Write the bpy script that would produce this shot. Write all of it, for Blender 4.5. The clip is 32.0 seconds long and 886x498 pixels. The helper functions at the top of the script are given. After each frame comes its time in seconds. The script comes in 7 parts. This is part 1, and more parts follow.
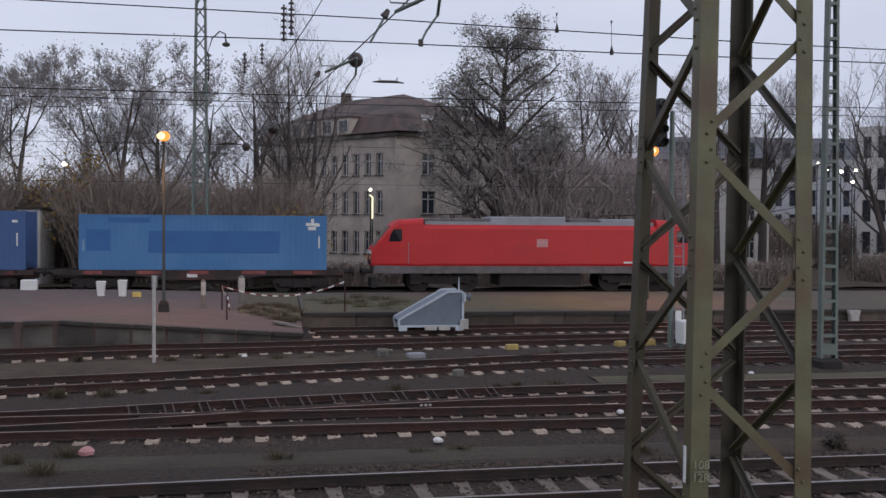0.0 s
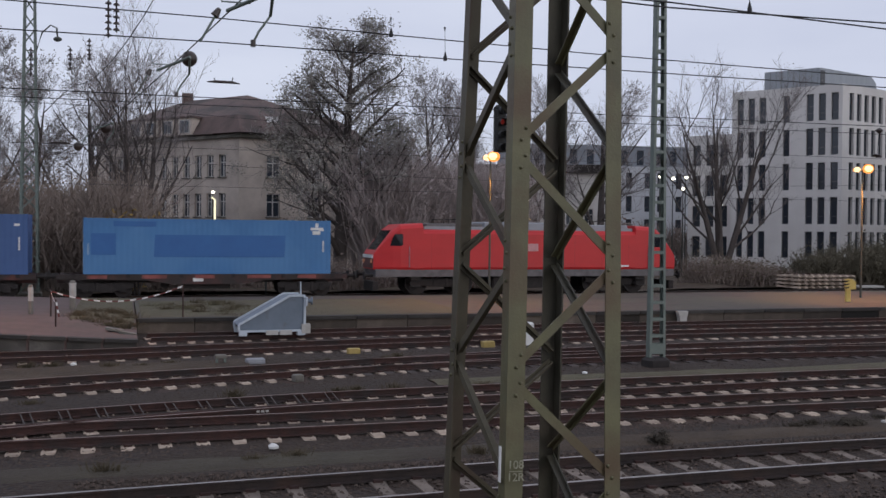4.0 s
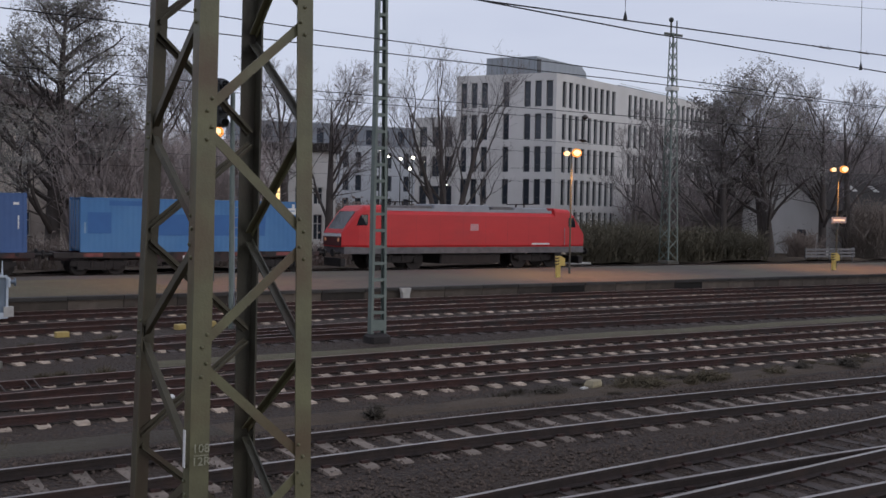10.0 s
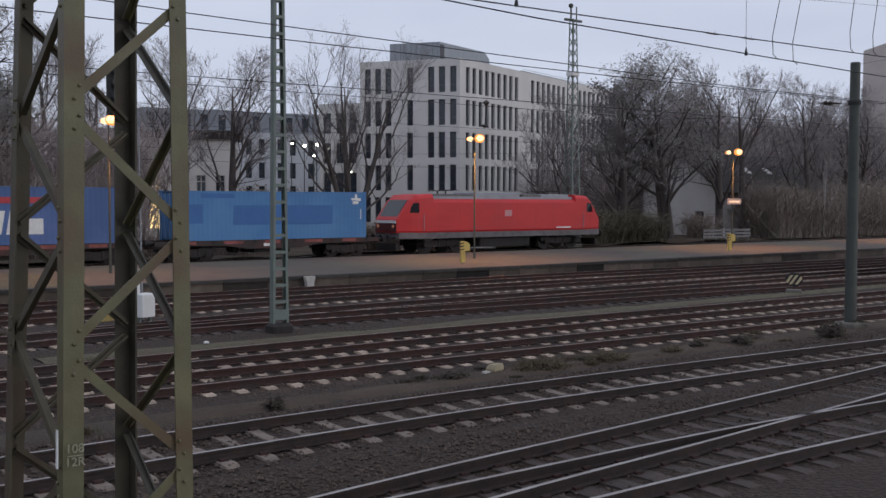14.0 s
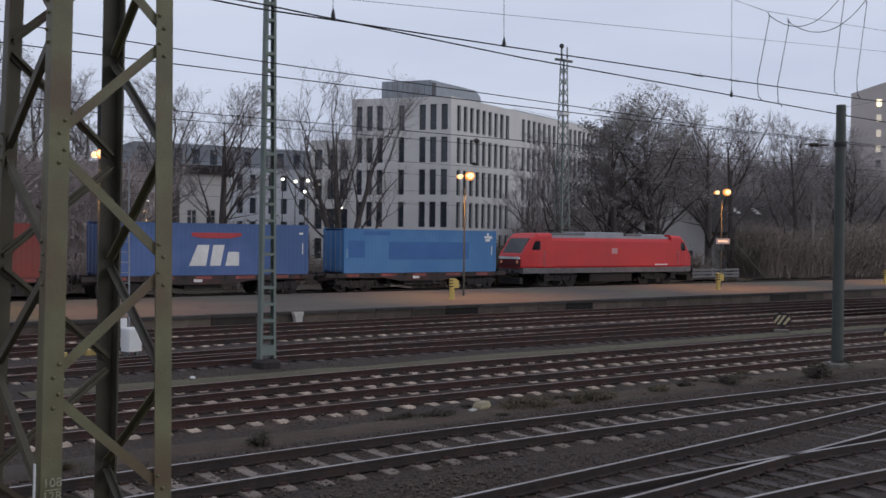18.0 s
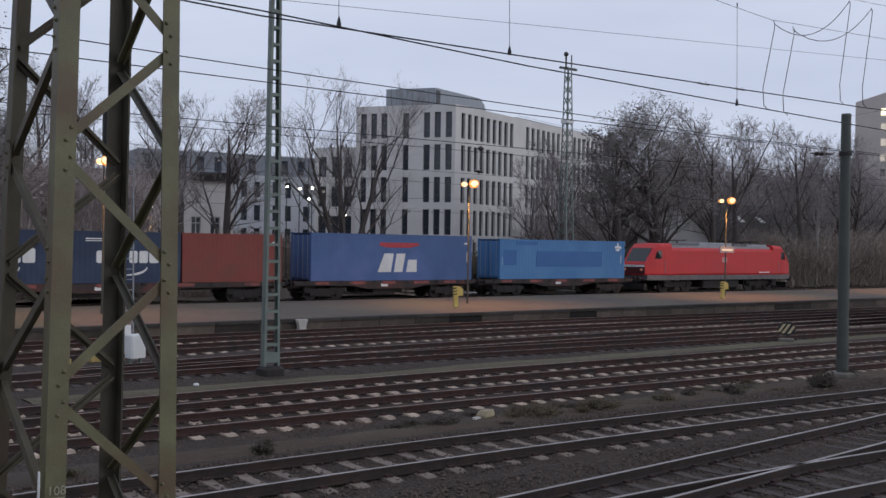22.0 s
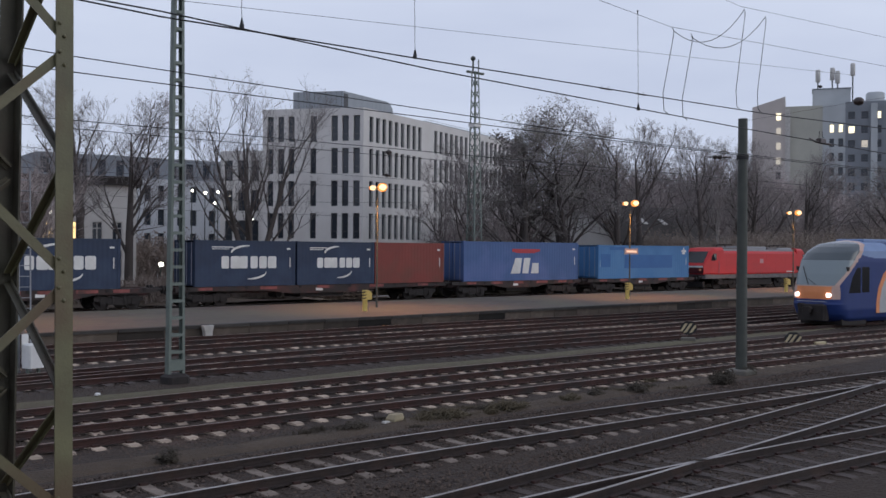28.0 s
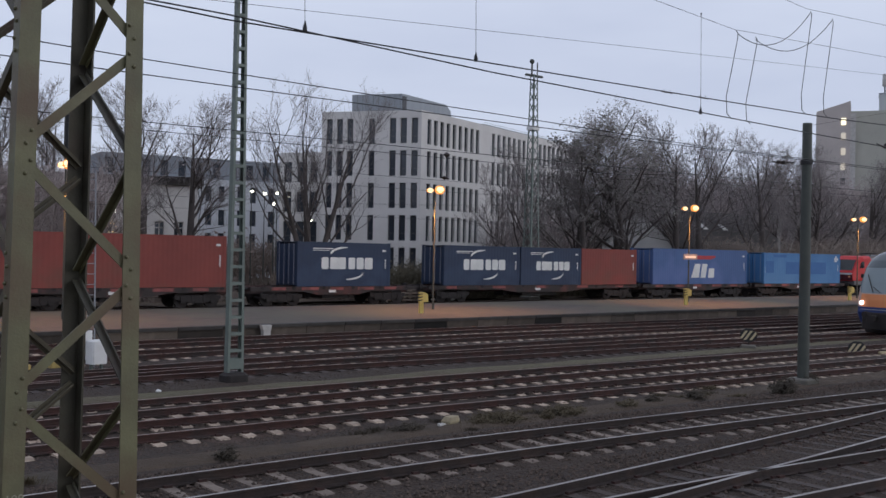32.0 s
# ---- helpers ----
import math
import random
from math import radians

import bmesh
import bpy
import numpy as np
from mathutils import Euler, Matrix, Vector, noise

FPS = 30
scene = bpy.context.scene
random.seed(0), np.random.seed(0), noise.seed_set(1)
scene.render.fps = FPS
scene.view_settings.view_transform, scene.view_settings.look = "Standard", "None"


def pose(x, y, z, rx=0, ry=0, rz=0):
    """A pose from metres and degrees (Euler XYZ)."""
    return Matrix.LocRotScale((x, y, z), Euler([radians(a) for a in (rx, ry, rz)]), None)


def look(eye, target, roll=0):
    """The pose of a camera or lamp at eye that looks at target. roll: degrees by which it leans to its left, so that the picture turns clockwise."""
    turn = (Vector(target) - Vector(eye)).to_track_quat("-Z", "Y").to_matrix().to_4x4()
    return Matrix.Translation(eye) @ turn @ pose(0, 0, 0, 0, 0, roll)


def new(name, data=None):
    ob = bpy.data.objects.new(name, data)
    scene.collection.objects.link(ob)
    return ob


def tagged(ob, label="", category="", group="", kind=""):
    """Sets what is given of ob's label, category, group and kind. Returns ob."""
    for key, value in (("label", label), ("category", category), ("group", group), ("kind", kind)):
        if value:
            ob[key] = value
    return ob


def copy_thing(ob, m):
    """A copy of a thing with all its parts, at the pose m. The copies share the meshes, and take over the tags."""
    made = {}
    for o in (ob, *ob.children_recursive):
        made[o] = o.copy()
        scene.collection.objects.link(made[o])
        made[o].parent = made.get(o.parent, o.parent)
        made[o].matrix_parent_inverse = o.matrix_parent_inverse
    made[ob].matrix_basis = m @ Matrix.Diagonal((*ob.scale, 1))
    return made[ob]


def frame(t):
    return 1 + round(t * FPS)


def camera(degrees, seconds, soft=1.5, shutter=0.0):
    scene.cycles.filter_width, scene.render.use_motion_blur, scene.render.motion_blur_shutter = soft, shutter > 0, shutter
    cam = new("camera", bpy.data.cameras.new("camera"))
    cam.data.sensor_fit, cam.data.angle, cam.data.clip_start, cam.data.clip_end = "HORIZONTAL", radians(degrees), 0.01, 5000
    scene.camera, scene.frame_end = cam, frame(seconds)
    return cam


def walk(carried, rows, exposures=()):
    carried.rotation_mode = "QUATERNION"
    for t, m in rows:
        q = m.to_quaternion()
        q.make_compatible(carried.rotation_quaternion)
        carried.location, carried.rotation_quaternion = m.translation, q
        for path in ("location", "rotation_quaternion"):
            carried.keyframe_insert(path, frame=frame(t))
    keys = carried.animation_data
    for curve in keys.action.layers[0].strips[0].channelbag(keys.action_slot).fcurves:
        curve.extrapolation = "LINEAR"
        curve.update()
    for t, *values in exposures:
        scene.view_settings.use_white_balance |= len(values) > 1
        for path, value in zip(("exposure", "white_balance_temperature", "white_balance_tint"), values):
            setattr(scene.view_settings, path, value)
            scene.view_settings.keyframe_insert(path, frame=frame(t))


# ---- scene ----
SOFT = 1.5
EXPOSURES = [(0.0, 0.09, 6270, 8), (9.0, 0.07, 6250, 7), (19.0, 0.05, 6150, 6), (28.0, 0.06, 6060, 6), (32.0, 0.06, 6080, 6)]
cam = camera(46.77, 32.0, soft=SOFT, shutter=0.5)
# seconds, eye x y z, yaw, pitch, roll
PATH = [
    (0, 0.479, -0.099, 3.710, -8.832, -1.185, -0.371),
    (0.5, 0.534, -0.095, 3.714, -9.295, -1.131, -0.390),
    (1, 0.628, -0.094, 3.708, -9.503, -1.085, -0.385),
    (1.5, 0.691, -0.108, 3.705, -10.065, -1.079, -0.060),
    (2, 0.682, -0.117, 3.708, -11.249, -0.657, 0.162),
    (2.5, 0.648, -0.113, 3.718, -14.184, -0.461, 0.436),
    (3, 0.609, -0.114, 3.719, -15.779, -0.417, 0.690),
    (3.5, 0.628, -0.119, 3.712, -17.540, -0.798, -0.402),
    (5.5, 0.774, -0.135, 3.718, -16.184, -0.932, -1.173),
    (6, 0.767, -0.150, 3.717, -16.912, -1.015, -0.623),
    (6.5, 0.797, -0.148, 3.718, -20.501, -0.997, -0.889),
    (7, 0.821, -0.133, 3.714, -23.133, -0.976, -0.848),
    (7.5, 0.827, -0.124, 3.714, -24.265, -1.021, -0.730),
    (8, 0.847, -0.118, 3.711, -26.166, -1.020, -1.082),
    (8.5, 0.891, -0.104, 3.712, -29.226, -1.063, -1.177),
    (9, 0.906, -0.104, 3.712, -30.442, -1.093, -1.110),
    (9.5, 0.931, -0.097, 3.707, -31.726, -1.244, -0.446),
    (10, 0.970, -0.117, 3.698, -32.216, -1.928, -0.934),
    (10.5, 1.021, -0.132, 3.695, -32.087, -2.209, -1.229),
    (11, 1.031, -0.125, 3.699, -32.667, -1.880, -1.391),
    (11.5, 0.981, -0.134, 3.707, -33.371, -1.697, -1.070),
    (12, 0.949, -0.140, 3.704, -34.279, -1.728, -0.705),
    (12.5, 0.957, -0.134, 3.698, -35.390, -2.670, -0.581),
    (13, 1.031, -0.145, 3.700, -36.259, -2.977, -0.294),
    (13.5, 1.118, -0.163, 3.706, -37.376, -2.903, -0.212),
    (15.5, 1.157, -0.154, 3.709, -35.956, -1.873, 0.215),
    (16, 1.136, -0.172, 3.707, -33.935, -1.964, -0.352),
    (16.5, 1.126, -0.203, 3.705, -33.868, -1.684, -0.469),
    (17, 1.145, -0.244, 3.702, -35.707, -1.108, -0.434),
    (17.5, 1.154, -0.243, 3.702, -36.866, -0.829, -0.539),
    (18, 1.159, -0.230, 3.709, -37.905, -0.581, -0.684),
    (18.5, 1.176, -0.221, 3.711, -39.289, -0.359, -0.483),
    (19, 1.186, -0.199, 3.712, -39.831, -0.358, -0.297),
    (19.5, 1.178, -0.206, 3.712, -40.171, -0.360, -0.502),
    (20, 1.171, -0.211, 3.712, -39.575, -0.224, -0.505),
    (20.5, 1.178, -0.200, 3.710, -39.934, -0.156, -1.317),
    (21, 1.174, -0.200, 3.715, -38.976, -0.060, -0.906),
    (21.5, 1.167, -0.206, 3.714, -38.214, -0.135, -0.538),
    (22, 1.158, -0.206, 3.714, -37.696, -0.160, -0.864),
    (22.5, 1.170, -0.204, 3.710, -37.937, -0.287, -0.649),
    (23, 1.187, -0.210, 3.708, -39.732, -0.340, -0.734),
    (23.5, 1.196, -0.186, 3.707, -40.592, -0.519, -0.706),
    (24, 1.204, -0.164, 3.705, -41.124, -1.124, -1.223),
    (24.5, 1.199, -0.185, 3.709, -41.815, -1.319, -0.874),
    (25, 1.201, -0.185, 3.707, -42.502, -1.281, -0.796),
    (25.5, 1.192, -0.169, 3.710, -42.782, -1.249, -0.654),
    (27.5, 1.185, -0.214, 3.715, -42.176, -0.232, -0.825),
    (28, 1.190, -0.216, 3.718, -42.762, 0.090, -0.413),
    (28.5, 1.196, -0.216, 3.720, -43.423, 0.185, -0.389),
    (29, 1.200, -0.219, 3.722, -44.153, 0.258, -0.414),
    (29.5, 1.193, -0.218, 3.721, -44.516, 0.336, -0.447),
    (30, 1.186, -0.210, 3.722, -44.101, 0.394, -0.441),
    (30.5, 1.180, -0.195, 3.717, -42.558, 0.211, -1.067),
    (31, 1.173, -0.179, 3.721, -40.458, 0.296, -0.896),
    (31.5, 1.171, -0.175, 3.721, -39.914, 0.240, -0.991),
    (32, 1.169, -0.191, 3.716, -39.624, 0.206, -1.105),
]
walk(cam, [(t, pose(x, y, z, 90 + pitch, roll, yaw)) for t, x, y, z, yaw, pitch, roll in PATH], EXPOSURES)

# ---------------------------------------------------------------- world and light
SUN_TURN, SUN_UP = radians(150), radians(14)
world = bpy.data.worlds.new("world")
scene.world = world
world.use_nodes = True
wn, wl = world.node_tree.nodes, world.node_tree.links
wn.clear()
w_out, w_bg = wn.new("ShaderNodeOutputWorld"), wn.new("ShaderNodeBackground")
w_sky, w_mix, w_noise, w_ramp = wn.new("ShaderNodeTexSky"), wn.new("ShaderNodeMix"), wn.new("ShaderNodeTexNoise"), wn.new("ShaderNodeValToRGB")
w_co, w_map = wn.new("ShaderNodeTexCoord"), wn.new("ShaderNodeMapping")
w_sky.sky_type, w_sky.sun_disc, w_sky.sun_elevation, w_sky.sun_rotation = "NISHITA", False, SUN_UP, SUN_TURN
w_mix.data_type = "RGBA"
w_mix.inputs["Factor"].default_value = 0.93
w_map.inputs["Scale"].default_value = (1.2, 1.2, 5.0)
w_noise.inputs["Scale"].default_value, w_noise.inputs["Detail"].default_value = 2.2, 4.0
w_ramp.color_ramp.elements[0].position, w_ramp.color_ramp.elements[0].color = 0.30, (5.5, 5.65, 6.9, 1)
w_ramp.color_ramp.elements[1].position, w_ramp.color_ramp.elements[1].color = 0.72, (6.6, 6.7, 7.8, 1)
wl.new(w_co.outputs["Generated"], w_map.inputs["Vector"])
wl.new(w_map.outputs["Vector"], w_noise.inputs["Vector"])
wl.new(w_noise.outputs["Fac"], w_ramp.inputs["Fac"])
wl.new(w_sky.outputs["Color"], w_mix.inputs["A"])
wl.new(w_ramp.outputs["Color"], w_mix.inputs["B"])
wl.new(w_mix.outputs["Result"], w_bg.inputs["Color"])
wl.new(w_bg.outputs["Background"], w_out.inputs["Surface"])
w_bg.inputs["Strength"].default_value = 0.105
sun = new("sun", bpy.data.lights.new("sun", "SUN"))
sun.data.energy, sun.data.angle, sun.data.color = 0.5, radians(40), (1.0, 0.93, 0.88)
sun.matrix_basis = look((0, 0, 60), (-60 * math.cos(SUN_UP) * math.sin(SUN_TURN), -60 * math.cos(SUN_UP) * math.cos(SUN_TURN), 60 - 60 * math.sin(SUN_UP)))


# ---------------------------------------------------------------- materials
def material(name, base, second=None, rough=0.7, metal=0.0, scale=3.0, detail=6.0, bump=0.0, fine=40.0, stain=None, stain_scale=0.6, stain_at=0.55, spread=0.12, vary=0.0, stretch=(1, 1, 1)):
    """Two-scale noise colour with optional stains, relief and a difference from object to object."""
    m = bpy.data.materials.new(name)
    m.use_nodes = True
    n, l = m.node_tree.nodes, m.node_tree.links
    b = n["Principled BSDF"]
    b.inputs["Roughness"].default_value, b.inputs["Metallic"].default_value = rough, metal
    co, mp = n.new("ShaderNodeTexCoord"), n.new("ShaderNodeMapping")
    mp.inputs["Scale"].default_value = stretch
    l.new(co.outputs["Object"], mp.inputs["Vector"])
    t1, r1 = n.new("ShaderNodeTexNoise"), n.new("ShaderNodeValToRGB")
    t1.inputs["Scale"].default_value, t1.inputs["Detail"].default_value, t1.inputs["Roughness"].default_value = scale, detail, 0.65
    second = second or tuple(c * 0.7 for c in base)
    r1.color_ramp.elements[0].position, r1.color_ramp.elements[0].color = 0.5 - spread * 1.4, (*second, 1)
    r1.color_ramp.elements[1].position, r1.color_ramp.elements[1].color = 0.5 + spread * 1.4, (*base, 1)
    l.new(mp.outputs["Vector"], t1.inputs["Vector"])
    l.new(t1.outputs["Fac"], r1.inputs["Fac"])
    colour = r1.outputs["Color"]
    if stain:
        t2, r2, mx = n.new("ShaderNodeTexNoise"), n.new("ShaderNodeValToRGB"), n.new("ShaderNodeMix")
        t2.inputs["Scale"].default_value, t2.inputs["Detail"].default_value = stain_scale, 8.0
        r2.color_ramp.elements[0].position, r2.color_ramp.elements[1].position = stain_at - 0.08, stain_at + 0.1
        mx.data_type = "RGBA"
        mx.inputs["B"].default_value = (*stain, 1)
        l.new(mp.outputs["Vector"], t2.inputs["Vector"])
        l.new(t2.outputs["Fac"], r2.inputs["Fac"])
        l.new(r2.outputs["Color"], mx.inputs["Factor"])
        l.new(colour, mx.inputs["A"])
        colour = mx.outputs["Result"]
    if vary:
        info, mr, hs = n.new("ShaderNodeObjectInfo"), n.new("ShaderNodeMapRange"), n.new("ShaderNodeHueSaturation")
        mr.inputs["To Min"].default_value, mr.inputs["To Max"].default_value = 1 - vary, 1 + vary
        l.new(info.outputs["Random"], mr.inputs["Value"])
        l.new(mr.outputs["Result"], hs.inputs["Value"])
        l.new(colour, hs.inputs["Color"])
        colour = hs.outputs["Color"]
    l.new(colour, b.inputs["Base Color"])
    t3, r3 = n.new("ShaderNodeTexNoise"), n.new("ShaderNodeMapRange")
    t3.inputs["Scale"].default_value, t3.inputs["Detail"].default_value = fine, 3.0
    l.new(mp.outputs["Vector"], t3.inputs["Vector"])
    r3.inputs["To Min"].default_value, r3.inputs["To Max"].default_value = max(0.05, rough - 0.12), min(1.0, rough + 0.1)
    l.new(t3.outputs["Fac"], r3.inputs["Value"])
    l.new(r3.outputs["Result"], b.inputs["Roughness"])
    if bump:
        bp = n.new("ShaderNodeBump")
        bp.inputs["Strength"].default_value, bp.inputs["Distance"].default_value = 1.0, bump
        l.new(t3.outputs["Fac"], bp.inputs["Height"])
        l.new(bp.outputs["Normal"], b.inputs["Normal"])
    return m


def glow(name, colour, strength):
    m = bpy.data.materials.new(name)
    m.use_nodes = True
    b = m.node_tree.nodes["Principled BSDF"]
    b.inputs["Base Color"].default_value, b.inputs["Specular IOR Level"].default_value = (0.01, 0.01, 0.01, 1), 0.0
    b.inputs["Emission Color"].default_value, b.inputs["Emission Strength"].default_value = (*colour, 1), strength
    return m


def glass(name, tint, rough=0.06):
    m = bpy.data.materials.new(name)
    m.use_nodes = True
    b = m.node_tree.nodes["Principled BSDF"]
    b.inputs["Base Color"].default_value = (*tint, 1)
    b.inputs["Roughness"].default_value, b.inputs["IOR"].default_value = rough, 1.5
    return m


M_BALLAST = material("ballast", (0.0546, 0.0326, 0.0213), (0.0093, 0.0055, 0.0037), 0.95, 0, 11, 5, 0.10, 13, stain=(0.0329, 0.0184, 0.0097), stain_scale=0.5, stain_at=0.52, spread=0.11)
M_STONE = material("ballast_stone", (0.125, 0.090, 0.070), (0.019, 0.0135, 0.0105), 0.9, 0, 14, 3, 0, 30, spread=0.14)
M_DIRT = material("dirt_grass", (0.0737, 0.0480, 0.0269), (0.0411, 0.0270, 0.0158), 0.95, 0, 1.6, 8, 0.05, 25, stain=(0.0870, 0.0620, 0.0396), stain_scale=0.5, stain_at=0.58)
M_GRASS = material("grass", (0.1257, 0.1116, 0.0616), (0.0866, 0.0739, 0.0426), 0.95, 0, 2.5, 8, 0.05, 30, stain=(0.0978, 0.0780, 0.0473), stain_scale=0.7)
M_DRY = material("dry_weeds", (0.11, 0.085, 0.05), (0.06, 0.05, 0.03), 0.95, 0, 5, 4, spread=0.2)
M_RAIL = material("rusty_rail", (0.064, 0.027, 0.021), (0.030, 0.0145, 0.012), 0.85, 0.1, 6, 6, 0.004, 60, stain=(0.03, 0.022, 0.02), stain_scale=1.2)
M_RAILTOP = material("rail_running_surface", (0.40, 0.37, 0.35), (0.20, 0.16, 0.14), 0.34, 0.9, 2, 5, 0, 20, stretch=(0.3, 3, 3))
M_RUSTTOP = material("rusted_running_surface", (0.24, 0.15, 0.115), (0.14, 0.085, 0.066), 0.42, 0.6, 2, 5, 0, 20, stretch=(0.3, 3, 3))
M_MOSS = material("mossy_dirt", (0.084, 0.070, 0.043), (0.036, 0.029, 0.020), 0.95, 0, 1.4, 9, 0.06, 20, stain=(0.048, 0.036, 0.024), stain_scale=0.45, stain_at=0.5, spread=0.2)
M_RAILDARK = material("oily_dark_rail", (0.038, 0.025, 0.021), (0.018, 0.0125, 0.011), 0.75, 0.15, 6, 6, 0.004, 60, stain=(0.05, 0.026, 0.018), stain_scale=1.2, stain_at=0.6)
M_SLEEPER = material("concrete_sleeper", (0.5023, 0.4002, 0.3089), (0.3114, 0.2438, 0.1869), 0.9, 0, 4, 7, 0.006, 40, stain=(0.1306, 0.0920, 0.0691), stain_scale=1.6, stain_at=0.56, vary=0.25)
M_GREYSL = material("grey_sleeper", (0.2250, 0.1806, 0.1476), (0.1255, 0.0991, 0.0798), 0.9, 0, 4, 7, 0.006, 40, stain=(0.0779, 0.0630, 0.0543), stain_scale=1.6, stain_at=0.58, vary=0.2)
M_WOODSL = material("wooden_sleeper", (0.075, 0.056, 0.047), (0.035, 0.028, 0.025), 0.9, 0, 4, 7, 0.006, 40, stretch=(4, 0.6, 4), vary=0.2)
M_PAVE = material("platform_paving", (0.094, 0.072, 0.058), (0.050, 0.039, 0.032), 0.85, 0, 1.2, 8, 0.004, 30, stain=(0.082, 0.074, 0.050), stain_scale=0.22, stain_at=0.50)
M_REDPAVE = material("red_paving", (0.135, 0.090, 0.080), (0.092, 0.063, 0.057), 0.85, 0, 1.4, 8, 0.004, 30, stain=(0.09, 0.074, 0.06), stain_scale=0.3, stain_at=0.6)
M_CONC = material("old_concrete", (0.25, 0.23, 0.20), (0.13, 0.12, 0.105), 0.9, 0, 1.8, 8, 0.01, 30, stain=(0.08, 0.075, 0.06), stain_scale=0.5, stain_at=0.52)
M_EDGE = material("stained_edge_concrete", (0.0908, 0.0713, 0.0563), (0.0440, 0.0350, 0.0281), 0.9, 0, 1.8, 8, 0.01, 30, stain=(0.0550, 0.0438, 0.0338), stain_scale=0.7, stain_at=0.5, vary=0.9)
M_WALLB = material("pale_dirty_wall_block", (0.15, 0.135, 0.118), (0.075, 0.067, 0.06), 0.9, 0, 1.8, 8, 0.01, 30, stain=(0.05, 0.045, 0.04), stain_scale=0.9, stain_at=0.5, vary=0.5)
M_COPING = material("dark_coping_stone", (0.052, 0.046, 0.041), (0.03, 0.027, 0.024), 0.9, 0, 2, 8, 0.01, 30, vary=0.3)
M_CONC_L = material("pale_concrete", (0.50, 0.48, 0.45), (0.36, 0.34, 0.31), 0.85, 0, 2, 6, 0.003, 30)
M_MAST = material("olive_green_mast_paint", (0.135, 0.128, 0.062), (0.088, 0.081, 0.042), 0.55, 0.0, 2.2, 8, 0.002, 60, stain=(0.092, 0.060, 0.030), stain_scale=1.5, stain_at=0.57)
# Darker mast paints: shade and dirt of rear members put into the colour, with rust stains.
M_MASTMID = material("shaded_weathered_olive_steel", (0.088, 0.076, 0.042), (0.052, 0.043, 0.026), 0.6, 0.0, 2.2, 8, 0.002, 60, stain=(0.06, 0.038, 0.024), stain_scale=2.2, stain_at=0.58)
M_MASTDK = material("shaded_dirty_mast_steel", (0.055, 0.050, 0.030), (0.030, 0.026, 0.018), 0.6, 0.0, 2.2, 8, 0.002, 60, stain=(0.05, 0.032, 0.02), stain_scale=2.0, stain_at=0.6)
M_MASTG = material("grey_green_mast_paint", (0.16, 0.19, 0.165), (0.11, 0.135, 0.12), 0.55, 0.0, 2, 6, 0.002, 60, stain=(0.07, 0.05, 0.04), stain_scale=1.5, stain_at=0.68)
M_MASTD = material("dark_green_pole_paint", (0.060, 0.066, 0.055), (0.04, 0.045, 0.04), 0.6, 0.0, 2, 6, 0.002, 50)
M_WIRE = material("dark_wire", (0.028, 0.027, 0.029), None, 0.6, 0.3)
M_INSUL = material("brown_insulator", (0.05, 0.035, 0.03), None, 0.35)
M_RED = material("traffic_red_paint", (0.54, 0.017, 0.020), (0.46, 0.014, 0.017), 0.5, 0, 0.8, 6, 0, 20, stain=(0.38, 0.02, 0.022), stain_scale=0.5, stain_at=0.62, stretch=(0.4, 1, 1))
M_SKIRT = material("grey_underframe", (0.16, 0.145, 0.145), (0.09, 0.08, 0.08), 0.7, 0, 2, 6)
M_ROOF = material("grey_roof_paint", (0.30, 0.31, 0.33), (0.22, 0.22, 0.24), 0.6, 0, 1.2, 6)
M_UNDER = material("dark_running_gear", (0.035, 0.028, 0.026), (0.02, 0.017, 0.016), 0.8, 0.2, 3, 6)
M_WAGON = material("rust_red_wagon", (0.10, 0.035, 0.03), (0.05, 0.022, 0.02), 0.75, 0, 1.5, 7, stain=(0.03, 0.022, 0.02), stain_scale=0.8, stain_at=0.45)
M_WPANEL = material("lit_red_wagon_panel", (0.30, 0.085, 0.075), (0.16, 0.045, 0.04), 0.7, 0, 1.5, 7, stain=(0.07, 0.035, 0.03), stain_scale=1.2, stain_at=0.6)
M_WHITE = material("white_paint", (0.75, 0.74, 0.72), (0.64, 0.63, 0.61), 0.6, 0, 2, 5)
M_DARKGLASS = glass("dark_glass", (0.012, 0.014, 0.018), 0.08)
M_STRUT = material("worn_steel_strut", (0.085, 0.066, 0.058), (0.05, 0.04, 0.035), 0.7, 0.2, 6, 5)
M_LAMPO = glow("sodium_light", (1.0, 0.34, 0.07), 1.35)
M_LAMPB = glow("sodium_bulb", (1.0, 0.66, 0.33), 2.1)
M_LAMPW = glow("white_light", (1.0, 0.90, 0.72), 6)
M_BED = material("rust_stained_ballast", (0.0877, 0.0483, 0.0311), (0.0339, 0.0190, 0.0129), 0.9, 0, 8, 8, 0.05, 24, stain=(0.0495, 0.0299, 0.0213), stain_scale=0.8, stain_at=0.5, spread=0.16)
M_YELLOW = material("yellow_plastic", (0.64, 0.47, 0.13), (0.50, 0.36, 0.09), 0.6)


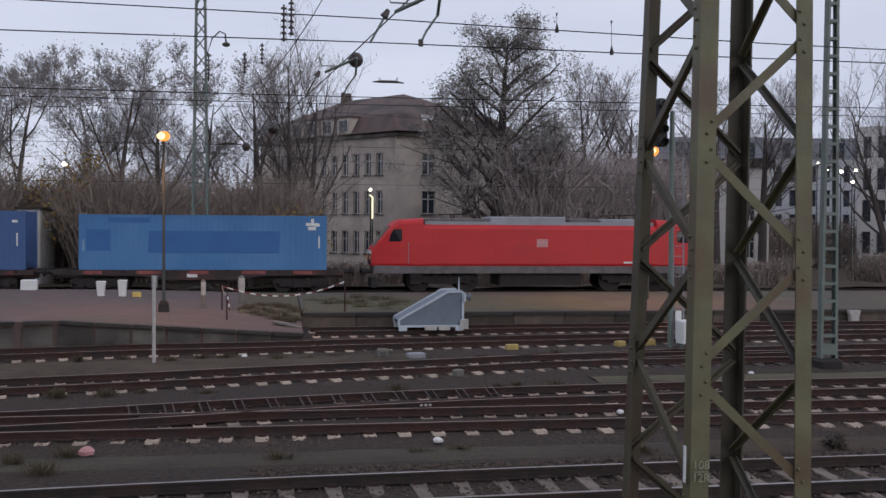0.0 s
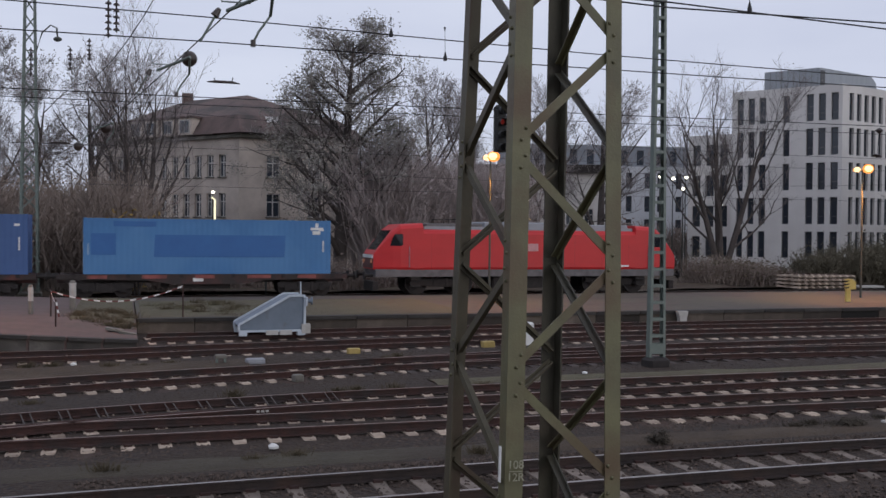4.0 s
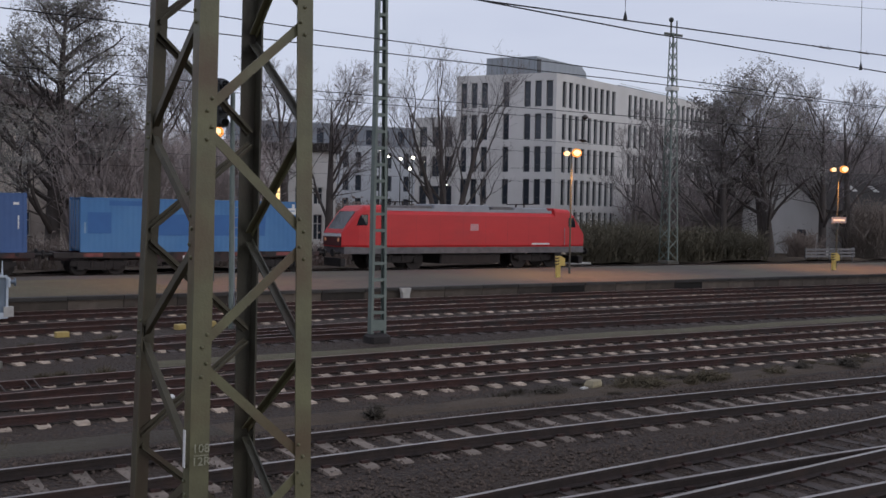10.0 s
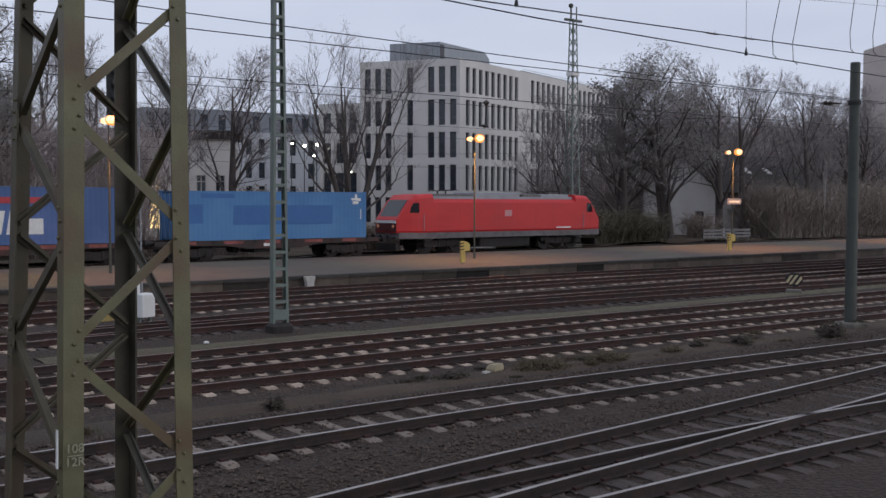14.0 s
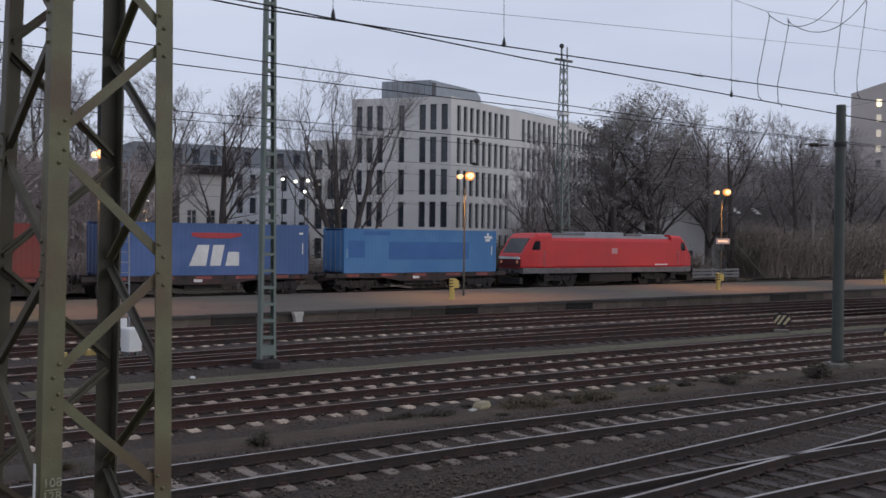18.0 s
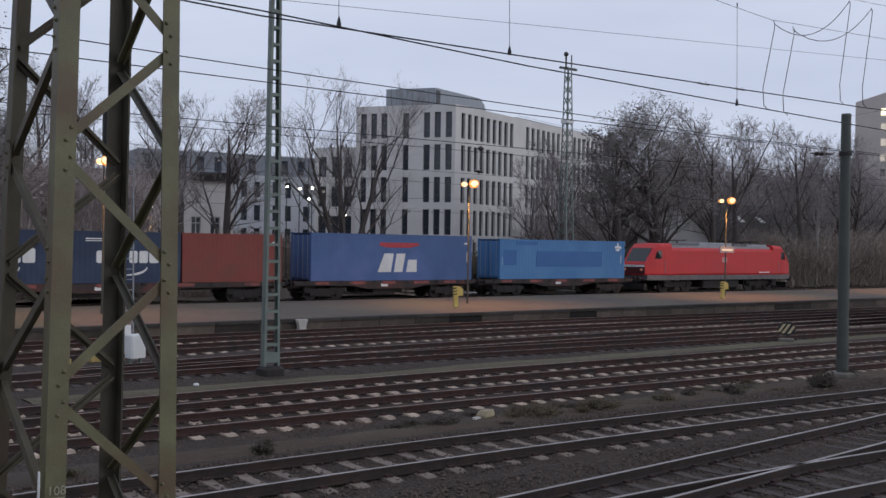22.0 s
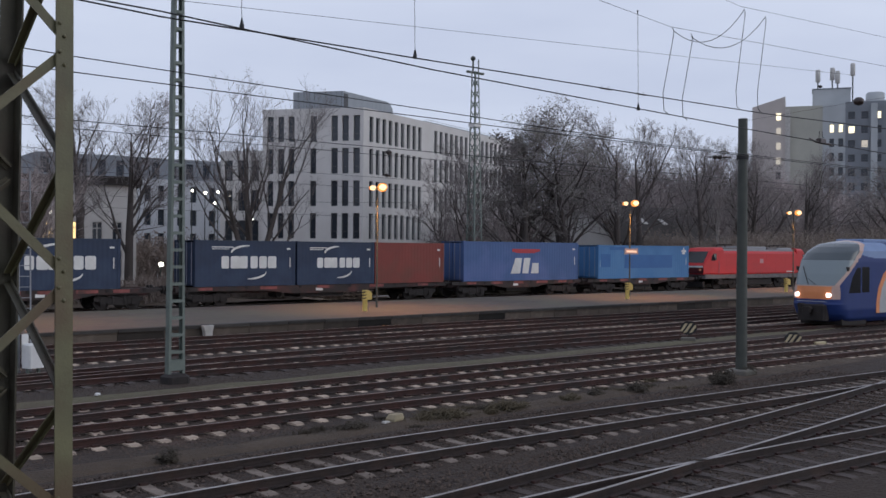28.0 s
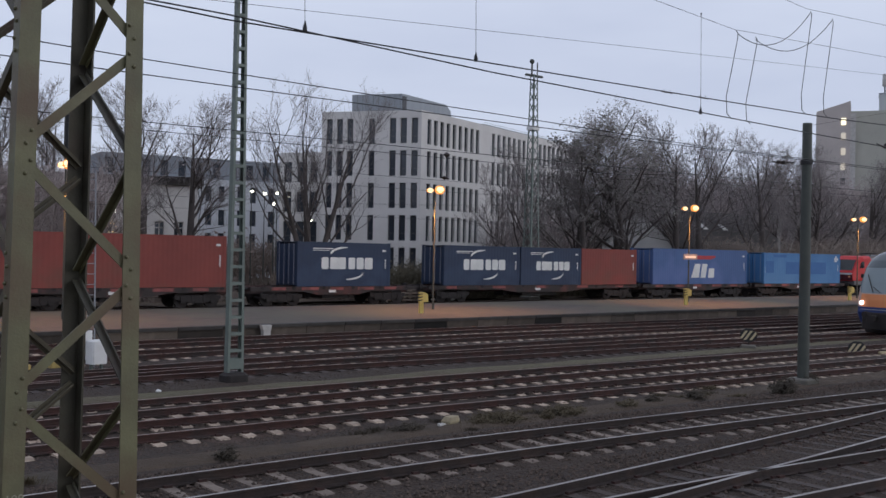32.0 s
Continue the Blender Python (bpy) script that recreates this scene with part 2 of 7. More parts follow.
# ---------------------------------------------------------------- mesh helpers
class Shape:
    """Collects boxes, bars, tubes and plates; faces carry a material slot."""

    def __init__(self):
        self.v, self.f, self.s, self.smooth = [], [], [], []

    def add(self, verts, faces, slot=0, smooth=False):
        k = len(self.v)
        self.v.extend(verts)
        for face in faces:
            self.f.append([k + i for i in face])
            self.s.append(slot)
            self.smooth.append(smooth)
        return self

    def box(self, x0, x1, y0, y1, z0, z1, slot=0):
        return self.add([(x0, y0, z0), (x1, y0, z0), (x1, y1, z0), (x0, y1, z0), (x0, y0, z1), (x1, y0, z1), (x1, y1, z1), (x0, y1, z1)],
                        [(3, 2, 1, 0), (4, 5, 6, 7), (0, 1, 5, 4), (1, 2, 6, 5), (2, 3, 7, 6), (3, 0, 4, 7)], slot)

    def bevel_box(self, x0, x1, y0, y1, z0, z1, b, slot=0):
        """A box with its upright and top edges chamfered."""
        ring = lambda i, z: [(x0 + b + i, y0 + i, z), (x1 - b - i, y0 + i, z), (x1 - i, y0 + b + i, z), (x1 - i, y1 - b - i, z), (x1 - b - i, y1 - i, z), (x0 + b + i, y1 - i, z), (x0 + i, y1 - b - i, z), (x0 + i, y0 + b + i, z)]
        return self.loft([ring(0, z0), ring(0, z1 - b), ring(b, z1)], slot)

    def loft(self, rings, slot=0, smooth=False, caps=True):
        n = len(rings[0])
        verts = [p for ring in rings for p in ring]
        faces = [(i * n + j, i * n + (j + 1) % n, (i + 1) * n + (j + 1) % n, (i + 1) * n + j) for i in range(len(rings) - 1) for j in range(n)]
        self.add(verts, faces, slot, smooth)
        if caps:
            self.add(list(rings[0]), [tuple(reversed(range(n)))], slot)
            self.add(list(rings[-1]), [tuple(range(n))], slot)
        return self

    def prism(self, outline, y0, y1, slot=0):
        """An outline in x and z, drawn from y0 to y1."""
        return self.loft([[(x, y1, z) for x, z in outline], [(x, y0, z) for x, z in outline]], slot)

    def bar(self, a, b, w, h, slot=0, up=(0, 0, 1)):
        a, b, up = Vector(a), Vector(b), Vector(up)
        d = (b - a).normalized()
        side = d.cross(up)
        side = side.normalized() if side.length > 1e-4 else Vector((1, 0, 0))
        top = side.cross(d)
        ring = lambda p: [tuple(p + side * sx * w / 2 + top * sz * h / 2) for sx, sz in ((-1, -1), (1, -1), (1, 1), (-1, 1))]
        return self.loft([ring(a), ring(b)], slot)

    def angle_bar(self, a, b, w, t, sx, sy, slot=0):
        """An L-section post from a to b, its flanges running to sx along x and sy along y."""
        out = [(0, 0), (sx * w, 0), (sx * w, sy * t), (sx * t, sy * t), (sx * t, sy * w), (0, sy * w)]
        if sx * sy < 0:
            out.reverse()
        return self.loft([[(p[0] + x, p[1] + y, p[2]) for x, y in out] for p in (a, b)], slot)

    def tube(self, points, radii, sides=6, slot=0, smooth=True, caps=True):
        points = [Vector(p) for p in points]
        radii = radii if isinstance(radii, (list, tuple)) else [radii] * len(points)
        rings = []
        for i, p in enumerate(points):
            d = points[min(i + 1, len(points) - 1)] - points[max(i - 1, 0)]
            d = d.normalized() if d.length > 1e-6 else Vector((0, 0, 1))
            side = d.cross(Vector((0, 0, 1)) if abs(d.z) < 0.95 else Vector((1, 0, 0))).normalized()
            top = side.cross(d)
            rings.append([tuple(p + (side * math.cos(2 * math.pi * k / sides) + top * math.sin(2 * math.pi * k / sides)) * radii[i]) for k in range(sides)])
        return self.loft(rings, slot, smooth, caps)

    def ball(self, c, r, rings=6, sides=10, slot=0, squash=1.0):
        rows = [[(c[0] + r * math.sin(math.pi * i / rings) * math.cos(2 * math.pi * j / sides), c[1] + r * math.sin(math.pi * i / rings) * math.sin(2 * math.pi * j / sides), c[2] - squash * r * math.cos(math.pi * i / rings)) for j in range(sides)] for i in range(rings + 1)]
        return self.loft(rows, slot, True, False)

    def mesh(self, name, mats):
        me = bpy.data.meshes.new(name)
        me.from_pydata(self.v, [], self.f)
        for m in mats:
            me.materials.append(m)
        me.polygons.foreach_set("material_index", self.s)
        me.polygons.foreach_set("use_smooth", self.smooth)
        me.update()
        return me


def mats_of(m):
    return list(m) if isinstance(m, (list, tuple)) else [m]


def part(name, shape, mat, parent, label="", place=None):
    """One mesh object under a thing or a part; shape is a Shape or a mesh to share."""
    me = shape.mesh(name, mats_of(mat)) if isinstance(shape, Shape) else shape
    ob = new(name, me)
    ob.parent = parent
    if place is not None:
        ob.matrix_basis = place
    return tagged(ob, label)


def thing(name, label, category, place=None, group="", kind=""):
    ob = new(name)
    if place is not None:
        ob.matrix_basis = place
    return tagged(ob, label, category, group, kind)


def solid(name, shape, mat, label, category="", group="", kind="", place=None):
    """A thing of one mesh."""
    ob = new(name, shape.mesh(name, mats_of(mat)))
    if place is not None:
        ob.matrix_basis = place
    return tagged(ob, label, category, group, kind)


def along(points, step):
    """A smooth line through (x, y) points, sampled at even steps."""
    out = []
    pts = [Vector(p) for p in points]
    pts = [2 * pts[0] - pts[1]] + pts + [2 * pts[-1] - pts[-2]]
    for a, b, c, d in zip(pts, pts[1:], pts[2:], pts[3:]):
        n = max(2, int((c - b).length / 0.25))
        for i in range(n):
            t = i / n
            m0, m1 = (c - a) / 2, (d - b) / 2
            k = (c - b).length
            m0, m1 = m0.normalized() * k, m1.normalized() * k
            out.append((2 * t**3 - 3 * t**2 + 1) * b + (t**3 - 2 * t**2 + t) * m0 + (-2 * t**3 + 3 * t**2) * c + (t**3 - t**2) * m1)
    out.append(pts[-2])
    even, left = [out[0]], step
    for a, b in zip(out, out[1:]):
        k = (b - a).length
        at = 0.0
        while k - at >= left:
            at += left
            even.append(a + (b - a) * at / k)
            left = step
        left -= k - at
    return even

# ---------------------------------------------------------------- ground
def sheet(name, x0, x1, y0, y1, z, step, amp, mat, label, rough=0.25, kind="structure"):
    s = Shape()
    nx, ny = max(1, int((x1 - x0) / step)), max(1, int((y1 - y0) / step))
    for j in range(ny + 1):
        for i in range(nx + 1):
            x, y = x0 + (x1 - x0) * i / nx, y0 + (y1 - y0) * j / ny
            s.v.append((x, y, z + amp * noise.noise(Vector((x * rough, y * rough, z))) + amp * 0.5 * noise.noise(Vector((x * rough * 4, y * rough * 4, 3))) - (0.09 if "strip" in name and j in (0, ny) else 0.0)))
    for j in range(ny):
        for i in range(nx):
            k = j * (nx + 1) + i
            s.f.append((k, k + 1, k + nx + 2, k + nx + 1))
            s.s.append(0)
            s.smooth.append(True)
    return solid(name, s, mat, label, "ground", kind=kind)


sheet("ground", -1500, 1500, -1500, 1500, -0.12, 150, 0.0, M_DIRT, "flat dark ground of dirt and thin grass")
sheet("ballast_field", -60, 120, 4.0, 38.0, 0.0, 0.8, 0.03, M_BALLAST, "dark grey-brown track ballast across the yard")
sheet("grass_strip_1", -60, 7, 15.6, 17.3, 0.03, 0.5, 0.05, M_MOSS, "worn strip of moss and thin grass between tracks")
sheet("grass_strip_3", 7, 60, 15.6, 17.3, 0.03, 0.5, 0.05, M_DIRT, "bare strip of dirt and weeds between tracks")
sheet("grass_strip_2", 8, 110, 23.3, 25.0, 0.035, 0.5, 0.04, M_GRASS, "narrow green grass strip between tracks")

# ---------------------------------------------------------------- tracks
RAIL = [(-0.07, 0.0), (0.07, 0.0), (0.07, 0.012), (0.012, 0.035), (0.012, 0.11), (0.036, 0.12), (0.036, 0.152), (-0.036, 0.152), (-0.036, 0.12), (-0.012, 0.11), (-0.012, 0.035), (-0.07, 0.012)]
GAUGE = 1.47


def side_line(line, off):
    out = []
    for i, p in enumerate(line):
        d = (line[min(i + 1, len(line) - 1)] - line[max(i - 1, 0)]).normalized()
        out.append(p + Vector((-d.y, d.x)) * off)
    return out


def rail(parent, line, off, z, top=M_RAILTOP):
    s, n = Shape(), len(RAIL)
    pts = side_line(line, off)
    for i, p in enumerate(pts):
        d = (pts[min(i + 1, len(pts) - 1)] - pts[max(i - 1, 0)]).normalized()
        for a, h in RAIL:
            s.v.append((p.x - d.y * a, p.y + d.x * a, z + h))
    for i in range(len(pts) - 1):
        for j in range(n):
            s.f.append((i * n + j, i * n + (j + 1) % n, (i + 1) * n + (j + 1) % n, (i + 1) * n + j))
            s.s.append(1 if j == 6 else 0)
            s.smooth.append(False)
    return part("rail", s, [M_RAILDARK if top is M_RAILTOP else M_RAIL, top], parent)


def sleeper_mesh(mat, length=2.42, dip=-0.03):
    s = Shape()
    h = length / 2
    ring = lambda y, w, z: [(-w, y, -0.10), (w, y, -0.10), (w * 0.82, y, z), (-w * 0.82, y, z)]
    s.loft([ring(-h, 0.10, -0.05), ring(-h + 0.10, 0.13, 0.022), ring(-h + 0.2, 0.14, 0.033), ring(-0.62, 0.14, 0.035), ring(-0.35, 0.12, dip), ring(0.35, 0.12, dip), ring(0.62, 0.14, 0.035), ring(h - 0.2, 0.14, 0.033), ring(h - 0.10, 0.13, 0.022), ring(h, 0.10, -0.05)])
    for y in (-GAUGE / 2, GAUGE / 2):
        for a in (-0.1, 0.1):
            s.box(-0.07, 0.07, y + a - 0.035, y + a + 0.035, 0.02, 0.075, 1)
    return s.mesh("sleeper", [mat, M_RAIL])


SLEEPER, FLAT_SLEEPER, WOOD_SLEEPER = sleeper_mesh(M_SLEEPER), sleeper_mesh(M_GREYSL, 2.4, 0.02), sleeper_mesh(M_WOODSL, 2.6, 0.02)


def track(label, points, near=(), z=0.03, spacing=0.62, mesh=None, top=M_RAILTOP, sleepers=True, buried=False):
    """Rails and sleepers along a line of (x, y); sleepers between the two x of near are parts of their own."""
    mesh = mesh or SLEEPER
    root = thing("railway_track", label, "railway track", kind="structure")
    line = along(points, 0.62)
    bed, half = Shape(), 1.45
    rows = [(-half - 0.45, -0.02), (-half, z - 0.045), (half, z - 0.045), (half + 0.45, -0.02)]
    cols = [side_line(line, a) for a, _ in rows]
    for i in range(len(line)):
        bed.v.extend((c[i].x, c[i].y, h + 0.012 * noise.noise(Vector((c[i].x * 2, c[i].y * 2, 0)))) for c, (_, h) in zip(cols, rows))
    for i in range(len(line) - 1):
        for j in range(3):
            bed.f.append((i * 4 + j, i * 4 + 4 + j, i * 4 + 5 + j, i * 4 + 1 + j))
            bed.s.append(0)
            bed.smooth.append(True)
    part("track_bed", bed, M_BED if top is M_RUSTTOP else M_BALLAST, root)
    rail(root, line, GAUGE / 2, z, top)
    rail(root, line, -GAUGE / 2, z, top)
    rest, far = Shape(), along(points, spacing)
    base_v, base_f = [v.co.copy() for v in mesh.vertices], [(tuple(q.vertices), q.material_index) for q in mesh.polygons]
    rng = random.Random(len(points) * 17 + int(points[0][1] * 10))
    for i, p in enumerate(far if sleepers else ()):
        d = (far[min(i + 1, len(far) - 1)] - far[max(i - 1, 0)]).normalized()
        m = pose(p.x + rng.uniform(-0.03, 0.03), p.y + rng.uniform(-0.03, 0.03), z - 0.035 + rng.uniform(-0.008, 0.006) - (0.018 * min(1.0, (6.0 - p.x) / 6) if p.x < 6.0 and buried else 0.0), rng.uniform(-0.5, 0.5), rng.uniform(-0.8, 0.8), math.degrees(math.atan2(d.y, d.x)) + rng.uniform(-1, 1))
        if near and near[0] < p.x < near[1]:
            part("sleeper", mesh, None, root, place=m)
        else:
            k = len(rest.v)
            rest.v.extend(tuple(m @ v) for v in base_v)
            for face, slot in base_f:
                rest.f.append([k + q for q in face])
                rest.s.append(slot)
                rest.smooth.append(False)
    if rest.v:
        tagged(part("far_sleepers", rest, list(mesh.materials), root), kind="stuff")
    return root


T1 = [(-60, 1.0), (-30, 8.9), (-15, 11.9), (-3, 13.45), (4, 13.85), (11, 13.98), (17, 13.75), (23, 13.35), (31, 12.75), (45, 11.2), (80, 6.0)]
T2 = [(-60, 18.3), (-20, 18.75), (-4, 18.95), (6, 18.97), (13, 18.9), (20, 18.65), (30, 18.05), (40, 17.3), (60, 15.3), (110, 9.0)]
T3 = [(-8, 19.15), (-4, 19.6), (0, 20.5), (3.4, 21.15), (6, 21.45), (13, 21.8), (20, 21.8), (30, 21.4), (40, 20.9), (60, 19.4), (110, 14.0)]
T4 = [(-60, 15.0), (-25, 25.2), (-5, 30.45), (0, 31.0), (3, 31.5), (9, 32.15), (19, 32.8), (25, 32.8), (40, 32.4), (60, 31.5), (120, 28.4)]
T5 = [(-60, 11.0), (-25, 19.3), (-5, 24.1), (-2.3, 24.7), (0.3, 25.4), (4, 26.2), (8, 27.1), (13, 28.1), (20, 28.7), (35, 28.8), (60, 28.4), (120, 26.0)]
T6 = [(1.5, 35.45), (4, 35.6), (9, 36.0), (21, 36.1), (36, 36.0), (48, 35.3), (60, 34.6), (120, 31.6)]
T7 = [(6, 26.8), (11, 27.3), (17, 27.2), (25, 26.7), (35, 26.0), (46, 25.0), (70, 22.75), (120, 17.0)]
TA = [(-2, 8.6), (9, 9.8), (13.1, 10.1), (18.4, 10.5), (22, 10.8), (28, 11.4), (45, 13.6)]
TB = [(-2, 8.45), (6, 9.0), (11, 9.05), (15, 8.95), (21, 8.45), (30, 7.4), (45, 5.0)]
TRAIN_Y, TRAIN_Z = 53.75, 0.2


def train_y(x):
    """The freight line runs straight and then bends gently towards the yard."""
    return TRAIN_Y - 0.0007 * max(0.0, min(x, 64) - 40) ** 2 - 0.0336 * max(0.0, x - 64)


TT = [(-160, TRAIN_Y), (0, TRAIN_Y), (36, TRAIN_Y)] + [(x, train_y(x)) for x in range(40, 165, 4)]
track("main track with polished rails on concrete sleepers", T1, (-9, 34), mesh=FLAT_SLEEPER)
track("rusty yard track on pale concrete sleepers", T2, (-9, 45), top=M_RUSTTOP, buried=True)
track("rusty yard track curving out of a turnout", T3, (1, 45), top=M_RUSTTOP, buried=True)
check = thing("check_rail", "rusty check rail with slanting struts to the curving rail", "rail", kind="structure")
bend = [p for p in along(T3, 0.34) if -2.6 < p.x < 5.2]
guard, foot_line, head_line = side_line(bend, 0.16 - GAUGE / 2), side_line(bend, GAUGE / 2 - 0.80), side_line(bend, GAUGE / 2 - 0.045)
part("guard", Shape().tube([(p.x, p.y, 0.15) for p in guard], 0.045, 6), M_RAIL, check)
for p, q in list(zip(foot_line, head_line))[::2]:
    for e in (-0.085, 0.085):
        part("strut", Shape().bar((p.x + e, p.y, 0.0), (q.x + e, q.y, 0.165), 0.024, 0.02), M_STRUT, check)
for k in range(4):
    part("plate", Shape().box(3.12 + 0.09 * k, 3.18 + 0.09 * k, 20.36, 20.37, 0.10, 0.145), M_CONC_L, check, "small pale plate")
track("rusty siding beside the old platform edge", T4, (-8, 28), top=M_RUSTTOP)
track("rusty siding on grey sleepers", T5, (-8, 40), top=M_RUSTTOP)
track("siding that ends at the grey buffer stop", T6, (1, 40), top=M_RUSTTOP)
track("yard track that the standing railcar is on", T7, (12, 45), top=M_RUSTTOP, mesh=WOOD_SLEEPER)
track("near turnout track with polished rails on dark sleepers", TA, (4, 30), mesh=WOOD_SLEEPER)
track("near turnout branch with polished rails", TB, (), mesh=WOOD_SLEEPER, spacing=0.6)
track("freight line behind the platform", TT, (), z=TRAIN_Z, top=M_RAILTOP)

# ---------------------------------------------------------------- platforms
EDGE_Y, EDGE_Z = 38.0, 0.52
s = Shape().loft([[(x, EDGE_Y + 0.3, -0.1), (x, EDGE_Y + 0.3, EDGE_Z), (x, train_y(x) - 3.75, EDGE_Z), (x, train_y(x) - 3.75, -0.1)] for x in [1.15] + list(range(40, 110, 6))])
platform = solid("platform", s, M_PAVE, "long low station platform of worn reddish-brown paving", "platform", kind="structure")
for i in range(74):
    s = Shape().bevel_box(0.012, 1.988, 0, 0.42, 0, 0.14, 0.012)
    part("edge_stone", s, M_COPING, platform, place=pose(1.15 + 2 * i, EDGE_Y - 0.06, EDGE_Z - 0.12))
    s = Shape().box(0.01, 1.99, 0, 0.3, -0.2, EDGE_Z - 0.12)
    part("wall_panel", s, M_EDGE, platform, place=pose(1.15 + 2 * i, EDGE_Y + 0.02, 0))
old = Shape()
old.loft([[(-70, 14.5, z), (-25, 27.2, z), (-25, 49.5, z), (-70, 49.5, z)] for z in (-0.1, 0.85)])
old.loft([[(x, y, -0.1), (x, y, a), (x, max(38.2, y + 1), b), (x, 49.5, c), (x, 49.5, -0.1)] for x, y, a, b, c in ((-25, 27.2, 0.85, 0.85, 0.85), (-6.25, 32.0, 0.85, 0.80, 0.72), (1.1, 33.12, 0.28, 0.515, 0.515))])


def old_z(x, y):
    """Height of the old platform's sloping end."""
    u = min(1.0, max(0.0, (x + 6.25) / 7.35))
    w = min(1.0, max(0.0, (y - 32.0 - 1.1 * u) / (6.2 - 1.1 * u)))
    v = min(1.0, max(0.0, (y - 38.2) / 11.3))
    a, b, c = 0.85 - 0.57 * u, 0.80 - 0.285 * u, 0.72 - 0.205 * u
    return a + (b - a) * w if y < 38.2 else b + (c - b) * v


old_platform = solid("old_platform", old, M_REDPAVE, "old platform of red paving sloping down to its end", "platform", kind="structure")
EDGE = [(-40, 22.75, 0.85), (-25, 27.2, 0.85), (-6.25, 32.0, 0.85), (1.1, 33.12, 0.28)]
for (xa, ya, za), (xb, yb, zb) in zip(EDGE, EDGE[1:]):
    n = int((Vector((xb, yb)) - Vector((xa, ya))).length / 1.05)
    for k in range(n):
        p, q = (Vector((xa + (xb - xa) * t, ya + (yb - ya) * t, za + (zb - za) * t)) for t in (k / n + 0.006, (k + 1) / n - 0.006))
        part("edge_stone", Shape().bar(p + Vector((0.03, 0.0, -0.035)), q + Vector((0.03, 0.0, -0.035)), 0.42, 0.10), M_COPING, old_platform)
        part("wall_block", Shape().bar(Vector((p.x, p.y - 0.005, p.z * 0.42)), Vector((q.x, q.y - 0.005, q.z * 0.42)), 0.10, max(0.1, p.z * 0.75)), M_WALLB, old_platform)
ramp = Shape()
for j in range(22):
    for i in range(9):
        x, y = -1.1 + 2.15 * i / 8, 36.4 + 0.6 * j
        ramp.v.append((x, y, old_z(x, y) + 0.035 + 0.03 * noise.noise(Vector((x, y, 2)))))
for j in range(21):
    for i in range(8):
        ramp.f.append((j * 9 + i, j * 9 + i + 1, j * 9 + i + 10, j * 9 + i + 9))
        ramp.s.append(0)
        ramp.smooth.append(True)
solid("trackside_grass", ramp, M_GRASS, "rough grass on the old platform's sloping end", "ground", kind="structure")
strip = Shape()
for i in range(41):
    x = -16 + 0.5 * i
    lo, hi = 24.1 + 0.22 * (x + 5) + 1.9, 30.45 + 0.12 * (x + 5) - 1.55
    strip.v.extend((x, lo + (hi - lo) * j / 4, 0.02 + (0.02 if 0 < j < 4 else -0.02) + 0.02 * noise.noise(Vector((x * 1.7, j, 1)))) for j in range(5))
for i in range(40):
    for j in range(4):
        strip.f.append((i * 5 + j, i * 5 + 5 + j, i * 5 + 6 + j, i * 5 + 1 + j))
        strip.s.append(0)
        strip.smooth.append(True)
solid("dirt_strip", strip, M_DIRT, "strip of brown dirt and dry grass between the sidings", "ground", kind="structure")
sheet("platform_grass", 1.3, 14.0, 38.5, 47.5, EDGE_Z + 0.012, 0.5, 0.012, M_GRASS, "dry grass grown over the platform's end")
sheet("freight_bed", -160, 160, 49.9, 57.5, 0.16, 1.0, 0.03, M_BALLAST, "dark ballast bed under the freight line")
sheet("embankment", -160, 200, 57.5, 75, 0.3, 1.5, 0.25, M_DIRT, "rough verge of dead grass behind the freight line")

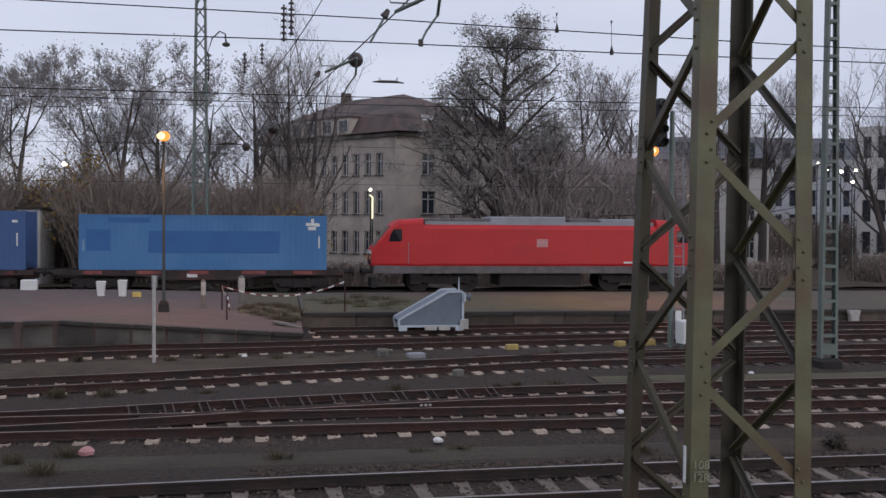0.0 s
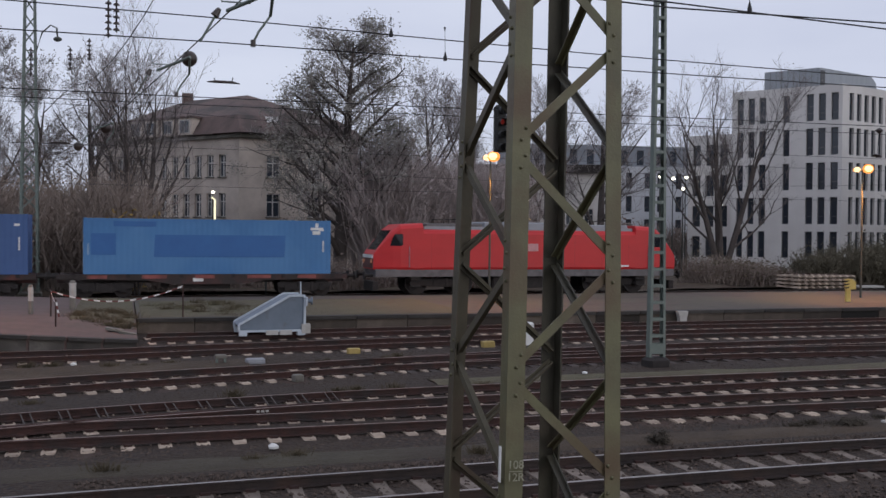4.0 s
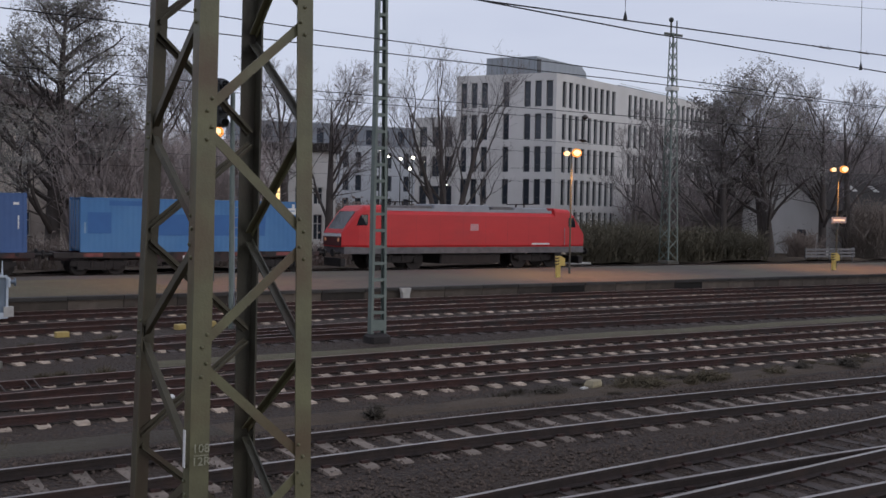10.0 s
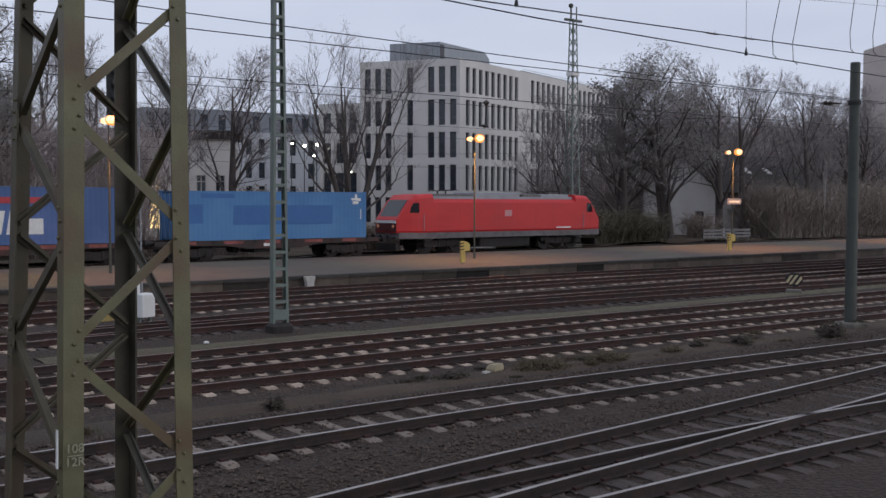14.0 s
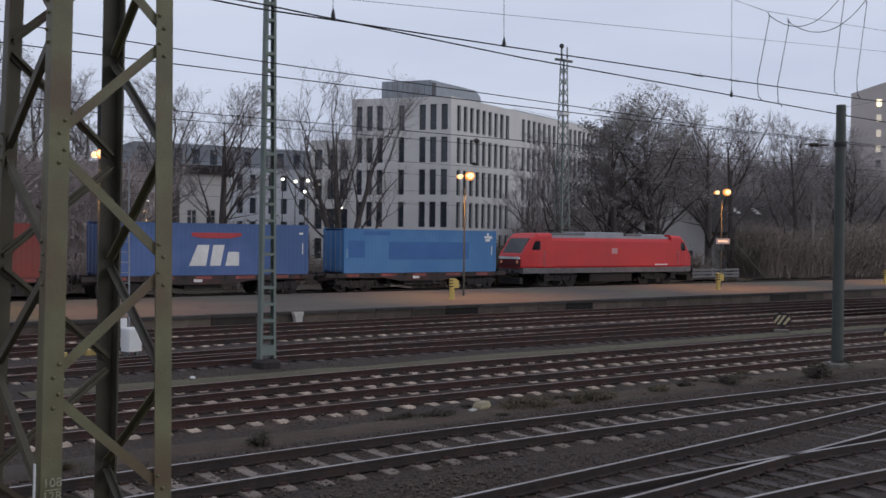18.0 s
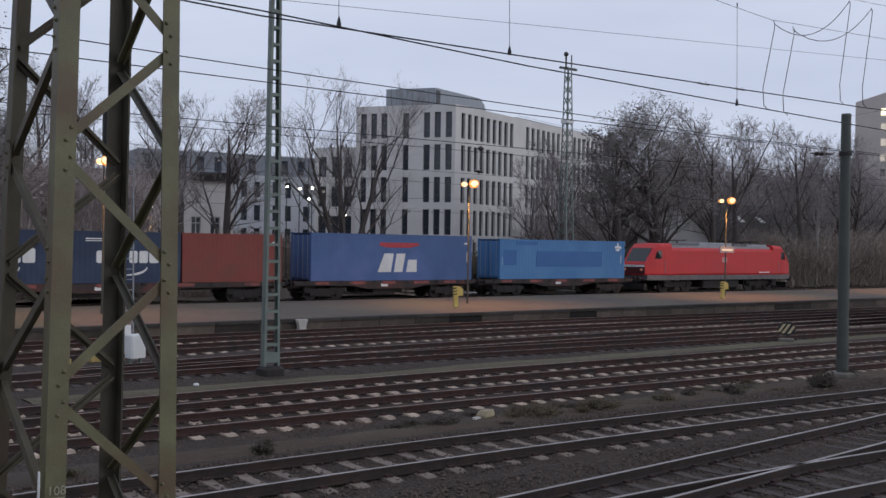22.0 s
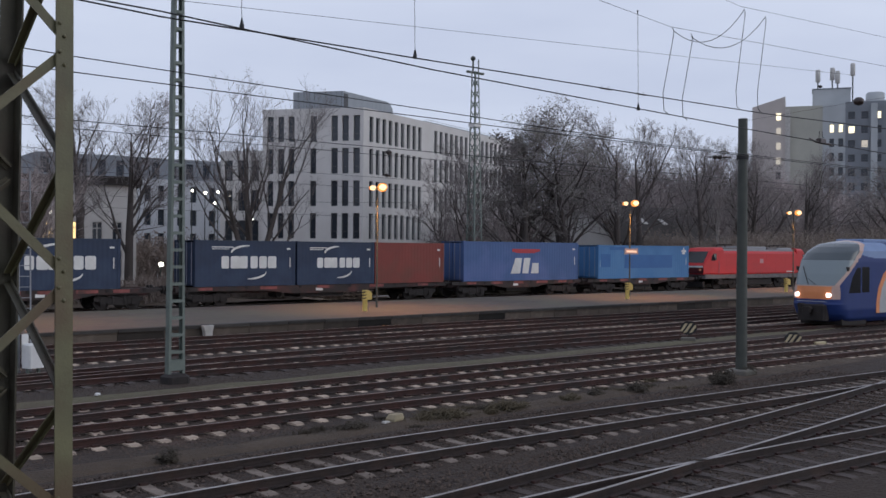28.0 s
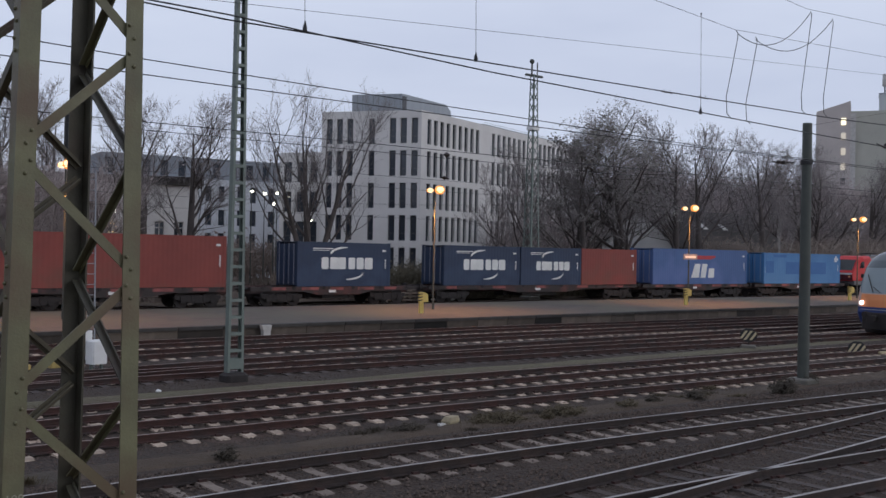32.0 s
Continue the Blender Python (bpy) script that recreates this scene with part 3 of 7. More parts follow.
# ---------------------------------------------------------------- masts
def lattice_mast(name, label, place, w0, d0, w1, d1, height, leg, brace, step, mat, base=None, group="", foot=0.0, rivets=False, dark=None, shade=None, front=((0, 0), (0, 0))):
    """A four-legged mast of angle iron with zigzag bracing on each face; w along x, d along y, from its foot to its top; front: inset of the two front legs, at the foot and for each metre of height."""
    root = thing(name, label, "mast", place, group)
    inset = lambda sx, sy, h: front[sx > 0][0] + front[sx > 0][1] * h if sy < 0 else 0.0
    corner = lambda sx, sy, h: Vector((sx * ((w0 + (w1 - w0) * h / height) / 2 - inset(sx, sy, h)), sy * (d0 + (d1 - d0) * h / height) / 2, h))
    panels = int((height - foot) / step)
    for sx, sy in ((-1, -1), (1, -1), (1, 1), (-1, 1)):
        # Rear legs get the darker paints, which hold their shade and dirt.
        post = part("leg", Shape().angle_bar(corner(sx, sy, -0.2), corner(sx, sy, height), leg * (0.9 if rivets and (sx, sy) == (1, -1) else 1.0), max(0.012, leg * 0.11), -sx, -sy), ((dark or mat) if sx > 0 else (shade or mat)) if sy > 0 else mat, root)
        if rivets:
            for i in range(panels + 1):
                node = (i % 2 == 1) == (sx * sy > 0)
                for k in range(4):
                    h = foot + i * step + (-0.13, -0.05, 0.05, 0.13)[k]
                    p = corner(sx, sy, h)
                    if node:
                        part("rivet", RIVET, None, post, place=pose(p.x - sx * (0.06 + 0.03 * (k % 2)), p.y + sy * 0.004, h))
                    else:
                        part("rivet", RIVET, None, post, place=pose(p.x + sx * 0.004, p.y - sy * (0.06 + 0.03 * (k % 2)), h))
    for a, b in (((-1, -1), (1, -1)), ((1, -1), (1, 1)), ((1, 1), (-1, 1)), ((-1, 1), (-1, -1))):
        n = Vector((a[0] + b[0], a[1] + b[1], 0)).normalized()
        for i in range(panels):
            h0, h1 = foot + i * step, foot + (i + 1) * step
            first = i % 2 == 1
            p, q = (corner(*a, h0), corner(*b, h1)) if first else (corner(*b, h0), corner(*a, h1))
            trim = (q - p).normalized() * leg * 0.55
            p, q = p + trim - n * 0.03, q - trim - n * 0.03
            # Braces on the side and rear faces are darkened by colour for their shade.
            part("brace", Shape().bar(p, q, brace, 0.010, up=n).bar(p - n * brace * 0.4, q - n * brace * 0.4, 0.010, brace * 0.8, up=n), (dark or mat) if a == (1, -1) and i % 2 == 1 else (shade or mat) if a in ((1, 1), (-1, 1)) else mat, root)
    if base:
        part("foundation", Shape().bevel_box(-base, base, -base, base, -0.3, 0.12, 0.05), M_CONC, root)
    return root


RIVET = Shape().ball((0, 0, 0), 0.013, 4, 6).mesh("rivet", [M_MAST])
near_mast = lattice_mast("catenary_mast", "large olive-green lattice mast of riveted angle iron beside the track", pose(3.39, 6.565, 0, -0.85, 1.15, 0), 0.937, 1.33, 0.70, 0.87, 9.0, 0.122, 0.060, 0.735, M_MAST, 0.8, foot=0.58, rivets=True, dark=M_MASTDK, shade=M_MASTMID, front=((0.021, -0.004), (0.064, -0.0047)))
M_CHALK = material("worn_white_lettering", (0.36, 0.35, 0.27), (0.17, 0.165, 0.10), 0.8, 0, 30, 4, spread=0.2)


def lettering(text, size, mat, parent, place, label="", depth=0.002):
    cu = bpy.data.curves.new("lettering", "FONT")
    cu.body, cu.size, cu.align_x, cu.align_y, cu.extrude = text, size, "CENTER", "CENTER", depth
    ob = bpy.data.objects.new("lettering", cu)
    me = bpy.data.meshes.new_from_object(ob)
    bpy.data.objects.remove(ob)
    me.materials.clear()
    me.materials.append(mat)
    return part("lettering", me, None, parent, label, place)


lettering("108", 0.075, M_CHALK, near_mast, pose(-0.365, -0.632, 2.215, 90, 0, 0), "faded white painted number")
lettering("12R", 0.075, M_CHALK, near_mast, pose(-0.365, -0.633, 2.135, 90, 0, 0), "faded white painted number")
part("number_rule", Shape().box(-0.41, -0.32, -0.636, -0.632, 2.172, 2.177), M_CHALK, near_mast)
part("white_strip", Shape().box(-0.458, -0.453, -0.60, -0.565, 2.10, 2.33), M_WHITE, near_mast, "narrow white painted strip")


def channel_mast(label, place, w0, w1, depth, height, mat, pitch):
    """Two channel posts joined by flat batten plates."""
    root = thing("catenary_mast", label, "mast", place, "slim masts")
    for sx in (-1, 1):
        a, b = (sx * w0 / 2, 0, 0.0), (sx * w1 / 2, 0, height)
        s = Shape()
        t, f = 0.012, 0.07
        s.bar((a[0], 0, 0), (b[0], 0, height), t, depth, up=(0, 1, 0))
        for sy in (-1, 1):
            s.bar((a[0] - sx * f / 2, sy * depth / 2, 0), (b[0] - sx * f / 2, sy * depth / 2, height), f, t, up=(0, 1, 0))
        part("post", s, mat, root)
    n = int(height / pitch)
    for i in range(n):
        h = 0.35 + i * pitch
        w = w0 + (w1 - w0) * h / height
        tall = 0.30 if i == 0 else 0.085
        for sy in (-1, 1):
            part("batten", Shape().box(-w / 2, w / 2, sy * (depth / 2 + 0.008) - 0.005, sy * (depth / 2 + 0.008) + 0.005, h, h + tall), mat, root)
    part("foundation", Shape().bevel_box(-0.33, 0.33, -0.3, 0.3, -0.3, 0.26, 0.08), M_UNDER, root, "dark stained foundation block")
    return root


channel_mast("slim grey-green channel mast with ladder-like batten plates", pose(15.03, 25.65, 0), 0.50, 0.235, 0.20, 13.5, M_MASTG, 0.47)
m3 = lattice_mast("catenary_mast", "grey lattice mast with a crosshead behind the freight line", pose(58.0, 57.6, 0.3), 1.05, 1.05, 0.42, 0.42, 17.6, 0.11, 0.07, 0.85, M_MASTG, 0.6, "tall masts", 0.1)
part("crosshead", Shape().bar((-0.9, 0, 17.5), (0.9, 0, 17.5), 0.18, 0.16).bar((-0.25, 0, 17.5), (-0.25, 0, 18.5), 0.1, 0.1).bar((0.35, 0, 17.5), (0.35, 0, 18.6), 0.07, 0.07).ball((-0.25, 0, 18.6), 0.2), M_MASTD, m3)
part("white_band", Shape().box(-0.36, 0.36, -0.36, 0.36, 13.2, 13.5), M_WHITE, m3)
mL = lattice_mast("catenary_mast", "tall grey lattice mast standing among bare trees", pose(-4.0, 57.0, 0.3), 1.0, 1.0, 0.5, 0.5, 18.0, 0.11, 0.07, 0.85, M_MASTG, 0.6, "tall masts", 0.1)
part("lamp_bracket", Shape().tube([(0.3, 0, 12.6), (0.6, 0, 13.6), (1.0, 0, 14.0), (1.25, 0, 13.9)], 0.04), M_MASTD, mL)
part("lamp_head", Shape().ball((1.35, 0, 13.3), 0.22, squash=0.6).tube([(1.3, 0, 13.9), (1.35, 0, 13.35)], 0.05), M_MASTD, mL)
pole = thing("steel_pole", "dark green tubular steel pole standing beside a bush", "pole", pose(29.05, 16.5, 0))
part("shaft", Shape().tube([(0, 0, -0.1), (0, 0, 7.76)], [0.175, 0.14], 16), M_MASTD, pole)
part("cap", Shape().tube([(0, 0, 7.75), (0, 0, 7.80)], [0.15, 0.13], 16), M_MASTD, pole)
part("foundation", Shape().bevel_box(-0.35, 0.35, -0.35, 0.35, -0.2, 0.18, 0.04), M_CONC, pole)
part("clamp", Shape().tube([(0, 0, 6.55), (0, 0, 6.7)], 0.185, 14), M_WIRE, pole)
part("stay_insulator", Shape().tube([(-0.15, 0.3, 6.62), (-0.45, 0.9, 6.66)], 0.02).ball((-0.3, 0.6, 6.64), 0.085, squash=0.8).ball((-0.36, 0.72, 6.65), 0.085, squash=0.8), M_INSUL, pole)


# ---------------------------------------------------------------- overhead wires
def wire(label, pts, r=0.0085, name="overhead_wire"):
    return solid(name, Shape().tube(pts, r, 5), M_WIRE, label, "overhead wire", "overhead wires", "structure")


def sagging(x0, x1, y0, y1, z, span, sag, phase):
    out = []
    n = int((x1 - x0) / 4)
    for i in range(n + 1):
        x = x0 + (x1 - x0) * i / n
        u = ((x - phase) / span) % 1.0
        out.append((x, y0 + (y1 - y0) * i / n, z + sag * (2 * u - 1) ** 2))
    return out


wire("contact wire over the main track", [(-70, 14.1, 6.24), (1.7, 13.9, 6.23), (5, 13.9, 6.20), (10, 13.87, 6.175), (17, 13.85, 6.165), (60, 12.0, 6.1)])
wire("catenary wire over the main track", [(-70, 14.0, 7.2), (-10, 13.9, 6.74), (1.7, 13.9, 6.555), (4.7, 13.9, 6.475), (7.3, 13.9, 6.41), (10, 13.9, 6.37), (14, 13.9, 6.32), (20, 13.8, 6.21), (30, 13.6, 6.24), (60, 12.0, 6.9)])
wire("contact wire over the near turnout", [(-20, 9.6, 6.33), (6.6, 10.3, 6.36), (10.7, 10.3, 6.22), (15.3, 10.3, 6.15), (19, 10.3, 6.10), (45, 10.6, 5.95)], 0.010)
wire("catenary wire over the near turnout", [(-20, 9.6, 6.9), (6.6, 10.3, 6.30), (10.5, 10.3, 6.34), (15.3, 10.3, 6.40), (19.5, 10.3, 6.46), (45, 10.6, 7.3)], 0.010)
wire("contact wire over the yard tracks", [(-70, 18.9, 6.18), (2, 19.4, 6.18), (60, 17.0, 6.15)])
wire("contact wire over the curving yard track", [(-70, 20.3, 6.18), (2, 20.6, 6.18), (30, 20.0, 6.16), (60, 18.4, 6.15)], 0.007)
wire("contact wire over the siding", [(-40, 33.0, 6.3), (60, 33.3, 6.3)], 0.007)
wire("catenary wire over the siding", sagging(-40, 110, 33.3, 31.5, 6.7, 60, 0.9, -2), 0.007)
wire("contact wire over the freight line", [(-150, TRAIN_Y, 5.95)] + [(x, train_y(x), 5.95) for x in range(36, 165, 8)], 0.009)
wire("catenary wire over the freight line", [(x, train_y(x), z) for x, y, z in sagging(-150, 160, TRAIN_Y, TRAIN_Y, 6.6, 62, 1.0, -4)], 0.009)
wire("upper feeder wire", [(-70, 14.3, 7.3), (0, 13.9, 6.86), (30, 13.6, 8.9)], 0.004)
for x, y, z0, z1 in ((-6.0, 13.93, 6.24, 6.68), (5.05, 13.9, 6.20, 6.62), (4.25, 13.9, 6.485, 6.70), (7.65, 10.3, 6.35, 8.6), (10.37, 10.3, 6.36, 8.4), (15.4, 10.3, 6.15, 7.78)):
    drop = thing("dropper", "thin wire dropper with clamps between overhead wires", "dropper", pose(x, y, 0), "droppers")
    part("rod", Shape().tube([(0, 0, z0), (-0.02 * (z1 - z0), 0, z1)], 0.004, 5), M_WIRE, drop)
    part("clamp", Shape().tube([(0, 0, z0 - 0.03), (0, 0, z0 + 0.02), (0, 0, z0 + 0.10)], [0.03, 0.026, 0.006], 6), M_WIRE, drop)
    part("clamp", Shape().tube([(-0.02 * (z1 - z0), 0, z1 - 0.02), (-0.02 * (z1 - z0), 0, z1 + 0.03)], [0.006, 0.016], 6), M_WIRE, drop)
for x, z0, z1 in ((16.17, 6.14, 7.63), (16.75, 6.09, 7.61), (18.52, 6.45, 8.35), (19.29, 6.47, 8.33)):
    wire("looped jumper cable between overhead wires", [(x + 0.09, 10.3, z0), (x - 0.03, 10.3, z0 + 0.06), (x - 0.06, 10.3, z0 + 0.35), (x + 0.1, 10.3, z0 + (z1 - z0) * 0.6), (x + 0.24, 10.3, z1 - 0.1), (x + 0.25, 10.3, z1), (x + 0.2, 10.3, z1 + 0.04)], 0.007, "jumper_cable")
for a, b in (((16.42, 7.62), (18.72, 8.36)), ((16.95, 7.60), (19.49, 8.34))):
    wire("looped jumper cable sagging between feeders", [(a[0] + (b[0] - a[0]) * u, 10.3, a[1] + (b[1] - a[1]) * u - 1.5 * u * (1 - u)) for u in [k / 10 for k in range(11)]], 0.007, "jumper_cable")
wire("thin feeder wire high over the turnout", [(-10, 10.3, 9.4), (16.3, 10.3, 7.68), (45, 10.3, 9.0)], 0.004)
wire("second thin feeder wire high over the turnout", [(-10, 10.3, 10.4), (18.6, 10.3, 8.42), (45, 10.3, 9.8)], 0.004)

# the cross-span between the near mast and the far one, with registration arms
span = thing("cross_span", "cross-span wires with insulators and registration arms over the tracks", "overhead wire")
at_y = lambda y: 3.4 - 6.3 * (y - 6.6) / 50.4
part("lower_wire", Shape().tube([(at_y(y), y, 6.95 + 0.5 * ((y - 30) / 25) ** 2) for y in range(7, 58, 3)], 0.012, 5), M_WIRE, span)
part("upper_wire", Shape().tube([(at_y(y), y, 8.6 + 3.0 * ((y - 30) / 25) ** 2) for y in range(7, 58, 3)], 0.012, 5), M_WIRE, span)
for y, r in ((19.8, 0.15), (33.5, 0.18), (43.0, 0.18)):
    part("spherical_insulator", Shape().ball((at_y(y) + 0.09, y, 6.86 + 0.5 * ((y - 30) / 25) ** 2), r, 8, 14), M_INSUL, span)
for y, x, lift in ((13.9, 2.5, 0.0), (19.3, 1.75, -0.05), (33.3, 0.3, 0.1)):
    part("registration_tube", Shape().tube([(x - 0.5, y + 0.2, 6.70 + lift), (x + 0.05, y - 0.4, 6.88 + lift)], 0.028, 8), M_MASTG, span)
    part("drop_bracket", Shape().tube([(x + 0.05, y - 0.35, 6.88 + lift), (x + 0.06, y, 6.63 + lift)], 0.022, 6), M_MASTG, span)
    part("steady_arm", Shape().tube([(x + 0.06, y, 6.63 + lift), (x - 0.1, y, 6.40 + lift), (x - 0.17, y, 6.25 + lift)], 0.018, 6), M_MASTG, span)
    part("steady_arm", Shape().tube([(x - 0.65, y, 6.62 + lift), (x - 0.87, y, 6.22 + lift)], 0.018, 6), M_MASTG, span)
    part("insulator_cap", Shape().tube([(x - 0.68, y, 6.58 + lift), (x - 0.62, y, 6.68 + lift)], [0.06, 0.03], 8), M_INSUL, span)
    part("wire_clamp", Shape().tube([(x - 0.17, y, 6.20 + lift), (x - 0.17, y, 6.29 + lift)], 0.035, 8), M_INSUL, span)
    part("stirrup", Shape().tube([(x - 0.62, y + 0.1, 6.98 + lift), (x - 0.58, y + 0.1, 6.80 + lift), (x - 0.2, y + 0.1, 6.80 + lift), (x - 0.18, y + 0.1, 6.96 + lift)], 0.012, 5), M_MASTG, span)


def insulator_string(x, y, z0, z1, group="hanging insulators"):
    root = thing("insulator_string", "dark brown insulator string hanging between wires", "insulator", pose(x, y, 0), group)
    part("rod", Shape().tube([(0, 0, z0), (0, 0, z1)], 0.012, 5), M_WIRE, root)
    n = max(3, int((z1 - z0) / 0.075))
    for i in range(n):
        h = z0 + (z1 - z0) * (i + 0.5) / n
        part("shed", Shape().tube([(0, 0, h - 0.018), (0, 0, h), (0, 0, h + 0.014)], [0.045, 0.038, 0.016], 8), M_INSUL, root)
    return root


for x, y, z0, z1 in ((0.47, 13.92, 6.20, 6.70), (0.57, 13.92, 6.28, 6.85), (0.07, 19.35, 6.73, 7.13), (-0.25, 19.35, 6.55, 6.95), (-0.9, 19.3, 6.4, 6.9), (12.3, 33.3, 6.3, 6.9)):
    insulator_string(x, y, z0, z1)
for x, y, z in ((2.43, 19.3, 6.47), (-1.2, 33.3, 6.35), (14.5, 10.3, 6.385), (15.45, 10.3, 6.40)):
    ins = thing("section_insulator", "dark section insulator clamped in an overhead wire", "insulator", pose(x, y, z) @ Matrix.Scale(0.5 if y < 11 else 1.0, 4), "section insulators")
    part("runner", Shape().tube([(-0.3, 0, -0.01), (-0.15, 0, 0.0), (0.15, 0, 0.0), (0.3, 0, -0.02)], [0.01, 0.028, 0.028, 0.01], 6), M_INSUL, ins)
    part("horn", Shape().tube([(0.15, 0, 0), (0.17, 0, 0.09)], 0.008, 5), M_WIRE, ins)
    part("horn", Shape().tube([(-0.15, 0, 0), (-0.17, 0, 0.07)], 0.008, 5), M_WIRE, ins)

hanger = thing("disc_insulator", "pair of dark disc insulators on a thin hanger over the siding", "insulator", pose(28.22, 32.48, 0))
part("rod", Shape().tube([(0, 0, 6.69), (0.1, 0, 7.9)], 0.008, 5), M_WIRE, hanger)
part("disc", Shape().tube([(-0.02, 0, 6.76), (0, 0, 6.80), (0, 0, 6.84), (0.01, 0, 6.89)], [0.05, 0.19, 0.17, 0.03], 12), M_INSUL, hanger)
part("disc", Shape().tube([(0.09, 0, 7.66), (0.1, 0, 7.78), (0.1, 0, 7.81), (0.1, 0, 7.88)], [0.03, 0.15, 0.13, 0.04], 12), M_INSUL, hanger)
reel = thing("spherical_insulator", "dark ball insulator on a thin cross wire at the pole", "insulator", pose(31.4, 14.0, 8.32))
part("ball", Shape().ball((0, 0, 0), 0.16, 8, 14, squash=0.8), M_INSUL, reel)
part("wire", Shape().tube([(-2.35, 2.5, -0.60), (0, 0, 0), (5.0, -5.2, 1.0)], 0.004, 5), M_WIRE, reel)
clamp = thing("wire_tensioner", "dark tensioning clamp hung in an overhead wire", "clamp", pose(21.8, 10.3, 6.085))
part("body", Shape().bevel_box(-0.12, 0.14, -0.06, 0.06, -0.03, 0.07, 0.02), M_INSUL, clamp)
part("runner", Shape().tube([(-0.5, 0, 0.03), (-0.2, 0, -0.02), (0.15, 0, -0.03), (0.35, 0, -0.02), (0.55, 0, -0.05)], [0.012, 0.022, 0.025, 0.03, 0.008], 6), M_INSUL, clamp)
for x in (-0.08, 0.09):
    part("hanger", Shape().tube([(x, 0, 0.05), (x * 0.7, 0, 0.22)], 0.007, 5), M_WIRE, clamp)

# ---------------------------------------------------------------- freight train (its poses are in motions())
MOVERS = []
M_CABFRONT = material("dark_red_cab_front", (0.10, 0.012, 0.016), (0.07, 0.01, 0.012), 0.5)
M_PALER = material("faded_pink_print", (0.60, 0.30, 0.30), None, 0.7)
M_SEAM = material("red_panel_seam", (0.42, 0.018, 0.02), None, 0.5)
M_LBLUE = material("light_blue_container_paint", (0.060, 0.185, 0.40), (0.05, 0.155, 0.34), 0.6, 0, 0.5, 8, 0, 20, stain=(0.075, 0.20, 0.40), stain_scale=0.35, stain_at=0.55)
M_LBLUE2 = material("darker_blue_repaint", (0.035, 0.13, 0.34), (0.03, 0.11, 0.30), 0.6, 0, 0.8, 6)
M_LBLUE3 = material("pale_blue_print", (0.22, 0.33, 0.46), (0.17, 0.27, 0.40), 0.7)
M_ABLUE = material("blue_container_paint", (0.058, 0.115, 0.275), (0.047, 0.094, 0.23), 0.6, 0, 0.5, 8, 0, 20, stain=(0.085, 0.13, 0.31), stain_scale=0.4, stain_at=0.58)
M_CNAVY = material("navy_container_paint", (0.011, 0.027, 0.070), (0.008, 0.020, 0.052), 0.6, 0, 0.5, 8, 0, 20, stain=(0.020, 0.038, 0.082), stain_scale=0.5, stain_at=0.6)
M_CRED = material("red_brown_container_paint", (0.22, 0.040, 0.029), (0.17, 0.031, 0.023), 0.65, 0, 0.6, 8, 0, 20, stain=(0.16, 0.045, 0.03), stain_scale=0.5, stain_at=0.6)
M_LOGO = material("off_white_print", (0.74, 0.73, 0.70), (0.62, 0.61, 0.58), 0.7, 0, 2, 6)
M_LOGOR = material("red_print", (0.45, 0.05, 0.06), (0.36, 0.04, 0.05), 0.7)


def rear_x(t):
    """Where the locomotive's rear buffers are along the line."""
    return 4.45 + 1.97 * t + 0.0268 * t * t


def mover(root, off):
    MOVERS.append((root, off))
    return root


def wheelset(parent, x, r=0.5):
    for sy in (-1, 1):
        y = sy * 0.75
        part("wheel", Shape().tube([(x, y - 0.07, r), (x, y + 0.07, r)], r, 20, smooth=False).tube([(x, y + sy * 0.07, r), (x, y + sy * 0.13, r)], 0.13, 10, smooth=False), M_UNDER, parent)
    part("axle", Shape().tube([(x, -0.75, r), (x, 0.75, r)], 0.08, 8), M_UNDER, parent)


def bogie(parent, x, base, r=0.5):
    s = Shape()
    for sy in (-1, 1):
        y = sy * 0.98
        s.prism([(x - base / 2 - 0.5, r + 0.05), (x - base / 2 + 0.3, r - 0.12), (x - 0.5, r - 0.18), (x + 0.5, r - 0.18), (x + base / 2 - 0.3, r - 0.12), (x + base / 2 + 0.5, r + 0.05), (x + base / 2 + 0.5, r + 0.25), (x - base / 2 - 0.5, r + 0.25)], y - 0.06, y + 0.06)
        for k in (-1, 1):
            s.tube([(x + k * 0.35, y, r - 0.1), (x + k * 0.35, y, r + 0.3)], 0.1, 8)
            s.box(x + k * base / 2 - 0.16, x + k * base / 2 + 0.16, y - 0.1, y + 0.1, r - 0.16, r + 0.16)
    ob = part("bogie", s.box(x - 0.5, x + 0.5, -0.95, 0.95, r, r + 0.25), M_UNDER, parent)
    for k in (-1, 1):
        wheelset(ob, x + k * base / 2, r)
    return ob


def buffers(parent, x, way, z=1.06):
    for sy in (-1, 1):
        part("buffer", Shape().tube([(x, sy * 0.87, z), (x + way * 0.42, sy * 0.87, z)], 0.09, 10).tube([(x + way * 0.42, sy * 0.87, z), (x + way * 0.5, sy * 0.87, z)], [0.23, 0.22], 14, smooth=False), M_UNDER, parent)


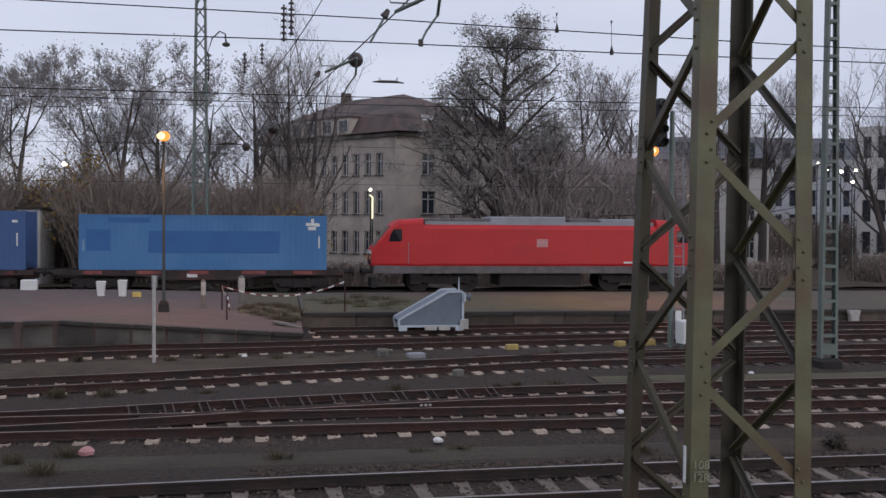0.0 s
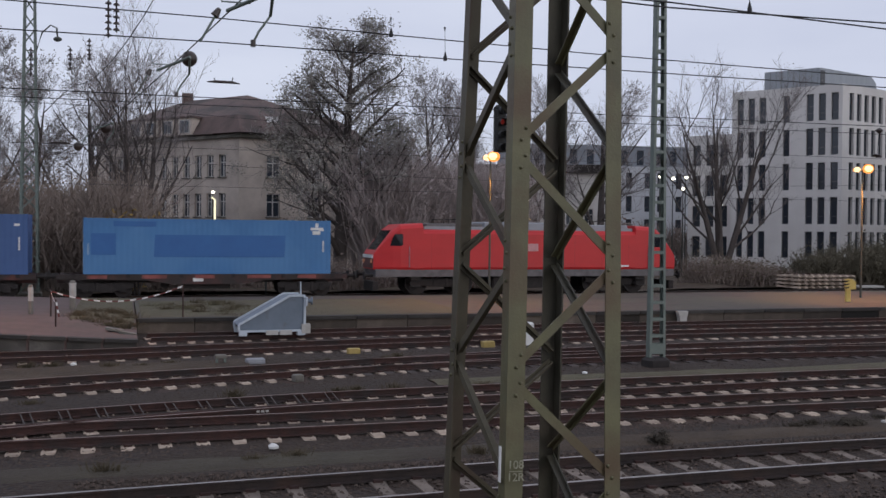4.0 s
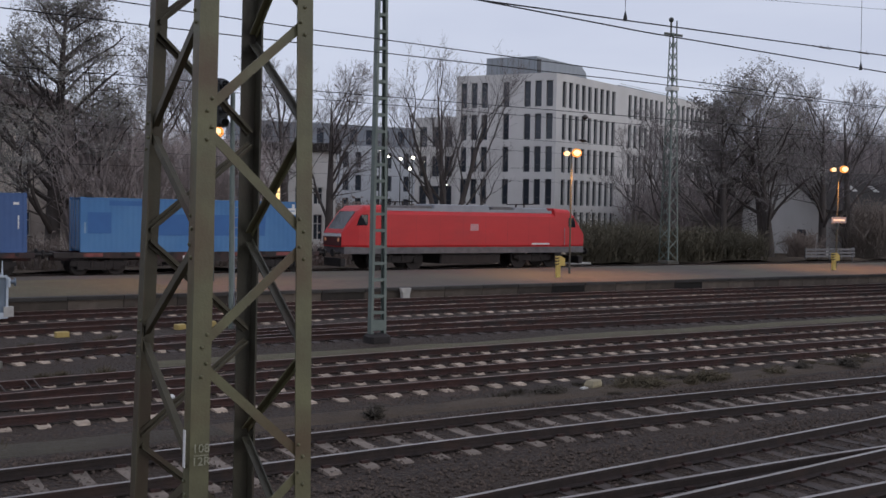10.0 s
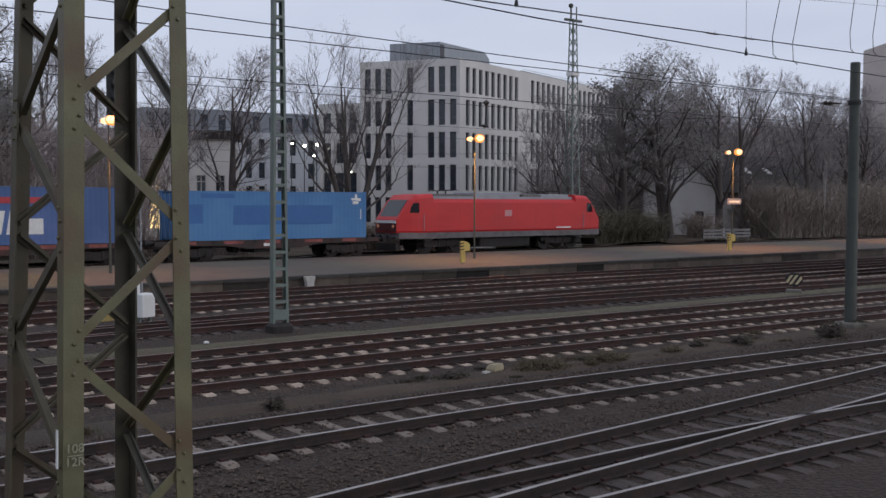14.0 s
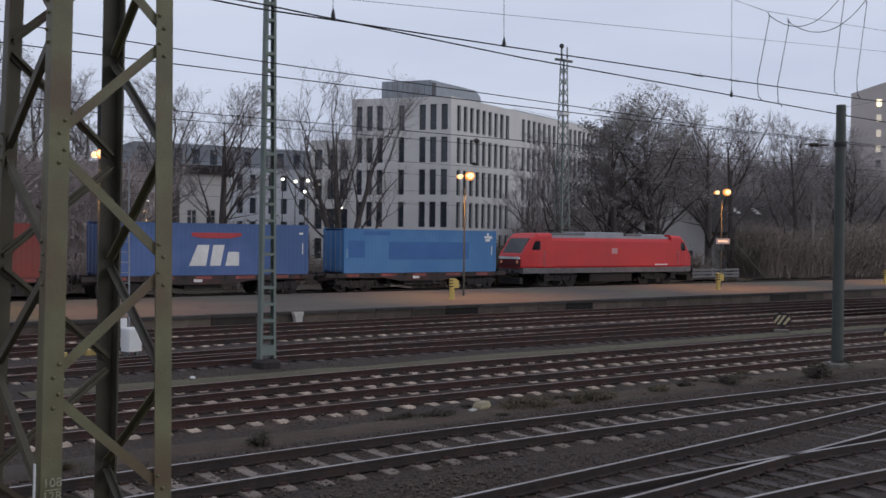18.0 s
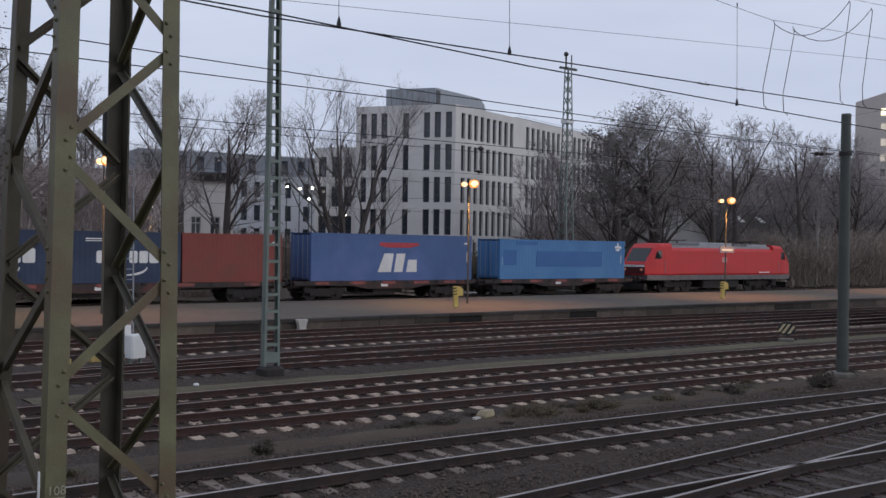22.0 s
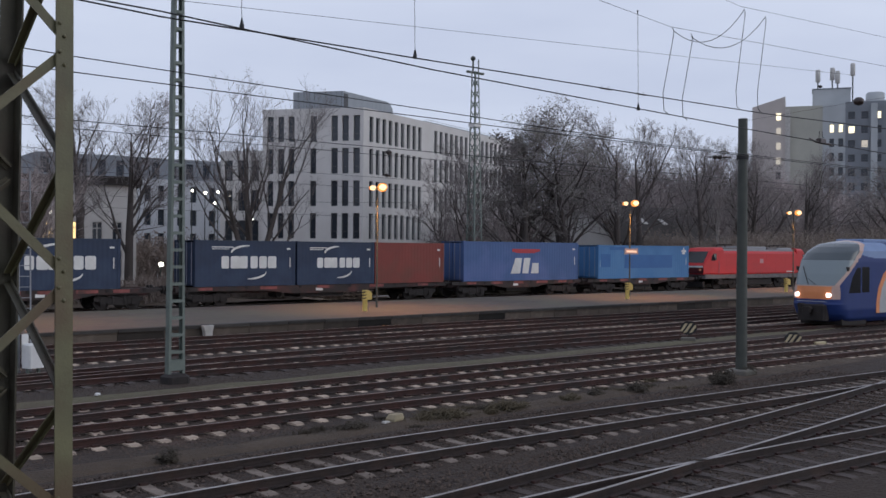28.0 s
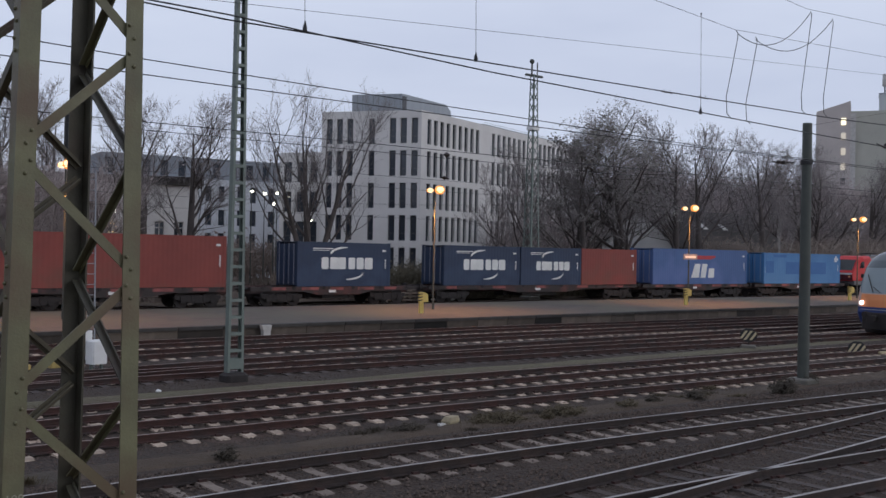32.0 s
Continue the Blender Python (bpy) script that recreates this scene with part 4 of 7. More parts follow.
def locomotive():
    """Two raked cabs, a long smooth body, a stepped roof; x runs from the rear buffers to the front ones."""
    root = thing("electric_locomotive", "red electric locomotive with grey roof, dark underframe and raked cabs", "locomotive")
    L, h = 18.9, 1.49
    s = Shape()
    tops = [(0.50, 2.20), (0.62, 2.36), (1.50, 3.48), (1.92, 3.78), (3.15, 3.86), (3.17, 3.54)]
    tops += [(L - x, z) for x, z in reversed(tops)]
    rings = []
    for x, z in tops:
        w = h - 0.30 * max(0.0, (1.9 - min(x, L - x)) / 1.4) ** 1.3
        k = min(0.24, max(0.05, (z - 2.2) * 0.2))
        rings.append([(x, -w + 0.05, 1.38), (x, w - 0.05, 1.38), (x, w, 1.5), (x, w, z - k), (x, w - k * 0.45, z - k * 0.35), (x, w - k * 1.1, z), (x, -w + k * 1.1, z), (x, -w + k * 0.45, z - k * 0.35), (x, -w, z - k), (x, -w, 1.5)])
    s.loft(rings)
    body = part("body", s, M_RED, root)
    for k in range(8):
        x = 3.6 + k * 1.67
        for sy in (-1, 1):
            part("panel_seam", Shape().box(x, x + 0.02, sy * h - 0.002, sy * h + 0.002, 1.45, 3.3), M_SEAM, root)
    part("underframe", Shape().loft([[(x, sy * (h - 0.05 - max(0, 1.6 - min(x, L - x)) * 0.12), z) for x, sy, z in ((0.6, -1, zz), (2, -1, zz), (L - 2, -1, zz), (L - 0.6, -1, zz), (L - 0.6, 1, zz), (L - 2, 1, zz), (2, 1, zz), (0.6, 1, zz))] for zz in (1.0, 1.40)]), M_SKIRT, root)
    part("roof", Shape().box(3.26, L - 3.26, -1.25, 1.25, 3.50, 3.70), M_ROOF, root)
    for x0, x1, z1, m in ((3.4, 6.6, 3.86, M_SKIRT), (6.7, 10.8, 3.97, M_ROOF), (11.0, 12.6, 3.90, M_SKIRT), (12.7, 15.4, 3.88, M_ROOF)):
        part("roof_box", Shape().bevel_box(x0, x1, -1.15, 1.15, 3.70, z1, 0.06), m, root)
    for x in (4.9, 14.0):
        pan = part("pantograph", Shape().bar((x - 0.7, -0.5, 4.06), (x + 0.7, -0.5, 4.10), 0.05, 0.05).bar((x - 0.7, 0.5, 4.06), (x + 0.7, 0.5, 4.10), 0.05, 0.05).bar((x + 0.7, -0.8, 4.12), (x + 0.7, 0.8, 4.12), 0.08, 0.05).bar((x - 0.7, -0.5, 4.06), (x - 0.7, 0.5, 4.06), 0.05, 0.05), M_UNDER, root)
        for sy in (-1, 1):
            part("insulator", Shape().tube([(x, sy * 0.45, 3.86), (x, sy * 0.45, 4.08)], 0.06, 8), M_INSUL, pan)
    for way, x0 in ((-1, 0.0), (1, L)):
        q = lambda d: x0 - way * d
        part("windscreen", Shape().loft([[(q(0.68) + way * 0.02, -1.02, 2.42), (q(0.68) + way * 0.02, 1.02, 2.42), (q(0.74), 1.02, 2.40), (q(0.74), -1.02, 2.40)], [(q(1.46) + way * 0.02, -1.0, 3.46), (q(1.46) + way * 0.02, 1.0, 3.46), (q(1.52), 1.0, 3.44), (q(1.52), -1.0, 3.44)]]), M_DARKGLASS, root)
        part("front_mask", Shape().box(min(q(0.47), q(0.56)), max(q(0.47), q(0.56)), -1.16, 1.16, 1.45, 1.98), M_CABFRONT, root)
        part("front_band", Shape().box(min(q(0.44), q(0.58)), max(q(0.44), q(0.58)), -1.12, 1.12, 1.99, 2.16), M_WHITE, root)
        for sy in (-1, 1):
            part("headlight", Shape().tube([(q(0.42), sy * 0.86, 1.80), (q(0.52), sy * 0.86, 1.80)], 0.11, 10), glow("tail_light", (1.0, 0.45, 0.3), 0.18) if way < 0 else M_LOGO, root)
            pane = [(1.36, 2.64, 1.405), (1.98, 2.64, 1.488), (2.04, 2.72, 1.49), (2.04, 3.22, 1.49), (1.98, 3.28, 1.488), (1.60, 3.26, 1.452), (1.46, 3.02, 1.425)]
            part("cab_window", Shape().loft([[(q(px), sy * (py + o), pz) for px, pz, py in pane] for o in ((-0.03, 0.012) if way * sy > 0 else (0.012, -0.03))]), M_DARKGLASS, root)
            door = part("cab_door", Shape().box(min(q(2.55), q(3.2)), max(q(2.55), q(3.2)), sy * h - 0.003, sy * h + 0.003, 1.45, 3.3), M_RED, root)
            part("handrail", Shape().tube([(q(2.38), sy * (h + 0.05), 1.5), (q(2.38), sy * (h + 0.05), 2.6)], 0.018, 6), M_ROOF, door)
            st = part("step", Shape().box(min(q(2.5), q(3.05)), max(q(2.5), q(3.05)), sy * 1.40 - 0.12, sy * 1.40 + 0.12, 0.46, 0.50).box(min(q(2.5), q(3.05)), max(q(2.5), q(3.05)), sy * 1.40 - 0.12, sy * 1.40 + 0.12, 0.80, 0.84).box(min(q(2.5), q(3.05)), max(q(2.5), q(3.05)), sy * 1.34 - 0.02, sy * 1.34 + 0.02, 0.46, 1.1), M_UNDER, root)
        buffers(root, q(0.55), way)
        part("snow_plough", Shape().box(min(q(0.5), q(0.8)), max(q(0.5), q(0.8)), -1.1, 1.1, 0.25, 0.72), M_UNDER, root)
    for sy in (-1, 1):
        part("emblem", Shape().box(L / 2 - 0.30, L / 2 + 0.30, sy * (h + 0.01) - 0.004, sy * (h + 0.01) + 0.004, 2.38, 2.80), M_PALER, root, "plain white square emblem")
        part("number_bar", Shape().box(13.9, 15.3, sy * (h + 0.01) - 0.004, sy * (h + 0.01) + 0.004, 1.52, 1.62), M_LOGO, root, "small white bar")
    bogie(root, 4.25, 2.6, 0.62)
    bogie(root, L - 4.25, 2.6, 0.62)
    part("transformer_box", Shape().bevel_box(7.2, 11.7, -1.2, 1.2, 0.35, 1.0, 0.08), M_UNDER, root)
    return root


mover(locomotive(), 0.0)


def side_wall(length, height, sy):
    """One corrugated side between the corner posts and the rails."""
    s, w, n = Shape(), 1.219, int(length / 0.28)
    k = (length - 0.32) / n
    pts = []
    for i in range(n):
        x = 0.16 + k * i
        pts += [(x, 0), (x + k * 0.25, 0), (x + k * 0.5, 0.0055), (x + k * 0.75, 0.0055)]
    pts.append((length - 0.16, 0))
    for (xa, da), (xb, db) in zip(pts, pts[1:]):
        ya, yb = sy * (w - 0.012 - da), sy * (w - 0.012 - db)
        f = [(xa, ya, 0.15), (xb, yb, 0.15), (xb, yb, height - 0.1), (xa, ya, height - 0.1)]
        s.add(f if sy < 0 else f[::-1], [(0, 1, 2, 3)])
    return s


def container(label, x0, x1, mat, h=2.896, prints=(), group="containers on the freight train"):
    """A container on its wagon deck; prints are plain outlines of (x, z) with a material, on both sides."""
    L, z, w = x1 - x0, 1.175, 1.219
    root = thing("shipping_container", label, "container", group=group)
    lift = pose(0, 0, z)
    for sy in (-1, 1):
        part("side_wall", side_wall(L, h, sy), mat, root, place=lift)
        part("bottom_rail", Shape().box(0.08, L - 0.08, sy * (w - 0.06) - 0.06, sy * (w - 0.06) + 0.06, 0.0, 0.16), mat, root, place=lift)
        part("top_rail", Shape().box(0.08, L - 0.08, sy * (w - 0.04) - 0.04, sy * (w - 0.04) + 0.04, h - 0.11, h - 0.02), mat, root, place=lift)
    part("floor_panel", Shape().box(0.1, L - 0.1, -w + 0.125, w - 0.125, 0.05, 0.2), mat, root, place=lift)
    part("roof", Shape().box(0.06, L - 0.06, -w + 0.085, w - 0.085, h - 0.06, h - 0.025), mat, root, place=lift)
    part("end_wall", Shape().box(L - 0.1, L - 0.04, -w + 0.17, w - 0.17, 0.21, h - 0.065), mat, root, place=lift)
    for x in (0.0, L - 0.17):
        for sy in (-1, 1):
            post = part("corner_post", Shape().box(x, x + 0.17, sy * 1.14 - 0.085, sy * 1.14 + 0.085, 0.12, h - 0.12), mat, root, place=lift)
            for zz in (0.0, h - 0.12):
                part("corner_casting", Shape().bevel_box(x - 0.005, x + 0.175, sy * 1.135 - 0.09, sy * 1.135 + 0.09, zz, zz + 0.118, 0.01), mat, post)
    for sy in (-1, 1):
        door = part("door", Shape().box(-0.0, 0.05, sy * 0.57 - 0.53, sy * 0.57 + 0.53, 0.18, h - 0.15), mat, root, place=lift)
        for yy in (0.28, 0.86):
            part("locking_bar", Shape().tube([(-0.03, sy * yy, 0.12), (-0.03, sy * yy, h - 0.12)], 0.02, 6), M_ROOF, door)
        part("marking_strip", Shape().box(L - 0.42, L - 0.36, sy * 1.222 - 0.004, sy * 1.222 + 0.004, h * 0.40, h * 0.62), M_LOGO, root, "small white marking", place=lift)
        part("marking_strip", Shape().box(L - 0.62, L - 0.36, sy * 1.222 - 0.004, sy * 1.222 + 0.004, h * 0.80, h * 0.84), M_LOGO, root, "small white marking", place=lift)
        for outline, m in prints:
            y0, y1 = sy * 1.212, sy * 1.2215
            part("print", Shape().prism(outline, min(y0, y1), max(y0, y1)), m, root, "plain printed shape", place=lift)
    return mover(root, x0)


def bar_print(a, b, c, d, m, lean=0.0):
    return ([(a, c), (b, c), (b + lean, d), (a + lean, d)], m)


def swoosh(x, z, w, h, rising, m):
    """A tapering curved stroke: it rises steeply and levels off, or starts level and turns up."""
    lower, upper = [], []
    for i in range(13):
        u = i / 12
        a = u * math.pi / 2
        px, pz = (x + w * (1 - math.cos(a)), z + h * math.sin(a)) if rising else (x + w * math.sin(a), z + h * (1 - math.cos(a)))
        t = 0.02 + 0.055 * math.sin(math.pi * min(1.0, 0.12 + u * 0.88)) if rising else 0.02 + 0.055 * math.sin(math.pi * min(1.0, u * 0.9))
        nx, nz = (-math.cos(a), math.sin(a)) if rising else (math.sin(a) * 0.6, -math.cos(a))
        lower.append((px - nx * t, pz - nz * t))
        upper.append((px + nx * t, pz + nz * t))
    return (lower + upper[::-1] if not rising else upper + lower[::-1], m)


def navy_prints(L):
    """Six plain blocks in a row, two curved strokes and a thin line in place of the writing."""
    c, w = L * 0.52, L * 0.54
    h, k = w * 0.195, w / 6.9
    out = []
    for i, width in enumerate((0.92, 1.16, 1.0, 0.92, 0.98, 1.12)):
        x = c - w / 2 + (i * 1.13 + (0.25 if i > 2 else 0.0)) * k
        q = 0.13 * k
        out.append(([(x + q, 1.05), (x + width * k - q, 1.05), (x + width * k, 1.05 + q), (x + width * k, 1.05 + h - q), (x + width * k - q, 1.05 + h), (x + q, 1.05 + h), (x, 1.05 + h - q), (x, 1.05 + q)], M_LOGO))
    out.append(swoosh(c - w * 0.32, 1.98, w * 0.33, 0.42, True, M_LOGO))
    out.append(swoosh(c - w * 0.02, 0.42, w * 0.34, 0.42, False, M_LOGO))
    out.append(bar_print(c - w * 0.67, c - w * 0.28, 2.28, 2.34, M_LOGO))
    out.append(bar_print(c - w * 0.67, c - w * 0.36, 2.18, 2.22, M_LOGO))
    return out


container("light blue corrugated container with a darker painted-over panel on its wagon", -13.95, -1.8, M_LBLUE, 2.76, prints=[bar_print(0.35, 1.5, 0.95, 2.0, M_LBLUE2), bar_print(3.3, 9.75, 0.85, 1.95, M_LBLUE2, 0.05), bar_print(1.4, 3.4, 2.35, 2.6, M_LBLUE2), bar_print(0.08, 0.26, 0.95, 1.5, M_LBLUE3), bar_print(11.1, 11.75, 2.24, 2.38, M_LOGO), bar_print(11.35, 11.5, 2.39, 2.6, M_LOGO), bar_print(11.2, 11.6, 2.02, 2.2, M_LOGO)])
container("medium blue corrugated container with large white and red marks", -28.7, -16.45, M_ABLUE, prints=[([(4.75, 0.52), (5.75, 0.52), (5.95, 1.68), (5.25, 1.68)], M_LOGO), ([(5.98, 0.52), (6.62, 0.52), (6.86, 1.68), (6.18, 1.68)], M_LOGO), ([(6.92, 0.52), (7.75, 0.52), (7.75, 1.3), (7.08, 1.3)], M_LOGO), ([(4.9, 2.16), (5.5, 2.05), (7.2, 2.05), (7.9, 2.2), (7.9, 2.36), (4.9, 2.36)], M_LOGOR)])
container("short red-brown corrugated container beside a navy one", -36.75, -30.65, M_CRED, 2.72)
container("short navy corrugated container with white marks and curved strokes", -42.95, -36.85, M_CNAVY, 2.72, prints=navy_prints(6.1))
container("navy corrugated container with larger white marks and curved strokes", -50.0, -43.1, M_CNAVY, 2.72, prints=navy_prints(6.9))
container("navy corrugated container alone on its wagon with white marks", -61.4, -54.5, M_CNAVY, 2.72, prints=navy_prints(6.9))
container("long red-brown corrugated container near the train's end", -78.4, -66.1, M_CRED, 2.896)
container("long red-brown corrugated container at the train's end", -91.4, -79.2, M_CRED, 2.896)


def wagon(label, x0, x1, axles="bogies"):
    L = x1 - x0
    root = thing("container_wagon", label, "wagon", group="wagons of the freight train")
    for sy in (-1, 1):
        sill = Shape()
        sill.prism([(0.1, 1.16), (0.1, 0.92), (L * 0.3, 0.86), (L * 0.38, 0.66), (L * 0.62, 0.66), (L * 0.7, 0.86), (L - 0.1, 0.92), (L - 0.1, 1.16)], sy * 1.15 - 0.05, sy * 1.15 + 0.05)
        part("side_sill", sill, M_WAGON, root)
        for k in range(6):
            x = 0.9 + (L - 1.8) * k / 5
            part("spigot", Shape().box(x - 0.09, x + 0.09, sy * 1.22 - 0.02, sy * 1.22 + 0.02, 1.0, 1.175), M_UNDER, root)
        # Lighter pinkish plates stand in for lit patches along the side sill.
        for k in range(5):
            x = 1.5 + (L - 4.2) * k / 4
            part("side_panel", Shape().box(x, x + 0.95 + 0.25 * (k % 2), sy * 1.208 - 0.004, sy * 1.208 + 0.004, 0.95, 1.13), M_WPANEL, root, "pinkish-red plate for a lit patch of the sill")
        part("marking", Shape().box(L * 0.5 - 0.7, L * 0.5 - 0.2, sy * 1.206 - 0.004, sy * 1.206 + 0.004, 0.80, 0.98), M_LOGO, root, "pale marking panel")
    for k in range(9):
        x = 0.3 + (L - 0.6) * k / 8
        part("cross_beam", Shape().box(x - 0.09, x + 0.09, -1.1, 1.1, 0.92, 1.15), M_WAGON, root)
    part("centre_sill", Shape().box(0.1, L - 0.1, -0.22, 0.22, 0.72, 1.12), M_WAGON, root)
    part("brake_gear", Shape().box(L * 0.42, L * 0.58, -0.9, 0.9, 0.42, 0.7).tube([(L * 0.36, -0.4, 0.62), (L * 0.36, 0.5, 0.62)], 0.22, 12), M_UNDER, root)
    for x in (2.3, L - 2.3):
        bogie(root, x, 1.8, 0.46)
    for x, way in ((0.1, -1), (L - 0.1, 1)):
        buffers(root, x, way)
    return mover(root, x0)


wagon("rust-red container wagon under the light blue container", -15.3, -0.8)
wagon("rust-red container wagon under the medium blue container", -29.9, -16.0)
wagon("dark container wagon under three short containers", -51.3, -30.3)
wagon("rust-red container wagon with part of its deck empty", -64.6, -52.2)
wagon("rust-red container wagon under the long red container", -79.0, -65.4)
wagon("rust-red container wagon at the train's end", -93.0, -79.1)


# ---------------------------------------------------------------- standing railcar
def railcar(place):
    root = thing("railcar", "blue, white and orange railcar standing with lit headlights", "railcar", place)
    M_RBLUE = material("railcar_blue", (0.008, 0.029, 0.150), (0.006, 0.024, 0.125), 0.62, 0, 1, 5)
    M_RWHITE = material("railcar_white", (0.42, 0.43, 0.44), (0.35, 0.36, 0.37), 0.45, 0, 1, 5)
    M_ORANGE = material("railcar_orange", (0.72, 0.27, 0.10), (0.62, 0.22, 0.08), 0.5, 0, 1, 5)
    M_PEACH = material("railcar_pale_stripe", (0.52, 0.36, 0.30), (0.45, 0.31, 0.26), 0.5, 0, 1, 5)
    M_RROOF = material("railcar_roof", (0.17, 0.25, 0.43), (0.14, 0.21, 0.37), 0.5, 0, 1, 5)
    # Pale base colour stands in for the sky reflected in the windscreen.
    M_SCREEN = glass("railcar_screen_sky_tint", (0.20, 0.24, 0.255), 0.10)
    M_UPPER = glass("railcar_upper_glass", (0.06, 0.075, 0.085), 0.15)
    face = [(0.20, 0.85), (0.30, 0.48), (0.6, 0.14), (1.1, -0.04), (1.2, 0.0), (1.7, 0.02), (2.05, 0.08), (2.6, 0.28), (3.3, 0.62), (3.65, 0.95), (3.95, 1.38), (4.14, 1.85), (4.24, 2.4), (4.30, 3.0)]
    flank = [(0.20, 1.12), (0.4, 1.32), (0.85, 1.43), (3.2, 1.43), (3.75, 1.36), (4.1, 1.10), (4.26, 0.6), (4.30, 0.05)]

    def at(z, line):
        for (z0, v0), (z1, v1) in zip(line, line[1:]):
            if z <= z1:
                return v0 + (v1 - v0) * (z - z0) / (z1 - z0)
        return line[-1][1]

    def ring(z):
        """The plan of the nose at one height, from one flank round the rounded front to the other."""
        xf, w, out = at(z, face), at(z, flank), []
        for i in range(81):
            a = math.pi * (i / 80 - 0.5)
            u = math.copysign(abs(math.sin(a)) ** 0.55, a)
            out.append((xf + 1.05 * (1 - max(0.0, 1 - abs(u) ** 2.7) ** (1 / 2.7)), u * w, z))
        return [(4.9, -w, z)] + [(4.9 - (4.9 - out[0][0]) * k / 24, -w, z) for k in range(1, 24)] + out + [(out[-1][0] + (4.9 - out[-1][0]) * k / 24, w, z) for k in range(1, 24)] + [(4.9, w, z)]

    heights = [0.20, 0.24, 0.30, 0.38, 0.46, 0.54, 0.62, 0.7, 0.8, 0.9, 1.0, 1.1, 1.15] + [1.2 + 0.052 * k for k in range(59)] + [4.25, 4.28, 4.30]
    rings = [ring(z) for z in heights]
    s = Shape()
    for lo, hi in zip(rings, rings[1:]):
        for k in range(len(lo) - 1):
            q = [lo[k], lo[k + 1], hi[k + 1], hi[k]]
            x, y, z = (sum(p[j] for p in q) / 4 for j in range(3))
            edge = 0.30 + 2.2 * (max(0.0, z - 2.05) / 2.1) ** 1.15
            slot = 0
            if z > 2.05 and x < edge:
                slot = 1 if z < 3.3 else 4
            elif z > 1.36 and x < edge + 0.15 + 0.14 * max(0.0, z - 2.05) and (z > 2.0 or abs(y) > 0.98):
                slot = 2
            elif 1.38 < z <= 2.05 and abs(y) <= 0.98 and x < 1.2:
                slot = 5
            elif z > 3.36 + 0.12 * max(0.0, 3.6 - x):
                slot = 3
            s.add(q[::-1], [(0, 1, 2, 3)], slot, True)
    part("nose", s, [M_RBLUE, M_SCREEN, M_PEACH, M_RROOF, M_UPPER, M_ORANGE], root)
    part("front_line", Shape().loft([[(-0.065, -0.8, z), (-0.065, 0.8, z), (-0.02, 0.82, z), (-0.02, -0.82, z)] for z in (1.22, 1.25)]), M_RWHITE, root)
    part("coupler_hatch", Shape().bevel_box(-0.10, 0.35, -0.78, 0.78, 0.30, 1.14, 0.10), M_UNDER, root, "dark coupler opening")
    part("coupler", Shape().tube([(-0.45, 0, 0.85), (0, 0, 0.85)], 0.13, 10).bevel_box(-0.5, -0.36, -0.22, 0.22, 0.70, 1.0, 0.03).tube([(-0.2, 0.55, 1.0), (-0.1, 0.55, 1.0)], 0.14, 12), M_UNDER, root)
    for sy in (-1, 1):
        part("headlight", Shape().tube([(0.02, sy * 0.86, 1.56), (0.3, sy * 0.86, 1.56)], 0.10, 12, smooth=False), glow("headlight_glow", (1.0, 0.80, 0.74), 5), root, "lit white headlight")
        part("cab_window", Shape().prism([(0.95, 1.66), (2.0, 1.66), (2.0, 2.92), (1.7, 2.92), (1.25, 2.4)], sy * 1.432 - 0.006, sy * 1.432 + 0.006), M_DARKGLASS, root)
        part("cab_window", Shape().prism([(2.12, 1.68), (2.8, 1.68), (2.8, 2.95), (2.12, 2.95)], sy * 1.432 - 0.006, sy * 1.432 + 0.006), M_DARKGLASS, root)
        part("camera_mirror", Shape().box(0.9, 1.05, sy * 1.36 - 0.05, sy * 1.36 + 0.12, 2.75, 2.95), M_UNDER, root)
    part("wiper", Shape().tube([(0.06, 0.25, 2.08), (0.40, 0.75, 2.95)], 0.02, 5).tube([(0.06, -0.15, 2.08), (0.2, 0.35, 2.35)], 0.015, 5), M_UNDER, root)
    body = Shape()
    arc = [(1.43, 0.55), (1.43, 3.2), (1.36, 3.75), (1.1, 4.1), (0.6, 4.26), (-0.6, 4.26), (-1.1, 4.1), (-1.36, 3.75), (-1.43, 3.2), (-1.43, 0.55)]
    for a, b, slot in ((4.9, 19.5, 0),):
        body.loft([[(a, y, z) for y, z in arc], [(b, y, z) for y, z in arc]], slot)
    part("body", body, M_RBLUE, root)
    for sy in (-1, 1):
        y = sy * 1.436
        white = [(3.75, 0.62), (19.4, 0.62), (19.4, 3.1), (5.9, 3.1), (5.1, 2.95), (4.4, 2.5), (3.95, 1.85), (3.75, 1.2)]
        edge = [(3.45, 0.62), (19.45, 0.62), (19.45, 3.26), (5.7, 3.26), (4.9, 3.1), (4.12, 2.6), (3.65, 1.9), (3.45, 1.2)]
        part("orange_line", Shape().prism(edge, y - 0.006, y + 0.006), M_ORANGE, root)
        part("white_side", Shape().prism(white, y - 0.012, y + 0.012), M_RWHITE, root)
        for k in range(6):
            x = (6.0, 7.75, 9.9, 11.85, 13.8, 15.75)[k]
            part("window", Shape().bevel_box(x, x + 1.35, y - 0.02, y + 0.02, 1.75 if k != 1 else 1.1, 2.72, 0.015), M_DARKGLASS, root)
    for x0, x1 in ((3.3, 6.0), (8.0, 12.5), (14.0, 18.5)):
        part("roof_box", Shape().bevel_box(x0, x1, -0.8, 0.8, 4.2, 4.37, 0.06), M_RROOF, root)
    part("skirt", Shape().box(5.0, 19.4, -1.35, 1.35, 0.42, 0.6), M_SKIRT, root)
    bogie(root, 4.4, 2.2, 0.42)
